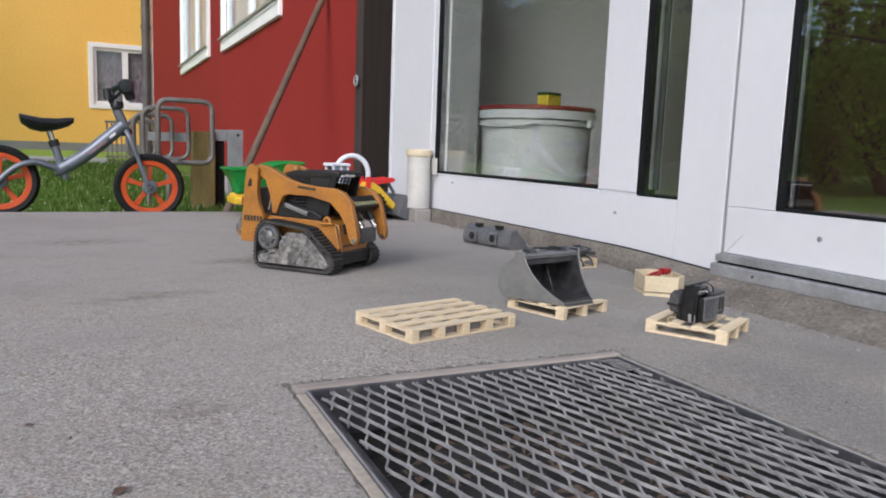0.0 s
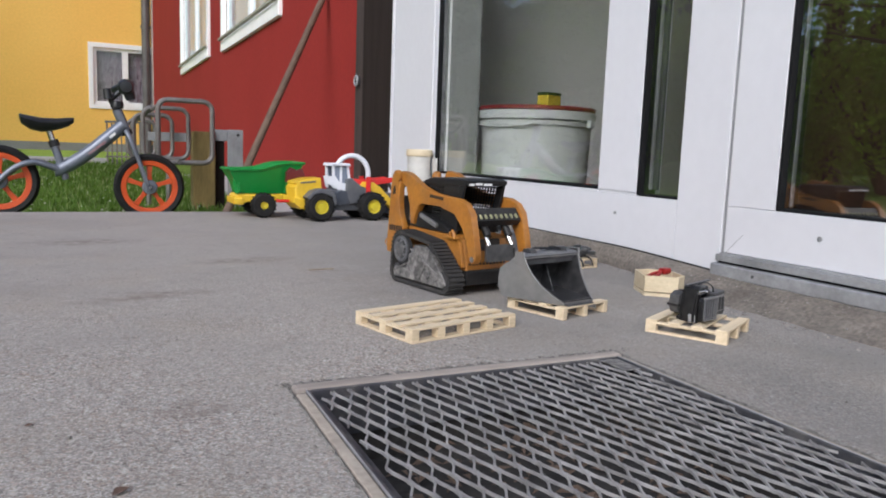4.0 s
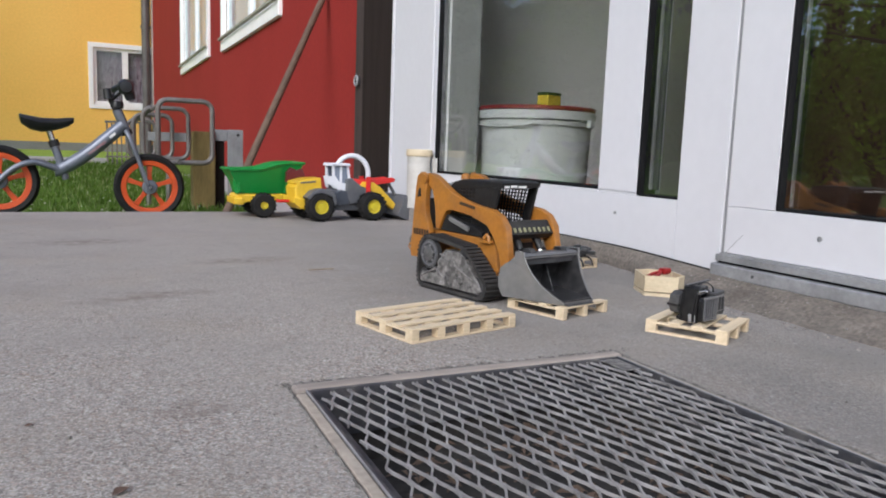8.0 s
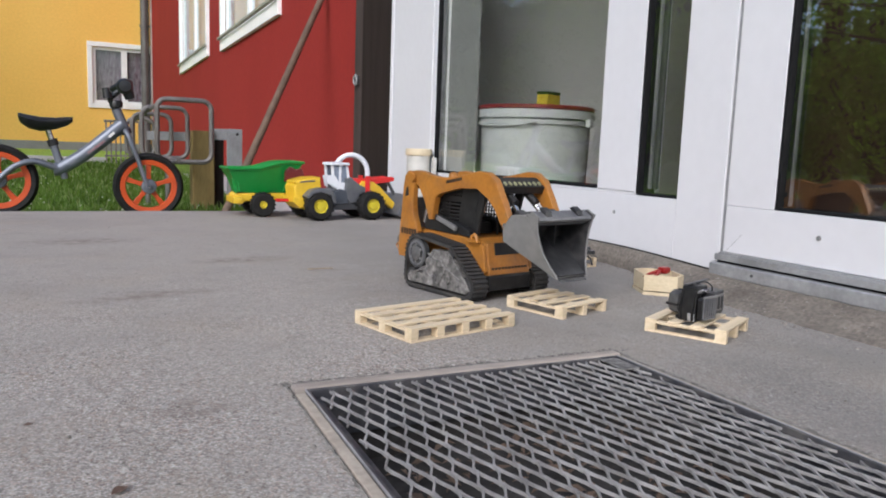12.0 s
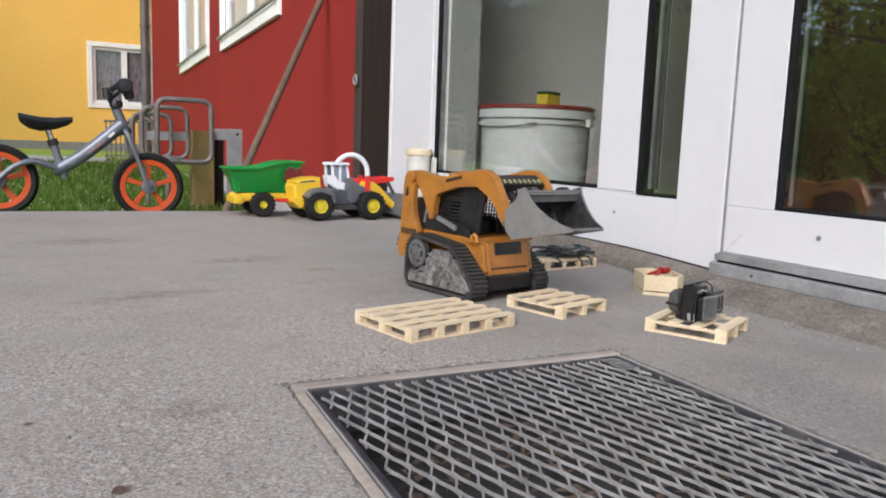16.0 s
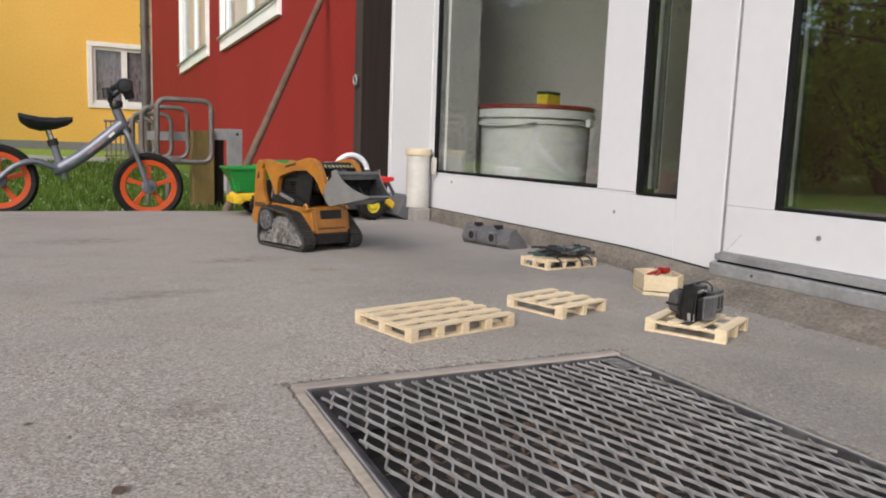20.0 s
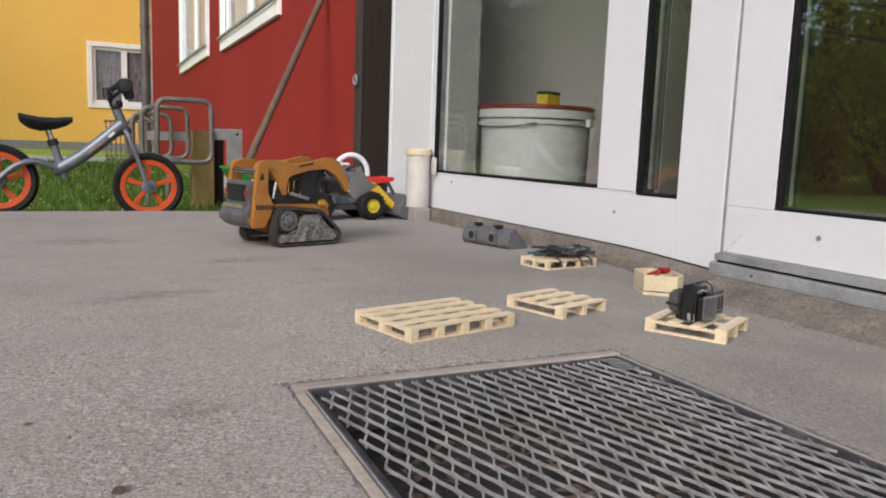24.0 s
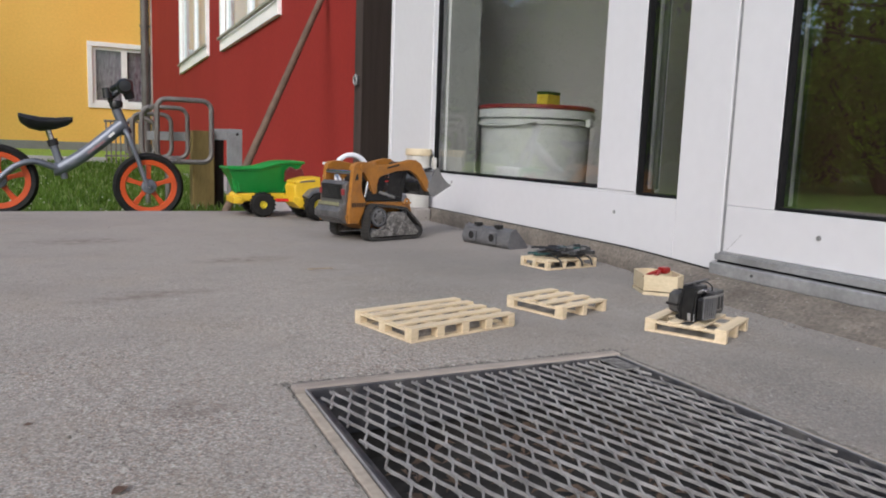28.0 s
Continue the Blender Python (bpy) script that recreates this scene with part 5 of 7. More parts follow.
def gripper():
    g = empty("gripper", pose(0.7785, 0.767, 0.0196, 0, 0, 13) @ Matrix.Diagonal((0.86, 0.9, 0.9, 1)), "dark grey gripper attachment standing on a model pallet", "gripper")
    # x runs back along the pallet, y across it; the hitch plate faces -x
    part("foot", box(B(), 0.0, 0.050, 0.006, 0.040, 0.0, 0.007, bev=0.001), BLACK_PLASTIC, g)
    br = part("hitch_plate", prism(B(), [(-0.003, 0.0), (-0.006, 0.020), (-0.001, 0.054), (0.004, 0.057), (0.006, 0.050), (0.001, 0.020), (0.003, 0.0)], 0.002, 0.030, 0.001), BLACK_PLASTIC, g, "black upright hitch plate")
    part("lock_bar", box(B(), -0.002, 0.016, 0.000, 0.004, 0.046, 0.052, bev=0.001), CHROME, br, "bright lock bar")
    part("worn_foot", prism(B(), [(-0.0045, 0.001), (-0.0062, 0.013), (-0.0050, 0.014), (-0.0030, 0.001)], 0.003, 0.015, 0.0004), ALU, br, "bright worn foot of the plate")
    for y in (0.004, 0.026):
        part("flange", prism(B(), [(-0.010, 0.002), (-0.012, 0.018), (-0.005, 0.052), (-0.001, 0.050), (-0.003, 0.002)], y, y + 0.0022, 0.0006), BLACK_PLASTIC, br)
    part("throat", box(B(), 0.007, 0.012, 0.004, 0.044, 0.008, 0.048, bev=0.001), BLACK_PLASTIC, g)
    jaw = part("jaw", prism(B(), [(-0.004, 0.012), (-0.009, 0.024), (-0.006, 0.040), (0.006, 0.046), (0.026, 0.044), (0.034, 0.030), (0.030, 0.012), (0.012, 0.006)], 0.033, 0.052, 0.004), TOOL_DARK, g, "rounded dark grey jaw")
    part("jaw_seam", prism(B(), [(-0.0092, 0.022), (-0.0095, 0.026), (0.010, 0.026), (0.010, 0.022)], 0.0325, 0.0535, 0.0004), BLACK_PLASTIC, jaw)
    blk = part("motor_block", prism(B(), [(-0.003, 0.006), (-0.006, 0.037), (-0.003, 0.041), (0.032, 0.043), (0.034, 0.009)], -0.010, -0.001, 0.0012), BLACK_PLASTIC, g)
    for x, w in ((-0.004, 0.0045), (0.0050, 0.0018), (0.0115, 0.0018), (0.0180, 0.0018), (0.0250, 0.0018), (0.0310, 0.0025)):
        part("rib", box(B(), x, x + w, -0.0126, -0.0101, 0.009, 0.040, bev=0.0005), GRIP_GREY, blk)
    part("top_rib", box(B(), -0.005, 0.033, -0.0130, -0.0101, 0.0402, 0.0435, bev=0.0005), TOOL_GREY, blk)
    part("bottom_rib", box(B(), -0.003, 0.033, -0.0130, -0.0101, 0.0060, 0.0088, bev=0.0005), GRIP_GREY, blk)
    sd = part("side_block", prism(B(), [(0.037, 0.011), (0.036, 0.044), (0.040, 0.047), (0.064, 0.049), (0.068, 0.016), (0.062, 0.010)], -0.006, 0.020, 0.0015), TOOL_DARK, g)
    part("cover", prism(B(), [(0.041, 0.016), (0.040, 0.042), (0.060, 0.044), (0.063, 0.018)], -0.0078, -0.0062, 0.0004), TOOL_GREY, sd)
    for x in (0.0435, 0.0530):
        part("opening", box(B(), x, x + 0.0065, -0.0086, -0.0079, 0.019, 0.040, bev=0.0003), TOOL_INSIDE, sd, "dark opening in the side cover")
    part("top_plate", prism(B(), [(-0.004, 0.0572), (-0.003, 0.0592), (0.060, 0.0632), (0.062, 0.0615)], 0.019, 0.026, 0.0005), TOOL_DARK, g, "thin flat top plate")
    part("neck", box(B(), 0.012, 0.034, 0.006, 0.026, 0.0425, 0.0575, bev=0.002), TOOL_INSIDE, g)
    part("pin", rod(B(), (0.018, -0.004, 0.050), (0.018, 0.006, 0.050), 0.0032), CHROME, g, "bright steel pin")
    bm = B()
    tube(bm, smooth_pts([(0.010, 0.012, 0.060), (0.020, 0.002, 0.064), (0.034, -0.001, 0.056), (0.044, 0.004, 0.046)], 4), 0.0012, 6)
    part("hose", bm, HOSE_BLACK, g)


gripper()


def tool_pile():
    rng = random.Random(21)
    cx, cy, z0 = 0.962, 1.385, 0.0212
    for i in range(27):
        t = empty("hand_tool", pose(cx + rng.uniform(-0.040, 0.048), cy + rng.uniform(-0.03, 0.028), z0 + 0.0042 * (i // 6), 0, 0, rng.uniform(-75, 20)), "black miniature tool lying on a model pallet", "tool", "tools on the pallet")
        ln = rng.uniform(0.022, 0.036)
        bm = B()
        tube(bm, smooth_pts([(-ln, 0, 0.003), (-ln * 0.3, rng.uniform(-0.004, 0.004), 0.005), (ln * 0.4, rng.uniform(-0.004, 0.004), 0.004), (ln, 0, 0.006)], 4), 0.0027, 6)
        part("shaft", bm, (HOSE_TEAL, HOSE_BLACK, HOSE_BLACK, GRIP_GREY, HOSE_BLACK)[i % 5], t)
        part("head", box(B(), ln - 0.004, ln + 0.012, -0.006, 0.006, 0.002, 0.011, bev=0.002), HOSE_BLACK, t)
    for x, y in ((0.925, 1.338), (0.985, 1.345), (1.015, 1.35)):
        s = empty("strap", pose(x, y, 0), "black strap hanging over the pallet edge", "strap")
        bm = B()
        tube(bm, smooth_pts([(-0.004, 0.030, 0.026), (0.0, 0.004, 0.026), (0.003, -0.014, 0.020), (0.006, -0.017, 0.006)], 4), 0.002, 6)
        part("band", bm, HOSE_BLACK, s)


tool_pile()


# ---- toys by the terrace edge ----
def toy_wheel(name, parent, x, y, z, r, w, hub_mat, hubr):
    bm = lathe(B(), [(min(r * 0.5, hubr), -w * 0.44), (r * 0.55, -w / 2), (r * 0.86, -w / 2), (r * 0.97, -w * 0.38), (r, -w * 0.25), (r, w * 0.25), (r * 0.97, w * 0.38), (r * 0.86, w / 2), (min(r * 0.5, hubr), w / 2)], 28, axis="y", centre=(x, y, z))
    wl = part(name, bm, TOY_BLACK, parent, "black ribbed toy tyre")
    tr = B()
    for k in range(18):
        a = 2 * math.pi * k / 18
        m = Matrix.Translation((x, y, z)) @ Matrix.Rotation(-a, 4, "Y")
        box(tr, r * 0.97, r * 1.045, -w * 0.45, w * 0.45, -r * 0.06, r * 0.06, m=m)
    part("tread", tr, TOY_BLACK, wl)
    s = -1
    part("rim", lathe(B(), [(0.0, s * w * 0.38), (hubr * 0.45, s * w * 0.40), (hubr * 0.5, s * w * 0.28), (hubr * 0.85, s * w * 0.30), (hubr, s * w * 0.50), (hubr * 1.06, s * w * 0.45), (hubr * 1.06, w * 0.4), (0, w * 0.4)], 24, axis="y", centre=(x, y, z)), hub_mat, wl)
    return wl


def toy_tractor():
    t = empty("toy_wheel_loader", pose(0.703, 2.405, 0, 0, 0, 6), "yellow and grey plastic toy wheel loader with red arms", "toy vehicle")
    # local x along the toy, rear wheel at 0, front wheel at 0.19
    for x in (0.0, 0.195):
        toy_wheel("wheel", t, x, 0.012, 0.050, 0.048, 0.044, HUB_YELLOW, 0.027)
        toy_wheel("wheel", t, x, 0.148, 0.050, 0.048, 0.044, HUB_YELLOW, 0.027)
    part("rear_body", prism(B(), [(-0.076, 0.075), (-0.080, 0.112), (-0.072, 0.122), (-0.077, 0.127), (-0.069, 0.133), (-0.03, 0.143), (0.014, 0.146), (0.018, 0.108), (-0.032, 0.096), (-0.046, 0.058), (-0.054, 0.048), (-0.078, 0.062)], 0.035, 0.128, 0.006), TOY_YELLOW, t)
    part("bumper", prism(B(), [(-0.084, 0.062), (-0.084, 0.082), (-0.05, 0.074), (-0.04, 0.046), (-0.06, 0.040)], 0.025, 0.138, 0.004), TOY_YELLOW, t)
    part("engine_louvre", prism(B(), [(-0.060, 0.126), (-0.058, 0.131), (-0.004, 0.136), (-0.006, 0.130)], 0.0335, 0.04, 0.001), TOY_GREY, t)
    part("mudguard", prism(B(), [(-0.052, 0.082), (-0.030, 0.104), (0.0, 0.112), (0.030, 0.108), (0.048, 0.090), (0.056, 0.060), (0.046, 0.058), (0.036, 0.086), (0.0, 0.097), (-0.026, 0.092), (-0.044, 0.074)], -0.010, 0.170, 0.003), TOY_GREY, t)
    part("chassis", prism(B(), [(-0.02, 0.04), (0.04, 0.062), (0.05, 0.10), (0.100, 0.12), (0.122, 0.108), (0.130, 0.075), (0.21, 0.07), (0.21, 0.035), (0.0, 0.03)], 0.045, 0.115, 0.004), TOY_GREY, t)
    c = part("cab", prism(B(), [(0.040, 0.187), (0.044, 0.196), (0.108, 0.196), (0.112, 0.187)], 0.040, 0.124, 0.003), TOY_WHITE, t, "white cab with open windows")
    for y in (0.050, 0.110):
        for a, b in (((0.054, 0.112), (0.050, 0.188)), ((0.078, 0.105), (0.079, 0.188)), ((0.114, 0.120), (0.103, 0.188))):
            part("pillar", prism(B(), [(a[0] - 0.004, a[1]), (b[0] - 0.004, b[1]), (b[0] + 0.005, b[1]), (a[0] + 0.005, a[1])], y, y + 0.008, 0.0015), TOY_WHITE, c)
        part("door_panel", prism(B(), [(0.048, 0.112), (0.040, 0.150), (0.052, 0.150), (0.086, 0.110), (0.112, 0.125), (0.114, 0.112), (0.088, 0.094)], y + 0.001, y + 0.007, 0.001), TOY_WHITE, c)
        part("side_pane", prism(B(), [(0.054, 0.152), (0.053, 0.186), (0.100, 0.186), (0.108, 0.128), (0.088, 0.116)], y + 0.003, y + 0.005, 0.0), TOY_PANE, c, "bluish tinted cab pane")
    part("cab_side", prism(B(), [(0.024, 0.128), (0.026, 0.152), (0.056, 0.152), (0.072, 0.130), (0.102, 0.126), (0.110, 0.106), (0.084, 0.094)], 0.0425, 0.0490, 0.002), TOY_WHITE, c, "white lower cab panel")
    part("step_panel", prism(B(), [(0.070, 0.050), (0.066, 0.096), (0.086, 0.106), (0.110, 0.100), (0.116, 0.056)], 0.030, 0.0425, 0.003), TOY_SLATE, t, "slate blue step panel")
    part("seat", prism(B(), [(0.056, 0.10), (0.054, 0.15), (0.062, 0.152), (0.068, 0.115), (0.092, 0.112), (0.092, 0.10)], 0.055, 0.107, 0.003), TOY_GREY, c)
    c.matrix_basis = pose(0.014, 0, 0)
    part("front_body", prism(B(), [(0.104, 0.096), (0.110, 0.142), (0.128, 0.146), (0.160, 0.120), (0.198, 0.106), (0.214, 0.090), (0.196, 0.098), (0.160, 0.086), (0.150, 0.060), (0.120, 0.056)], 0.030, 0.130, 0.004), TOY_GREY, t)
    for y in (0.045, 0.105):
        part("lift_arm", prism(B(), [(0.115, 0.130), (0.120, 0.144), (0.200, 0.140), (0.290, 0.150), (0.304, 0.145), (0.300, 0.134), (0.280, 0.130), (0.200, 0.120), (0.160, 0.120), (0.158, 0.090), (0.146, 0.090), (0.144, 0.128)], y, y + 0.013, 0.003), TOY_RED, t, "red plastic lift arm")
        part("boom", prism(B(), [(0.158, 0.116), (0.172, 0.134), (0.214, 0.132), (0.240, 0.116), (0.304, 0.054), (0.294, 0.034), (0.228, 0.078)], y - 0.008, y + 0.021, 0.003), TOY_YELLOW, t)
        part("arm_bracket", prism(B(), [(0.180, 0.092), (0.181, 0.152), (0.199, 0.152), (0.197, 0.092)], y - 0.016, y - 0.0085, 0.002), TOY_RED, t, "red plastic arm bracket")
    part("rod", rod(B(), (0.284, 0.075, 0.138), (0.318, 0.075, 0.085), 0.006), TOY_GREY, t)
    bm = B()
    prism(bm, [(0.286, 0.018), (0.294, 0.040), (0.316, 0.086), (0.326, 0.090), (0.322, 0.070), (0.314, 0.034), (0.330, 0.012), (0.369, 0.008), (0.369, 0.002), (0.314, 0.002)], -0.012, 0.170, 0.002)
    k = part("bucket", bm, TOY_GREY, t, "dark grey toy bucket")
    for y in (-0.0165, 0.1702):
        part("side", prism(B(), [(0.286, 0.018), (0.294, 0.040), (0.316, 0.088), (0.379, 0.066), (0.372, 0.002), (0.314, 0.002)], y, y + 0.004, 0.001), TOY_GREY, k)
    part("hitch", box(B(), -0.125, -0.0845, 0.07, 0.09, 0.06, 0.070, bev=0.002), TOY_RED, t)
    part("steering_block", prism(B(), [(-0.074, 0.125), (-0.072, 0.160), (-0.056, 0.176), (-0.036, 0.166), (-0.016, 0.172), (0.002, 0.125)], 0.131, 0.152, 0.003), TOY_WINE, t, "dark red plastic engine block")


toy_tractor()


def toy_trailer():
    t = empty("toy_trailer", pose(0.544, 2.575, 0, 0, 0, 1), "toy tipping trailer with green tub and yellow chassis", "toy vehicle")
    for x in (0.0,):
        toy_wheel("wheel", t, x, -0.012, 0.043, 0.042, 0.036, HUB_YELLOW, 0.0120)
        toy_wheel("wheel", t, x, 0.130, 0.043, 0.042, 0.036, HUB_YELLOW, 0.0120)
    part("chassis", prism(B(), [(-0.090, 0.045), (-0.094, 0.072), (-0.084, 0.080), (0.108, 0.082), (0.130, 0.074), (0.130, 0.056), (0.04, 0.050), (-0.05, 0.052), (-0.07, 0.040)], 0.012, 0.108, 0.005), TOY_YELLOW, t)
    part("tow_bar", rod(B(), (0.118, 0.06, 0.064), (0.155, 0.05, 0.066), 0.006), TOY_YELLOW, t)
    part("tail_block", prism(B(), [(-0.098, 0.046), (-0.098, 0.066), (-0.070, 0.066), (-0.066, 0.044)], -0.01, 0.130, 0.004), TOY_YELLOW, t)
    # flared tub with a wavy rim
    bm = B()
    secs = ((0.082, -0.082, 0.088, 0.014, 0.104), (0.122, -0.094, 0.098, 0.000, 0.118), (0.164, -0.116, 0.112, -0.018, 0.136))
    n = 12
    rings = []
    for z, xa, xb, ya, yb in secs:
        ring = []
        for k in range(4 * n):
            u = k / n
            e = u % 1
            if u < 1:
                x, y = xa + (xb - xa) * e, ya
            elif u < 2:
                x, y = xb, ya + (yb - ya) * e
            elif u < 3:
                x, y = xb - (xb - xa) * e, yb
            else:
                x, y = xa, yb - (yb - ya) * e
            f = (x - xa) / (xb - xa)
            zz = z + (0.026 * (1 / (1 + math.exp(-14 * (f - 0.55)))) if z > 0.15 else 0)
            ring.append(bm.verts.new((x + (0.030 * f if z > 0.15 else 0), y, zz)))
        rings.append(ring)
    bm.faces.new(rings[0][::-1])
    for a, b in zip(rings, rings[1:]):
        for k in range(4 * n):
            bm.faces.new((a[k], a[(k + 1) % (4 * n)], b[(k + 1) % (4 * n)], b[k]))
    bmesh.ops.recalc_face_normals(bm, faces=bm.faces[:])
    tub = part("tub", bm, TOY_GREEN, t, "flared green plastic tub")
    so = tub.modifiers.new("wall", "SOLIDIFY")
    so.thickness, so.offset = 0.004, -1
    rim = B()
    pts = []
    xa, xb, ya, yb = -0.116, 0.142, -0.018, 0.136
    for k in range(60):
        u = 4 * k / 60
        e = u % 1
        x, y = ((xa + (xb - xa) * e, ya), (xb, ya + (yb - ya) * e), (xb - (xb - xa) * e, yb), (xa, yb - (yb - ya) * e))[int(u)]
        f = (x - xa) / (xb - xa)
        pts.append((x, y, 0.164 + 0.026 * (1 / (1 + math.exp(-14 * (f - 0.55))))))
    tube(rim, pts, 0.005, 6, close=True)
    part("rim", rim, TOY_GREEN, tub)
    for x, d in ((-0.080, -0.012), (0.076, 0.010)):
        part("rib", prism(B(), [(x, 0.087), (x + d, 0.15), (x + d + 0.006, 0.15), (x + 0.008, 0.087)], 0.000, 0.018, 0.001), TOY_GREEN, tub)
    part("bracket", prism(B(), [(-0.092, 0.082), (-0.102, 0.130), (-0.090, 0.128), (-0.080, 0.082)], 0.004, 0.012, 0.001), TOY_GREEN, tub)


toy_trailer()


STICK_FOOT = (0.522, 3.298, -0.09)


def small_fittings():
    h = empty("hoop", pose(0.969, 2.88, -0.055), "white plastic hoop standing behind the toy loader", "hoop")
    bm = B()
    tube(bm, [(-0.0698, 0, 0.0)] + [(-0.0698 * math.cos(a), 0, 0.204 + 0.0698 * math.sin(a)) for a in [math.pi * k / 16 for k in range(17)]] + [(0.0698, 0, 0.0)], 0.0105, 10)
    part("arch", bm, TOY_WHITE, h)
    c = empty("plastic_canister", pose(1.066, 2.425, 0.0465), "grey translucent plastic tube with a beige cap by the wall", "canister")
    part("tube", lathe(B(), [(0.0, 0.004), (0.0415, 0.004), (0.0425, 0.060), (0.0415, 0.066), (0.0425, 0.072), (0.0425, 0.150), (0.041, 0.156), (0.0425, 0.162), (0.0425, 0.182), (0.0, 0.182)], 28), TUBE_GREY, c)
    part("cap", lathe(B(), [(0.0, 0.1825), (0.0455, 0.1825), (0.047, 0.186), (0.047, 0.202), (0.045, 0.207), (0.0, 0.207)], 28), CAP_BEIGE, c, "beige screw cap")
    part("base", lathe(B(), [(0.0, 0.0), (0.044, 0.0), (0.044, 0.0035), (0.0, 0.0038)], 28), TUBE_GREY, c)
    part("clip", box(B(), 0.034, 0.042, -0.066, -0.036, 0.12, 0.178, bev=0.002), TUBE_GREY, c)
    p = empty("wooden_stick", pose(0, 0, 0), "long grey-brown wooden stick leaning against the red house", "stick")
    part("shaft", rod(B(), STICK_FOOT, (1.150, 3.976, 1.0246), 0.0175, seg=14), POLE_WOOD, p)
    part("upper_shaft", rod(B(), (1.150, 3.976, 1.0246), (1.183, 4.015, 1.088), 0.0175, 0.016, seg=14), POLE_WOOD, p)


small_fittings()


# ---- balance bike and rack ----
def bike():
    b = empty("balance_bike", pose(0.233, 3.35, 0.056, 0, 1.6, 0), "silver child's balance bike with orange wheels on the grass", "bike")
    R = 0.140

    def wheel(x, z):
        t = part("wheel", lathe(B(), [(R - 0.030, -0.010), (R - 0.026, -0.018), (R - 0.012, -0.022), (R - 0.002, -0.012), (R, 0), (R - 0.002, 0.012), (R - 0.012, 0.022), (R - 0.026, 0.018), (R - 0.030, 0.010)], 48, axis="y", centre=(x, 0, z)), TOY_BLACK, b, "black rubber bike tyre")
        part("rim", lathe(B(), [(R - 0.050, -0.008), (R - 0.048, -0.013), (R - 0.029, -0.015), (R - 0.0295, 0.015), (R - 0.048, 0.013), (R - 0.050, 0.008), (R - 0.050, -0.008)], 44, axis="y", centre=(x, 0, z)), BIKE_ORANGE, t, "orange plastic rim")
        for k in range(5):
            a = 2 * math.pi * k / 5 + 0.33
            m = Matrix.Translation((x, 0, z)) @ Matrix.Rotation(-a, 4, "Y")
            bm = B()
            prism(bm, [(0.020, -0.013), (0.05, -0.008), (R - 0.047, -0.012), (R - 0.047, 0.012), (0.05, 0.008), (0.020, 0.013)], -0.007, 0.007, 0.002)
            bmesh.ops.transform(bm, verts=bm.verts[:], matrix=m)
            part("spoke", bm, BIKE_ORANGE, t)
        part("hub", lathe(B(), [(0.0, -0.014), (0.012, -0.014), (0.022, -0.010), (0.030, -0.009), (0.030, 0.009), (0.012, 0.014), (0.0, 0.014)], 20, axis="y", centre=(x, 0, z)), BIKE_ORANGE, t)
        part("hub_disc", lathe(B(), [(0.0, -0.034), (0.010, -0.034), (0.013, -0.029), (0.028, -0.026), (0.031, -0.016), (0.0, -0.0145)], 20, axis="y", centre=(x, 0, z)), BIKE_SILVER, t, "silver hub cap")
        part("axle", rod(B(), (x, -0.042, z), (x, 0.042, z), 0.005), CHROME, t)

    wheel(0.0, 0.0)
    wheel(-0.545, 0.002)
    head, node = Vector((-0.102, 0, 0.266)), Vector((-0.327, 0, 0.062))
    # fork and steering
    for s in (-1, 1):
        bm = B()
        tube(bm, smooth_pts([(-0.098, 0, 0.235), (-0.080, 0.034 * s, 0.20), (-0.045, 0.034 * s, 0.11), (-0.008, 0.034 * s, 0.008)], 5), [0.012 - 0.004 * i / 15 for i in range(16)], 10)
        part("fork", bm, BIKE_SILVER, b)
    part("head_tube", rod(B(), (-0.128, 0, 0.310), (-0.088, 0, 0.215), 0.019, seg=16), BIKE_SILVER, b)
    part("head_collar", rod(B(), (-0.093, 0, 0.230), (-0.086, 0, 0.212), 0.022, seg=16), SADDLE, b)
    bm = B()
    tube(bm, [(-0.125, 0, 0.300), (-0.14, 0, 0.335)], 0.015, 10)
    tube(bm, smooth_pts([(-0.14, 0, 0.330), (-0.150, 0, 0.350), (-0.128, 0, 0.375), (-0.10, 0, 0.40)], 4), 0.011, 10)
    part("stem", bm, SADDLE, b, "black steering stem")
    bm = B()
    tube(bm, smooth_pts([(-0.10, -0.13, 0.400), (-0.10, -0.06, 0.415), (-0.10, 0, 0.395), (-0.10, 0.06, 0.415), (-0.13, 0.13, 0.400)], 5), 0.010, 10)
    part("handlebar", bm, CHROME, b)
    part("grip", rod(B(), (-0.112, -0.145, 0.402), (-0.084, -0.068, 0.414), 0.019, seg=14), SADDLE, b, "black rubber grip")
    part("grip_tail", rod(B(), (-0.098, -0.148, 0.395), (-0.082, -0.140, 0.350), 0.025, 0.018, seg=14), SADDLE, b)
    part("grip_end", lathe(B(), [(0.0, -0.03), (0.022, -0.028), (0.031, -0.012), (0.031, 0.012), (0.022, 0.028), (0.0, 0.03)], 18, axis="y", centre=(-0.102, -0.150, 0.396)), SADDLE, b)
    part("grip", rod(B(), (-0.13, 0.145, 0.398), (-0.10, 0.068, 0.414), 0.019, seg=14), SADDLE, b, "black rubber grip")
    part("stem_cover", lathe(B(), [(0.0, 0.318), (0.024, 0.318), (0.026, 0.335), (0.022, 0.345), (0.0, 0.346)], 14, centre=(-0.128, 0, 0)), SADDLE, b)
    part("stem_pad", rod(B(), (-0.160, -0.018, 0.352), (-0.168, -0.018, 0.392), 0.018, 0.014, seg=12), SADDLE, b)
    # main tube, oval, and rear stay
    bm = B()
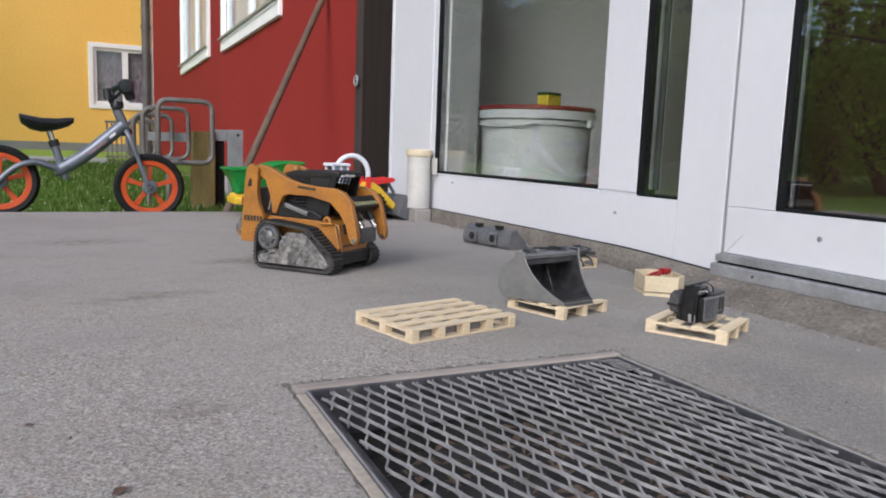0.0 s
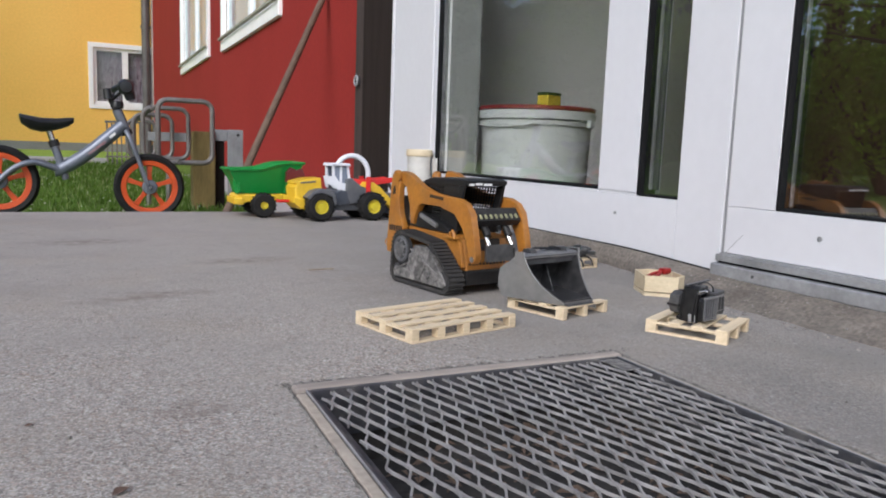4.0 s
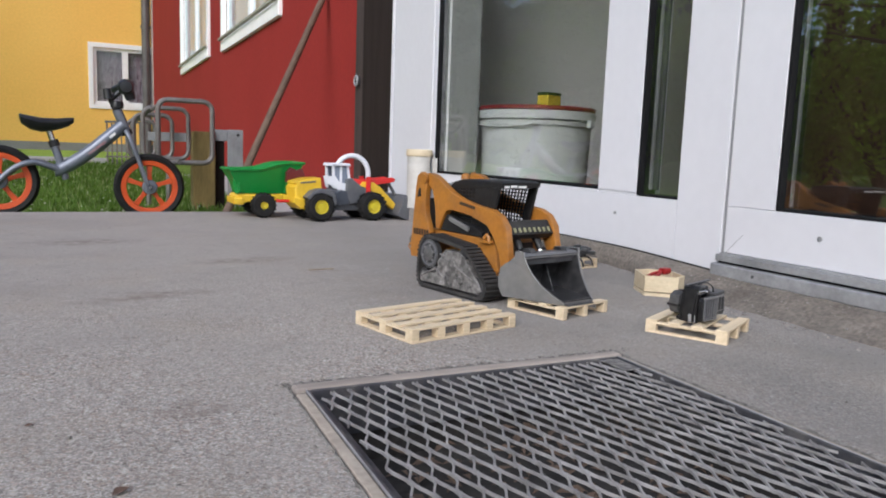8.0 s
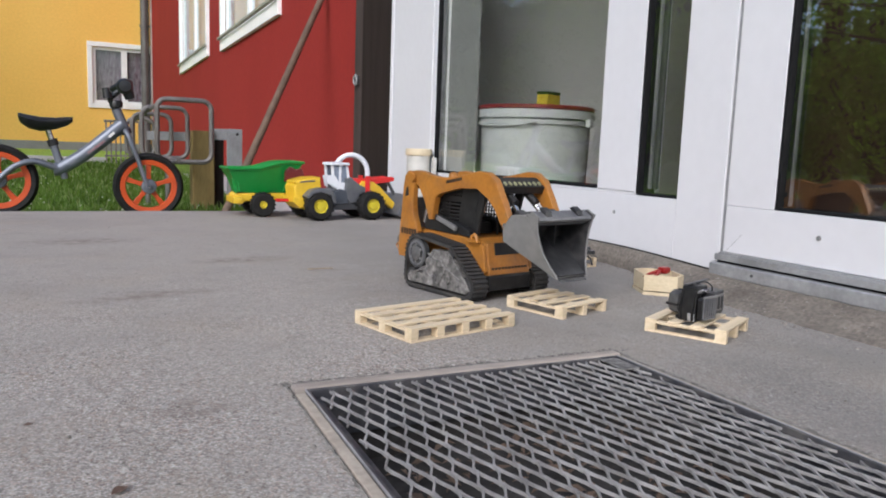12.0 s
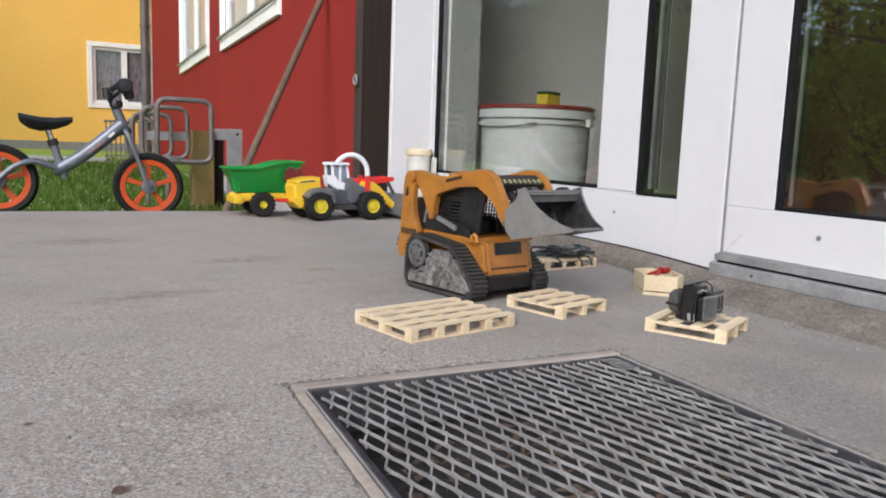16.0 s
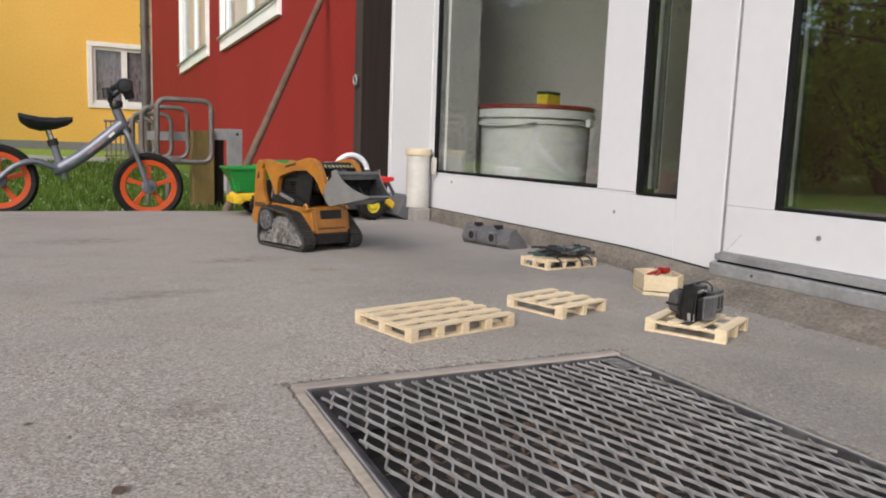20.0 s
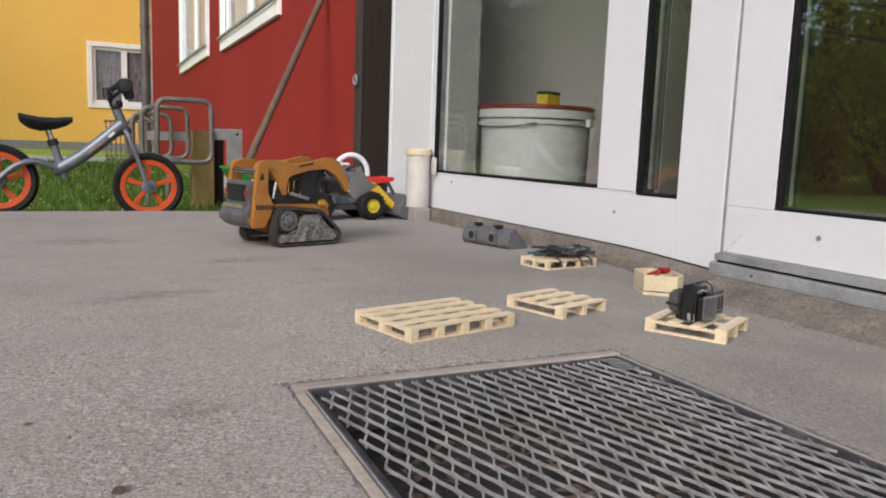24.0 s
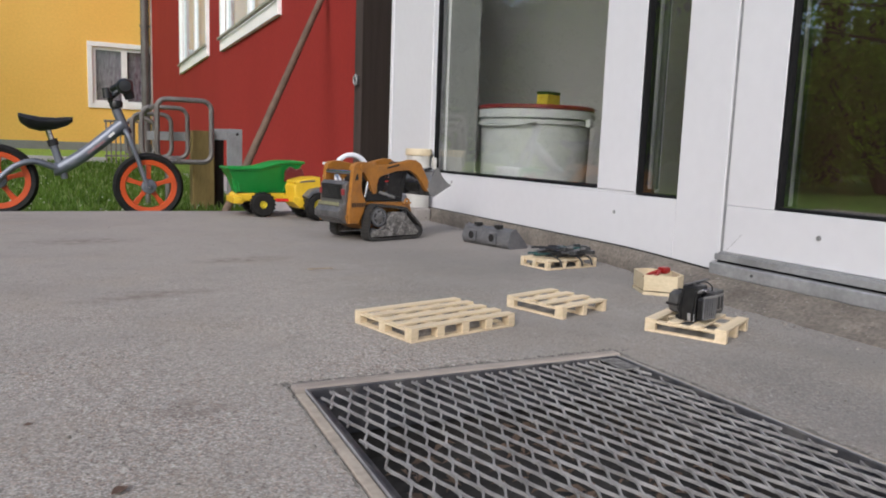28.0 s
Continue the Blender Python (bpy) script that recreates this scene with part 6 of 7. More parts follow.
    bow = smooth_pts([node + Vector((-0.028, 0, -0.008)), node, (node * 2 + head) / 3 + Vector((0.008, 0, -0.010)), (node + head * 2) / 3 + Vector((0.008, 0, -0.010)), head + Vector((0.0, 0, -0.014))], 5)
    tube(bm, bow, [0.022] + [0.0265] * (len(bow) - 1), 14)
    part("main_tube", bm, BIKE_SILVER, b)
    part("decal", prism(B(), [(-0.230, 0.121), (-0.234, 0.130), (-0.172, 0.184), (-0.166, 0.176)], -0.0285, -0.0265, 0.0), DECAL_RED, b, "faded reddish decal")
    part("decal", prism(B(), [(-0.152, 0.191), (-0.158, 0.199), (-0.138, 0.219), (-0.132, 0.211)], -0.0280, -0.0258, 0.0), WHITE_MARK, b)
    for s in (-1, 1):
        bm = B()
        tube(bm, smooth_pts([node + Vector((0, 0.012 * s, -0.010)), (-0.375, 0.026 * s, 0.070), (-0.430, 0.036 * s, 0.082), (-0.49, 0.038 * s, 0.058), (-0.545, 0.038 * s, 0.004)], 5), 0.012, 10)
        part("rear_stay", bm, BIKE_SILVER, b)
    part("seat_tube", rod(B(), node + Vector((0.0, 0, 0.0)), (-0.360, 0, 0.165), 0.015, seg=14), BIKE_SILVER, b)
    part("seat_clamp", rod(B(), (-0.353, 0, 0.148), (-0.362, 0, 0.172), 0.020, seg=14), SADDLE, b)
    part("seat_post", rod(B(), (-0.360, 0, 0.165), (-0.382, 0, 0.232), 0.011, seg=12), CHROME, b)
    part("end_cap", rod(B(), (-0.323, 0, 0.058), (-0.315, 0, 0.018), 0.016, 0.012, seg=12), BIKE_SILVER, b)
    bm = B()
    secs = [(-0.478, 0.004, 0.262, 0.010), (-0.470, 0.040, 0.256, 0.024), (-0.440, 0.058, 0.246, 0.034), (-0.400, 0.050, 0.240, 0.036), (-0.350, 0.032, 0.244, 0.030), (-0.305, 0.022, 0.254, 0.022), (-0.286, 0.012, 0.260, 0.012)]
    rings = []
    for x, w, z, h in secs:
        rings.append([bm.verts.new((x, w * math.cos(a), z + h * math.sin(a) * (0.5 if math.sin(a) > 0 else 1.1))) for a in [2 * math.pi * k / 14 for k in range(14)]])
    bm.faces.new(rings[0]), bm.faces.new(rings[-1][::-1])
    for p, q in zip(rings, rings[1:]):
        for k in range(14):
            bm.faces.new((p[k], p[(k + 1) % 14], q[(k + 1) % 14], q[k]))
    bmesh.ops.recalc_face_normals(bm, faces=bm.faces[:])
    part("saddle", bm, SADDLE, b, "black vinyl saddle")


bike()


def rack_and_posts():
    r = empty("bicycle_rack", pose(0, 0, 0), "dull steel bicycle rack with rounded loops", "bicycle rack")

    def loop(x0, x1, z0, z1, y, rad, tr):
        pts = []
        for cx, cz, a0 in ((x1 - rad, z1 - rad, 0), (x0 + rad, z1 - rad, 90), (x0 + rad, z0 + rad, 180), (x1 - rad, z0 + rad, 270)):
            for k in range(6):
                a = radians(a0 + 18 * k)
                pts.append((cx + rad * math.cos(a), y, cz + rad * math.sin(a)))
        return tube(B(), pts, tr, 9, close=True)

    part("loop", loop(0.306, 0.556, 0.150, 0.447, 3.80, 0.045, 0.0125), RACK_STEEL, r)
    part("loop", loop(0.246, 0.458, 0.165, 0.411, 3.92, 0.045, 0.011), RACK_STEEL, r)
    part("loop", loop(0.210, 0.394, 0.165, 0.380, 4.05, 0.045, 0.011), RACK_STEEL, r)
    part("loop", loop(0.188, 0.325, 0.165, 0.358, 4.20, 0.045, 0.010), RACK_STEEL, r)
    part("rail", tube(B(), [(0.400, 3.78, 0.152), (0.36, 4.0, 0.160), (0.33, 4.3, 0.165)], 0.012, 9), RACK_STEEL, r)
    part("rail", tube(B(), [(0.322, 3.80, 0.428), (0.265, 4.0, 0.385), (0.228, 4.2, 0.348)], 0.010, 9), RACK_STEEL, r)
    part("leg", rod(B(), (0.285, 4.15, 0.165), (0.285, 4.15, -0.11), 0.013), RACK_STEEL, r)
    part("leg", rod(B(), (0.365, 3.95, 0.160), (0.365, 3.95, -0.11), 0.013), RACK_STEEL, r)
    p = empty("wooden_post", pose(0, 0, 0), "olive-brown weathered square wooden post", "post")
    part("post", box(B(), 0.485, 0.596, 3.97, 4.08, -0.14, 0.306, bev=0.006), POST_WOOD, p)
    g = empty("steel_bracket", pose(0, 0, 0), "galvanised steel angle bracket frame", "bracket")
    part("upright", box(B(), 0.662, 0.742, 4.00, 4.008, -0.12, 0.322, bev=0.002), GALV, g)
    part("flange", box(B(), 0.734, 0.742, 4.0085, 4.06, -0.12, 0.322, bev=0.002), GALV, g)
    part("rail", box(B(), 0.280, 0.6615, 4.085, 4.095, 0.250, 0.296, bev=0.002), GALV, g)
    part("cross_rail", box(B(), 0.597, 0.6615, 4.00, 4.008, 0.262, 0.320, bev=0.002), GALV, g)
    part("bolt", rod(B(), (0.715, 3.992, 0.295), (0.715, 4.0, 0.295), 0.008, seg=8), BLACK_PLASTIC, g, "dark bolt head")
    d = empty("dark_board", pose(0, 0, 0), "dark weathered board beside the wooden post", "board")
    part("board", box(B(), 0.5975, 0.650, 4.02, 4.06, -0.12, 0.2615, bev=0.004), DARK_POST, d)
    f = empty("railing", pose(0, 0, 0), "grey metal railing at the far side of the lawn", "railing")
    for i in range(9):
        x = 0.20 + i * 0.048
        part("baluster", rod(B(), (x, 9.0, -0.06), (x, 9.0, 0.435), 0.008, seg=8), RACK_STEEL, f)
    part("handrail", rod(B(), (0.18, 9.0, 0.440), (0.75, 9.0, 0.445), 0.012, seg=8), RACK_STEEL, f)
    part("bottom_rail", rod(B(), (0.18, 9.0, 0.06), (0.75, 9.0, 0.062), 0.010, seg=8), RACK_STEEL, f)


rack_and_posts()


def litter_on_slab():
    """A dry stem and two curled leaves on the concrete."""
    t = empty("twig", pose(0.425, 1.449, 0, 0, 0, 5), "pale dry twig lying on the concrete", "twig")
    bm = B()
    tube(bm, smooth_pts([(-0.026, 0.002, 0.0016), (-0.010, -0.002, 0.0022), (0.010, 0.001, 0.0018), (0.028, -0.002, 0.0015)], 4), 0.0013, 6)
    part("stalk", bm, STRAW, t)
    for x, y, s, a in LEAF_SPOTS:
        f = empty("dry_leaf", pose(x, y, 0.0002, 0, 0, a), "small curled brown leaf on the concrete", "leaf", "dry leaves on the terrace")
        bm = B()
        rows = []
        for i in range(7):
            u = i / 6
            w = s * 0.42 * math.sin(math.pi * min(0.97, max(0.04, u)))
            z = 0.001 + s * 0.25 * (u - 0.5) ** 2
            rows.append([bm.verts.new(((u - 0.5) * s * 1.4, -w, z + w * 0.5)), bm.verts.new(((u - 0.5) * s * 1.4, 0, z)), bm.verts.new(((u - 0.5) * s * 1.4, w, z + w * 0.6))])
        for p, q in zip(rows, rows[1:]):
            for k in range(2):
                bm.faces.new((p[k], p[k + 1], q[k + 1], q[k]))
        ex = bmesh.ops.extrude_face_region(bm, geom=bm.faces[:])
        bmesh.ops.translate(bm, verts=[v for v in ex["geom"] if isinstance(v, bmesh.types.BMVert)], vec=(0, 0, 0.0005))
        part("blade", bm, DEAD_LEAF, f)


LEAF_SPOTS = ((0.0153, 0.544, 0.010, 40), (-0.0515, 0.705, 0.005, 10))
litter_on_slab()


# ---- the tracked model loader: x forward, y left, base on z = 0 ----
PIVOT = Vector((-0.100, 0, 0.195))
PIN = Vector((0.138, 0, 0.0622))
WHEELS = ((-0.054, 0.0625, 0.033), (0.036, 0.070, 0.016), (0.081, 0.022, 0.0215), (-0.070, 0.020, 0.0195))


def track_path(n, grow=0.0):
    """n even places round the belt: x, z and the direction of travel along the top."""
    pts = []
    for x, z, r in WHEELS:
        for k in range(72):
            a = 2 * math.pi * k / 72
            pts.append((x + (r + grow) * math.cos(a), z + (r + grow) * math.sin(a)))
    pts = sorted(set(pts))

    def half(ps):
        h = []
        for p in ps:
            while len(h) > 1 and (h[-1][0] - h[-2][0]) * (p[1] - h[-2][1]) - (h[-1][1] - h[-2][1]) * (p[0] - h[-2][0]) <= 0:
                h.pop()
            h.append(p)
        return h[:-1]
    hull = half(pts) + half(pts[::-1])
    hull = hull[::-1]                       # clockwise: forwards along the top
    seg = [math.dist(a, b) for a, b in zip(hull, hull[1:] + hull[:1])]
    total = sum(seg)

    def place(s):
        s %= total
        for (a, b), d in zip(zip(hull, hull[1:] + hull[:1]), seg):
            if s <= d:
                f = s / d if d else 0
                return a[0] + (b[0] - a[0]) * f, a[1] + (b[1] - a[1]) * f, math.atan2(b[1] - a[1], b[0] - a[0])
            s -= d
        return hull[0][0], hull[0][1], 0.0
    return place, total


CLEATS, BELT = [], track_path(8)[1]
SPROCKETS = []


def loader():
    L = empty("tracked_loader", pose(0.66, 1.2, 0), "worn orange radio-controlled tracked skid loader model", "model loader")
    # tracks
    place, total = track_path(8)
    for s in (-1, 1):
        y0, y1 = (-0.090, -0.057) if s < 0 else (0.057, 0.090)
        out = y0 if s < 0 else y1
        n = 90
        bm = B()
        rings = []
        inner, it = track_path(8, -0.005)
        for k in range(n):
            x, z, a = place(total * k / n)
            nx, nz = -math.sin(a) * 0.005, math.cos(a) * 0.005
            rings.append([bm.verts.new(p) for p in ((x, y0, z), (x, y1, z), (x - nx, y1, z - nz), (x - nx, y0, z - nz))])
        for k in range(n):
            a, b = rings[k], rings[(k + 1) % n]
            for i in range(4):
                bm.faces.new((a[i], a[(i + 1) % 4], b[(i + 1) % 4], b[i]))
        bmesh.ops.recalc_face_normals(bm, faces=bm.faces[:])
        belt = part("track_belt", bm, RUBBER, L, "black rubber track")
        cm = mesh("cleat", box(B(), -0.0020, 0.0020, y0, y1, -0.001, 0.0028, bev=0.0005), RUBBER)
        for k in range(62):
            c = share("cleat", cm, belt, pose(0, 0, 0))
            CLEATS.append((c, s, k / 62))
        # frame plate, sprocket and rollers
        e = out - 0.0005 * s
        f = part("track_frame", prism(B(), [(-0.078, 0.009), (-0.081, 0.020), (-0.074, 0.028), (-0.036, 0.029), (-0.026, 0.044), (-0.018, 0.066), (-0.008, 0.075), (0.030, 0.075), (0.042, 0.068), (0.082, 0.028), (0.090, 0.016), (0.082, 0.009)], e - 0.020 * s, e, 0.002), TRACK_PLATE, L, "grey scuffed track frame plate")
        for a, b in (((-0.02, 0.066), (0.070, 0.030)), ((-0.076, 0.020), (-0.03, 0.040)), ((-0.03, 0.036), (0.01, 0.014)), ((0.01, 0.014), (0.03, 0.044)), ((-0.006, 0.070), (-0.02, 0.03))):
            part("rib", rod(B(), (a[0], e + 0.0005 * s, a[1]), (b[0], e + 0.0005 * s, b[1]), 0.0018, seg=6), TRACK_PLATE, f)
        for x, z, r in ((-0.018, 0.050, 0.010), (0.014, 0.052, 0.008), (-0.004, 0.024, 0.008), (0.034, 0.026, 0.009), (0.060, 0.024, 0.007), (-0.055, 0.020, 0.006)):
            part("boss", rod(B(), (x, e - 0.001 * s, z), (x, e + 0.0018 * s, z), r, r * 0.8, seg=14), TRACK_PLATE, f)
        x, z, r = WHEELS[0]
        sp = part("sprocket", lathe(B(), [(0.0, 0), (0.022, 0), (0.0255, 0.002), (0.0265, 0.012), (0.0, 0.012)] if s > 0 else [(0.0, -0.012), (0.0265, -0.012), (0.0255, -0.002), (0.022, 0), (0.0, 0)], 28, axis="y"), TOOL_DARK, L, "dark grey round drive sprocket", at=pose(x, e - (0.012 if s > 0 else -0.012), z))
        part("hub", lathe(B(), [(0.012, 0), (0.014, 0.0022 * s), (0.010, 0.0045 * s), (0.0, 0.005 * s)] if s > 0 else [(0.0, -0.005), (0.010, -0.0045), (0.014, -0.0022), (0.012, 0)], 20, axis="y", centre=(0, 0.012 * s, 0)), REAR_GREY, sp)
        ring = [(0.0185, 0), (0.0190, 0.0016), (0.0222, 0.0016), (0.0228, 0)]
        part("ring", lathe(B(), [(r2, (0.012 + h) * s) for r2, h in (ring if s > 0 else ring[::-1])], 28, axis="y"), GRIP_GREY, sp, "worn grey sprocket ring")
        for k in range(6):
            a = k * math.pi / 3
            part("bolt", rod(B(), (0.0155 * math.cos(a), 0.011 * s, 0.0155 * math.sin(a)), (0.0155 * math.cos(a), 0.0145 * s, 0.0155 * math.sin(a)), 0.0022, seg=6), TOOL_GREY, sp)
        SPROCKETS.append((sp, s, sp.matrix_basis.copy()))
        for x, z, r in WHEELS[1:]:
            part("idler", rod(B(), (x, e - 0.012 * s, z), (x, e - 0.003 * s, z), r - 0.0055, seg=22), TOOL_INSIDE, L)
    # hull
    part("hull", prism(B(), [(-0.132, 0.050), (-0.132, 0.100), (0.060, 0.100), (0.0855, 0.0935), (0.0955, 0.0425), (0.0950, 0.034), (-0.06, 0.024), (-0.10, 0.042)], -0.0485, 0.0485, 0.003), ORANGE, L)
    part("front_bumper", prism(B(), [(0.078, 0.013), (0.078, 0.0405), (0.0975, 0.0405), (0.0985, 0.036), (0.0965, 0.014)], -0.0490, 0.0490, 0.002), BLACK_PLASTIC, L, "black front bumper")
    part("front_step", prism(B(), [(0.0840, 0.0935), (0.0868, 0.0940), (0.0908, 0.0735), (0.0880, 0.0730)], -0.032, 0.032, 0.0008), BLACK_PLASTIC, L, "black front step plate")
    for i in range(11):
        part("lettering", box(B(), 0.0930, 0.0950, -0.042 + i * 0.0078, -0.0372 + i * 0.0078, 0.0490, 0.0528), DARK_PRINT, L)
    for s in (-1, 1):
        y0, y1 = (-0.0560, -0.0488) if s < 0 else (0.0488, 0.0560)
        part("fender", prism(B(), [(-0.078, 0.0945), (-0.076, 0.103), (0.040, 0.1005), (0.074, 0.0955), (0.0845, 0.0905), (0.0940, 0.0470), (0.0900, 0.0440), (0.066, 0.0660), (0.036, 0.0850)], y0, y1, 0.0018), ORANGE, L)
        t0, t1 = (-0.0690, -0.0560) if s < 0 else (0.0560, 0.0690)
        tw = part("tower", prism(B(), [(-0.138, 0.046), (-0.108, 0.046), (-0.094, 0.068), (-0.082, 0.098), (-0.096, 0.128), (-0.099, 0.150), (-0.098, 0.172), (-0.096, 0.186), (-0.102, 0.200), (-0.115, 0.2075), (-0.125, 0.199), (-0.129, 0.178), (-0.135, 0.120), (-0.141, 0.056)], t0, t1, 0.002), ORANGE, L, "orange rear side tower")
        e = (t0 if s < 0 else t1) + 0.0004 * s
        for i in range(6):
            part("lettering", box(B(), -0.131 + i * 0.0080, -0.1250 + i * 0.0080, min(e, e - 0.001 * s), max(e, e - 0.001 * s), 0.0895, 0.1010), DARK_PRINT, tw)
        part("pivot_boss", rod(B(), (PIVOT.x, e - 0.001 * s, PIVOT.z), (PIVOT.x, e + 0.003 * s, PIVOT.z), 0.008, seg=16), ORANGE, tw)
        part("slot", prism(B(), [(-0.122, 0.160), (-0.118, 0.176), (-0.113, 0.178), (-0.110, 0.162)], min(e, e + 0.0004 * s), max(e, e + 0.0004 * s)), BLACK_PLASTIC, tw)
        # lift ram, side box, grab hook
        part("ram", rod(B(), (-0.078, 0.054 * s, 0.115), (-0.066, 0.054 * s, 0.165), 0.0045), CHROME, L, "bright lift ram")
        part("side_box", prism(B(), [(-0.076, 0.1035), (-0.070, 0.126), (-0.050, 0.134), (-0.020, 0.128), (0.030, 0.119), (0.050, 0.110), (0.052, 0.1010), (0.040, 0.1015)], 0.052 * s - 0.006, 0.052 * s + 0.007, 0.002), BLACK_PLASTIC, L, "black engine side box")
        part("side_strut", box(B(), -0.028, 0.028, -0.003, 0.003, -0.0042, 0.0042, m=pose(-0.006, 0.0615 * s, 0.120, 0, 16, 0), bev=0.0015), TOOL_GREY, L, "grey diagonal strut")
        bm = B()
        tube(bm, [(0.060, 0.0605 * s, 0.0965), (0.062, 0.0605 * s, 0.1045), (0.0675, 0.0605 * s, 0.1080), (0.073, 0.0605 * s, 0.1045), (0.075, 0.0605 * s, 0.0945)], 0.0032, 8)
        hk = part("tie_hook", bm, ORANGE, L)
        part("base", box(B(), 0.053, 0.081, 0.0605 * s - 0.006, 0.0605 * s + 0.006, 0.0940, 0.0985, bev=0.002), ORANGE, hk)
    # rear end
    rear = part("rear_door", prism(B(), [(-0.1610, 0.050), (-0.1650, 0.090), (-0.1550, 0.094), (-0.1540, 0.146), (-0.1460, 0.154), (-0.1300, 0.154), (-0.1300, 0.045), (-0.1430, 0.040)], -0.0562, 0.0562, 0.005), REAR_GREY, L, "grey rear door with bumper")
    rear.matrix_basis = pose(0.009, 0, 0.003)
    part("grille", box(B(), -0.1575, -0.1542, -0.044, 0.044, 0.106, 0.146, bev=0.001), BLACK_PLASTIC, rear)
    for i in range(7):
        part("louvre", box(B(), -0.1595, -0.1572, -0.034, 0.034, 0.110 + i * 0.005, 0.1122 + i * 0.005), TOOL_INSIDE, rear)
    for y in (-0.050, 0.050):
        part("rear_light", box(B(), -0.1576, -0.1535, y - 0.006, y + 0.006, 0.118, 0.134, bev=0.001), PAIL_LID, rear, "dark red rear light")
    part("bumper", prism(B(), [(-0.1590, 0.050), (-0.1730, 0.058), (-0.1750, 0.074), (-0.1650, 0.086), (-0.1530, 0.052)], -0.0555, 0.0555, 0.004), REAR_GREY, rear)
    for i in range(8):
        part("warning_stripe", box(B(), -0.1666, -0.1648, -0.046 + i * 0.0122, -0.039 + i * 0.0122, 0.0895, 0.0985, m=None), YELLOW_BAR, rear)
    part("tow_ring", lathe(B(), [(0.0045, 0), (0.006, -0.0015), (0.0075, 0), (0.006, 0.0015), (0.0045, 0)], 14, axis="y", centre=(-0.143, -0.066, 0.064)), ORANGE, L)
    part("cross_tube", rod(B(), (-0.122, -0.057, 0.180), (-0.122, 0.057, 0.180), 0.006), CHROME, L, "bright cross tube")
    # cab: posts, roof, mesh sides
    roof = part("cab_roof", prism(B(), [(-0.070, 0.158), (-0.060, 0.180), (-0.044, 0.193), (-0.018, 0.199), (0.074, 0.200), (0.086, 0.197), (0.084, 0.189), (0.060, 0.186), (-0.030, 0.184), (-0.050, 0.168), (-0.058, 0.153)], -0.047, 0.047, 0.003), BLACK_PLASTIC, L, "black cab roof")
    for i, (a, b) in enumerate(((-0.040, 0.1865), (-0.026, 0.1875), (-0.008, 0.1865))):
        part("lettering", box(B(), 0.0835, 0.0862, a, a + 0.010 + 0.004 * i, b + 0.002, b + 0.006), WHITE_MARK, roof)
    part("roof_beacon", lathe(B(), [(0.0, 0.198), (0.009, 0.198), (0.008, 0.206), (0.004, 0.209), (0.0, 0.209)], 14, centre=(-0.030, -0.030, 0)), ORANGE, roof, "small orange roof lamp")
    for s in (-1, 1):
        y = 0.0445 * s
        part("cab_post", prism(B(), [(0.046, 0.100), (0.052, 0.140), (0.066, 0.188), (0.080, 0.192), (0.066, 0.140), (0.058, 0.101)], y - 0.003, y + 0.003, 0.001), BLACK_PLASTIC, L)
        part("cab_post", prism(B(), [(-0.060, 0.102), (-0.068, 0.158), (-0.052, 0.180), (-0.046, 0.102)], y - 0.003, y + 0.003, 0.001), BLACK_PLASTIC, L)
        # perforated side screen
        bm = B()
        cells = 27 if s < 0 else 41
        gz = [0.102 + 0.0840 * k / cells for k in range(cells + 1)]
        gv = {}

        def node(i, j):
            if (i, j) not in gv:
                z = gz[j]
                gv[i, j] = bm.verts.new((-0.052 + (0.102 + max(0, z - 0.14) * 0.3) * i / cells, y - 0.001, z))
            return gv[i, j]
        for i in range(cells):
            for j in range(cells):
                # square holes all over one side; on the other only along the top, with louvre slots below
                if s > 0 and i % 3 != 0 and j % 3 != 0 and 0 < i < cells - 1 and j > 8:
                    continue
                if s < 0 and j > 19 and i % 2 and j % 2 and 2 < i < 17:
                    continue
                if s < 0 and 4 < j < 18 and 1 < i < 17 and j % 2 and i % 8 != 0:
                    continue
                bm.faces.new((node(i, j), node(i + 1, j), node(i + 1, j + 1), node(i, j + 1)))
        ex = bmesh.ops.extrude_face_region(bm, geom=bm.faces[:])
        bmesh.ops.translate(bm, verts=[v for v in ex["geom"] if isinstance(v, bmesh.types.BMVert)], vec=(0, 0.002, 0))
        bmesh.ops.recalc_face_normals(bm, faces=bm.faces[:])
        part("side_screen", bm, BLACK_PLASTIC, L, "black perforated cab screen")
    bm = B()
    for k in range(10):
        yy = -0.042 + k * 0.0093
        box(bm, -0.0645, -0.0625, yy - 0.0015, yy + 0.0015, 0.102, 0.165)
    for k in range(7):
        box(bm, -0.0647, -0.0623, -0.045, 0.045, 0.106 + k * 0.0078, 0.1166 + k * 0.0078)
    part("rear_screen", bm, BLACK_PLASTIC, L)
    part("seat", prism(B(), [(-0.052, 0.1005), (-0.054, 0.165), (-0.040, 0.168), (-0.030, 0.124), (0.006, 0.120), (0.010, 0.1005)], -0.036, 0.036, 0.004), BLACK_PLASTIC, L)
    for s in (-1, 1):
        part("lever", rod(B(), (0.032, 0.026 * s, 0.100), (0.028, 0.026 * s, 0.142), 0.0018, seg=8), BLACK_PLASTIC, L)
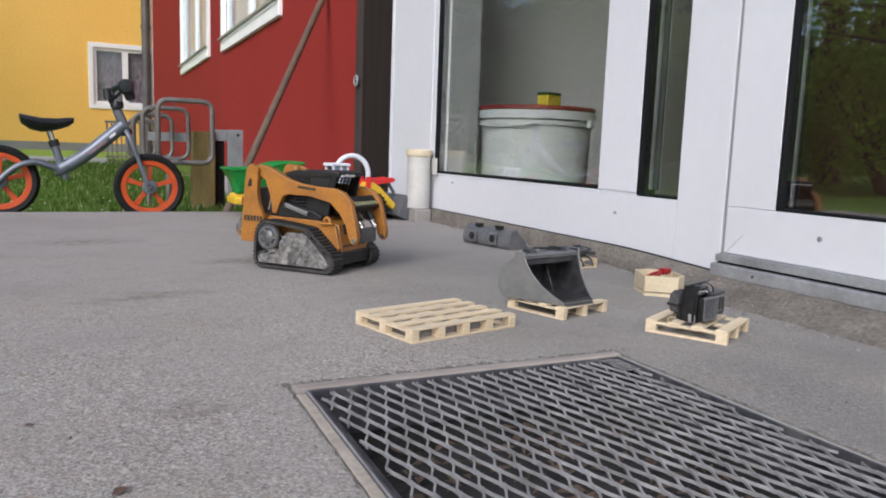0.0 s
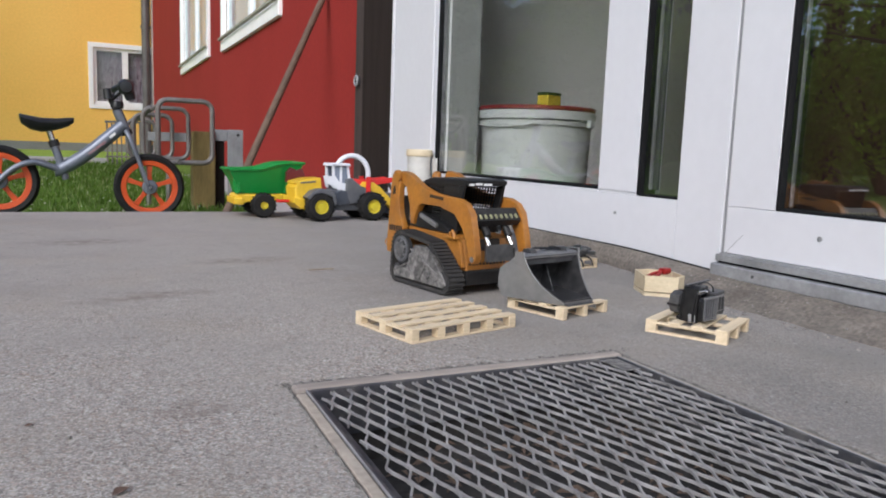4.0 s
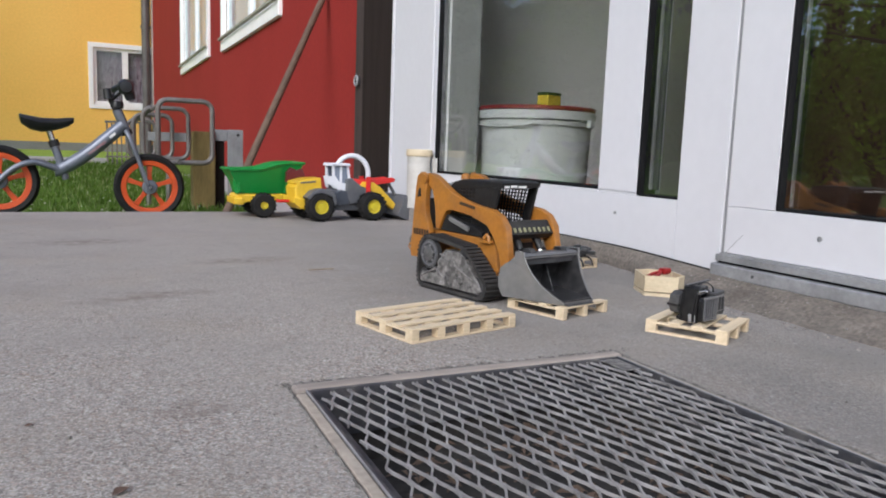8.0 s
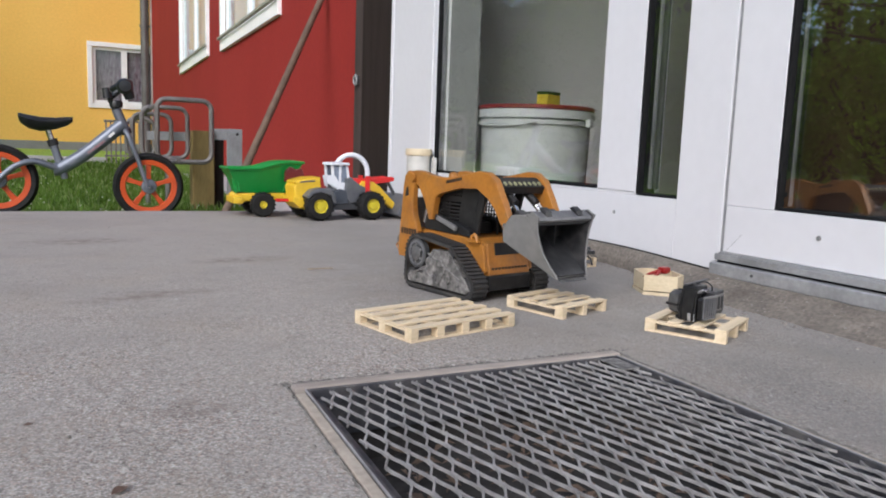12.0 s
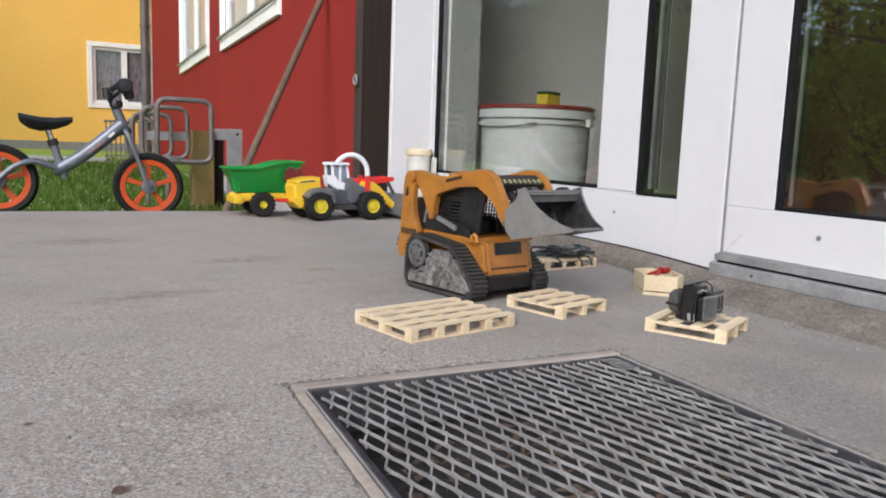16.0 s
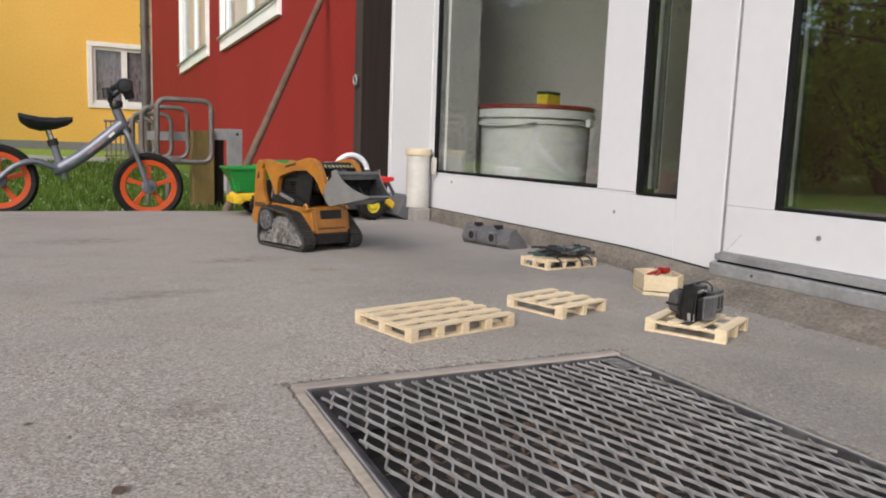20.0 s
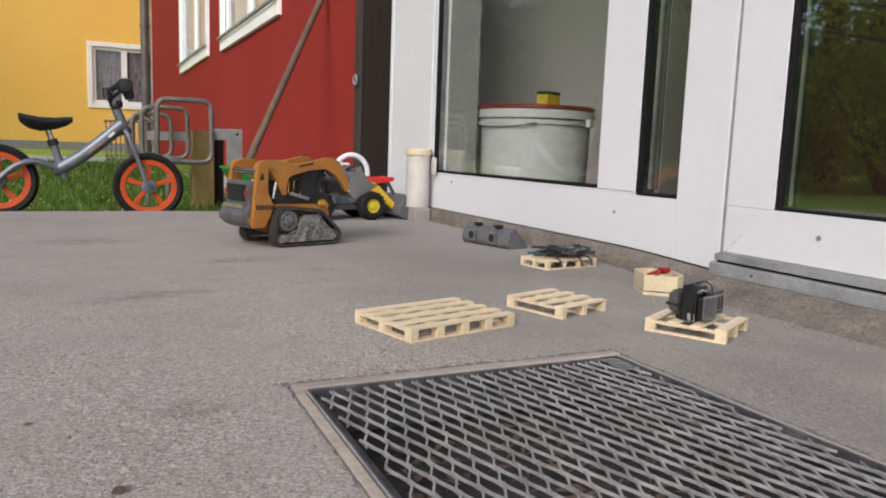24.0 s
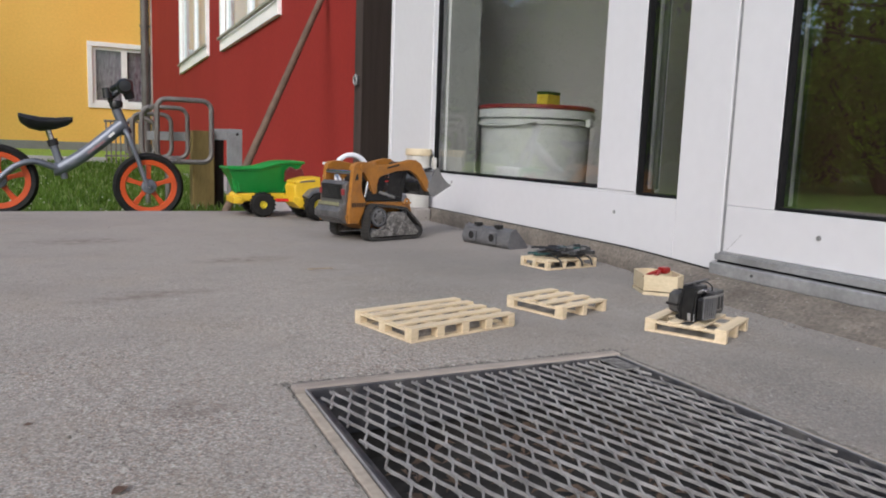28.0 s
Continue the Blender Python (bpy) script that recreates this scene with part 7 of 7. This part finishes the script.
    # lift arms, in the space of their pivot
    prof = [(-0.118, 0.192), (-0.112, 0.202), (-0.096, 0.2065), (-0.078, 0.204), (-0.060, 0.197), (-0.045, 0.189), (-0.024, 0.180), (0.006, 0.172), (0.046, 0.168), (0.085, 0.166), (0.106, 0.159), (0.122, 0.143), (0.132, 0.108), (0.139, 0.078), (0.138, 0.065), (0.132, 0.058), (0.124, 0.061), (0.117, 0.076), (0.111, 0.096), (0.098, 0.116), (0.075, 0.138), (0.027, 0.148), (-0.025, 0.149), (-0.037, 0.145), (-0.047, 0.128), (-0.054, 0.108), (-0.064, 0.110), (-0.070, 0.145), (-0.082, 0.176), (-0.100, 0.186)]
    prof = [(x - PIVOT.x, z - PIVOT.z) for x, z in prof]
    arm = part("lift_arm", prism(B(), prof, -0.0640, -0.0500, 0.0018), ORANGE, L, "orange curved lift arm pair")
    part("arm_beam", prism(B(), prof, 0.0500, 0.0640, 0.0018), ORANGE, arm)
    part("crossbar", prism(B(), [(0.190, -0.062), (0.194, -0.046), (0.207, -0.044), (0.224, -0.064), (0.216, -0.074)], -0.0498, 0.0498, 0.002), BLACK_PLASTIC, arm, "black cross plate with yellow stripes")
    for i in range(8):
        m = pose(0.2195, -0.040 + i * 0.0114, -0.0580, 0, 50, 0)
        part("warning_stripe", box(B(), -0.0040, 0.0042, -0.0017, 0.0017, -0.0005, 0.0022, m=m), YELLOW_BAR, arm)
    for y in (-0.057, 0.057):
        e = 0.0072 * (1 if y > 0 else -1)
        part("pin", rod(B(), (PIN.x - PIVOT.x - 0.007, y - 0.0085, PIN.z - PIVOT.z + 0.004), (PIN.x - PIVOT.x - 0.007, y + 0.0085, PIN.z - PIVOT.z + 0.004), 0.005), CHROME, arm)
        part("pad", prism(B(), [(0.098, -0.032), (0.100, -0.027), (0.142, -0.030), (0.141, -0.035)], y + e - 0.0004, y + e + 0.0004), DARK_PRINT, arm)
    for y in (-0.022, 0.022):
        part("tilt_ram", rod(B(), (0.200, y, -0.066), (0.228, y * 1.2, -0.108), 0.0045), CHROME, arm, "bright tilt ram")
        part("tilt_ram_body", rod(B(), (0.192, y, -0.056), (0.222, y * 1.1, -0.092), 0.0068), BLACK_PLASTIC, arm)
    part("hitch_plate", prism(B(), [(0.222, -0.136), (0.222, -0.108), (0.227, -0.106), (0.229, -0.136)], -0.030, 0.030, 0.001), TOOL_DARK, arm, "dark quick hitch plate")
    return L, arm


LOADER, ARM = loader()


def work_bucket():
    b = empty("loader_bucket", pose(0.68, 0.98, 0.066), "dark grey steel model loader bucket with worn inside", "bucket")
    # (x, z, half width), from the top lip round the back to the cutting edge
    prof = [(0.060, 0.026, 0.0620), (0.040, 0.026, 0.0620), (0.029, 0.018, 0.0620), (0.016, 0.005, 0.0630), (0.010, -0.010, 0.0640), (0.010, -0.026, 0.0640), (0.020, -0.0405, 0.0620), (0.070, -0.0405, 0.0460), (0.120, -0.0405, 0.0300)]
    th = 0.0024
    for name, mat, off in (("shell", TOOL_GREY, 0.0), ("lining", TOOL_INSIDE, th)):
        bm = B()
        rings = []
        for i, (x, z, w) in enumerate(prof):
            a = prof[max(i - 1, 0)]
            c = prof[min(i + 1, len(prof) - 1)]
            d = Vector((c[0] - a[0], c[1] - a[1])).normalized()
            nx, nz = -d.y, d.x
            ring = []
            for k, o in ((0, off), (0, off + th * 0.9)):
                ring.append((bm.verts.new((x + nx * o, -w, z + nz * o)), bm.verts.new((x + nx * o, w, z + nz * o))))
            rings.append((ring[0][0], ring[0][1], ring[1][1], ring[1][0]))
        for p, q in zip(rings, rings[1:]):
            for k in range(4):
                bm.faces.new((p[k], p[(k + 1) % 4], q[(k + 1) % 4], q[k]))
        bm.faces.new(rings[0]), bm.faces.new(rings[-1][::-1])
        bmesh.ops.recalc_face_normals(bm, faces=bm.faces[:])
        part(name, bm, mat, b)
    side = [(0.061, 0.035), (0.043, 0.034), (0.041, 0.022), (0.034, 0.018), (0.021, 0.012), (0.010, 0.003), (0.007, -0.012), (0.007, -0.028), (0.018, -0.0425), (0.120, -0.0425), (0.123, -0.0395), (0.104, -0.0285), (0.088, -0.015), (0.076, -0.001), (0.068, 0.012), (0.063, 0.024)]
    for s in (-1, 1):
        bm = B()
        a, c = [], []
        for x, z in side:
            f = min(max((x - 0.020) / 0.100, 0), 1)
            up = (z + 0.0425) / 0.0725
            w = 0.0625 - 0.0320 * f * (1 - up) + 0.0008
            a.append(bm.verts.new((x, s * w, z)))
            c.append(bm.verts.new((x, s * (w + 0.0028), z)))
        n = len(side)
        bm.faces.new(a), bm.faces.new(c[::-1])
        for i in range(n):
            bm.faces.new((a[i], c[i], c[(i + 1) % n], a[(i + 1) % n]))
        bmesh.ops.recalc_face_normals(bm, faces=bm.faces[:])
        bmesh.ops.triangulate(bm, faces=[f for f in bm.faces if len(f.verts) > 4])
        part("side_plate", bm, TOOL_GREY, b)
        bm = B()
        inner = []
        for x, z in side:
            f = min(max((x - 0.020) / 0.100, 0), 1)
            up = (z + 0.0425) / 0.0725
            inner.append(bm.verts.new((x + (0.0015 if x < 0.03 else -0.0012), s * (0.0625 - 0.0320 * f * (1 - up) + 0.0002), z * 0.97)))
        rim = [bm.verts.new((v.co.x, v.co.y - s * 0.0008, v.co.z)) for v in inner]
        bm.faces.new(inner), bm.faces.new(rim[::-1])
        for i in range(n):
            bm.faces.new((inner[i], rim[i], rim[(i + 1) % n], inner[(i + 1) % n]))
        bmesh.ops.recalc_face_normals(bm, faces=bm.faces[:])
        bmesh.ops.triangulate(bm, faces=[f for f in bm.faces if len(f.verts) > 4])
        part("side_lining", bm, TOOL_INSIDE, b, "black inner face of the side plate")
    part("top_lip", prism(B(), [(0.038, 0.0262), (0.040, 0.0312), (0.0575, 0.0308), (0.0610, 0.0275), (0.0535, 0.0125), (0.0515, 0.0135), (0.0565, 0.0258)], -0.0622, 0.0622, 0.0008), GRIP_GREY, b, "folded top lip of the bucket")
    part("cutting_edge", prism(B(), [(0.102, -0.0435), (0.102, -0.0408), (0.124, -0.0412), (0.128, -0.0432)], -0.0310, 0.0310, 0.0005), TOOL_INSIDE, b, "worn cutting edge")
    part("corner_gusset", prism(B(), [(0.018, -0.034), (0.024, 0.006), (0.030, 0.004), (0.050, -0.037)], 0.020, 0.0225, 0.0004), TOOL_INSIDE, b)
    for y in (-0.036, 0.036):
        part("bracket", box(B(), -0.004, 0.012, y - 0.009, y + 0.009, -0.030, 0.004, bev=0.002), TOOL_INSIDE, b)
        part("ear", prism(B(), [(0.034, 0.0312), (0.038, 0.037), (0.050, 0.037), (0.056, 0.0312)], y - 0.007, y + 0.007, 0.001), TOOL_INSIDE, b)
    return b


BUCKET = work_bucket()

# loader: seconds, x, y, heading in degrees
LOADER_ROWS = [
    (0.0, 0.443, 1.514, -50), (0.5, 0.479, 1.486, -45), (1.0, 0.541, 1.418, -44.6), (1.5, 0.605, 1.336, -48.3), (2.0, 0.641, 1.276, -60.8),
    (2.5, 0.641, 1.240, -79.5), (3.5, 0.642, 1.239, -81.4), (5.5, 0.650, 1.226, -73.2), (7.0, 0.651, 1.220, -74.1), (7.5, 0.659, 1.214, -75.5),
    (8.1, 0.673, 1.172, -77.2), (8.22, 0.650, 1.177, -76.6), (16.6, 0.650, 1.177, -76.6), (17.0, 0.646, 1.208, -77.3), (17.5, 0.632, 1.273, -79.2),
    (18.0, 0.607, 1.358, -79.2), (18.5, 0.577, 1.480, -78.6), (19.0, 0.551, 1.584, -79), (19.5, 0.528, 1.718, -77), (20.0, 0.515, 1.811, -68)]
LATE_ROWS = [
    (20.5, 0.48, 1.857, -33), (21.0, 0.448, 1.881, -11.5), (21.5, 0.43, 1.875, 2), (23.5, 0.442, 1.893, 25.9), (24.0, 0.459, 1.898, 18), (24.5, 0.497, 1.906, 18),
    (25.0, 0.56, 1.926, 20.5), (25.5, 0.622, 1.946, 21), (26.0, 0.674, 1.96, 20.6), (27.0, 0.7, 1.958, 6.3), (27.5, 0.702, 1.96, 9), (28.0, 0.724, 1.975, 17.8)]
# lift: seconds, arm angle, bucket angle against the level
LIFT_ROWS = [(0, 0, 0), (6.8, 0, 0), (7.8, -4.6, 0), (8.25, -4.6, 0), (8.5, -2.6, 3), (9.0, 0.8, 7), (10.0, 8, 11), (11.0, 14.3, 12), (11.3, 15, 10), (11.5, 15, 0), (12.0, 15, -30), (12.5, 15, -63),
             (13.2, 15, -70), (14.3, 15, 2), (15.0, 16, 12), (16.0, 16, 12), (20.0, 16, 14), (21.0, 16, 15), (24.0, 16, 17), (28.0, 16, 17)]


def curve(rows, k):
    """A smooth curve through column k of the rows that never swings past them."""
    ts = [r[0] for r in rows]
    vs = [r[k] for r in rows]
    n = len(ts)
    d = [(vs[i + 1] - vs[i]) / (ts[i + 1] - ts[i]) for i in range(n - 1)]
    m = [0.0] + [0.0 if d[i - 1] * d[i] <= 0 else 2 * d[i - 1] * d[i] / (d[i - 1] + d[i]) for i in range(1, n - 1)] + [0.0]

    def at(t):
        i = max(0, min(n - 2, next((j for j in range(n - 1) if t <= ts[j + 1]), n - 2)))
        h = ts[i + 1] - ts[i]
        s = min(1, max(0, (t - ts[i]) / h))
        return (vs[i] * (2 * s ** 3 - 3 * s * s + 1) + h * m[i] * (s ** 3 - 2 * s * s + s) + vs[i + 1] * (-2 * s ** 3 + 3 * s * s) + h * m[i + 1] * (s ** 3 - s * s))
    return at


def motions():
    rows = LOADER_ROWS + LATE_ROWS
    fx, fy, fa = curve(rows, 1), curve(rows, 2), curve(rows, 3)
    lift, tip = curve(LIFT_ROWS, 1), curve(LIFT_ROWS, 2)
    times = [round(0.1 * k, 2) for k in range(281)]

    def base(t):
        return pose(fx(t), fy(t), 0.0033, 0, 0, fa(t)) @ pose(0, -0.019, 0)

    def arm(t):
        return pose(PIVOT.x - 0.0008 * max(0, lift(t)), 0, PIVOT.z, 0, -lift(t), 0)

    def curl(t):
        s = min(1, max(0, (t - 8.35) / 1.0))
        return s * s * (3 - 2 * s)

    def bucket(t):
        p = base(t) @ arm(t) @ (PIN - PIVOT)
        return pose(p.x, p.y, p.z, 0, 0, fa(t)) @ pose(0, 0, 0, 0, -tip(t), 0) @ pose(-0.014 * curl(t), 0, 0.0155 + 0.003 * curl(t))
    walk(LOADER, [(t, base(t)) for t in times])
    walk(ARM, [(t, arm(t)) for t in times if t in (0.0, 28.0) or 6.7 <= t <= 16])
    m = bucket(8.35).translation
    rest = pose(m.x, m.y, 0.0195 + 0.0436, 0, 0, fa(8.35))
    walk(BUCKET, [(0.0, rest), (8.15, rest)] + [(t, bucket(t)) for t in times if t >= 8.4])
    # tracks and sprockets turn as far as each side has rolled
    roll = {-1: [0.0], 1: [0.0]}
    fine = [0.05 * k for k in range(561)]
    for a, b in zip(fine, fine[1:]):
        p, q = base(a), base(b)
        fwd = Vector((math.cos(radians(fa((a + b) / 2))), math.sin(radians(fa((a + b) / 2))), 0))
        for s in (-1, 1):
            at = Vector((0, 0.0735 * s, 0))
            roll[s].append(roll[s][-1] + (q @ at - p @ at).dot(fwd))
    place, total = track_path(8)

    def rolled(s, t):
        return roll[s][min(560, round(t / 0.05))]
    keys = {s: [t for k, t in enumerate(times) if k in (0, 280) or abs(rolled(s, times[k + 1]) - rolled(s, times[k - 1])) > 1e-5] for s in (-1, 1)}
    for ob, s, f in CLEATS:
        out = []
        for t in keys[s]:
            x, z, a = place(f * total + rolled(s, t))
            out.append((t, pose(x, 0, z, 0, -math.degrees(a), 0)))
        walk(ob, out)
    for ob, s, m in SPROCKETS:
        walk(ob, [(t, m @ pose(0, 0, 0, 0, math.degrees(rolled(s, t) / WHEELS[0][2]), 0)) for t in keys[s]])


motions()
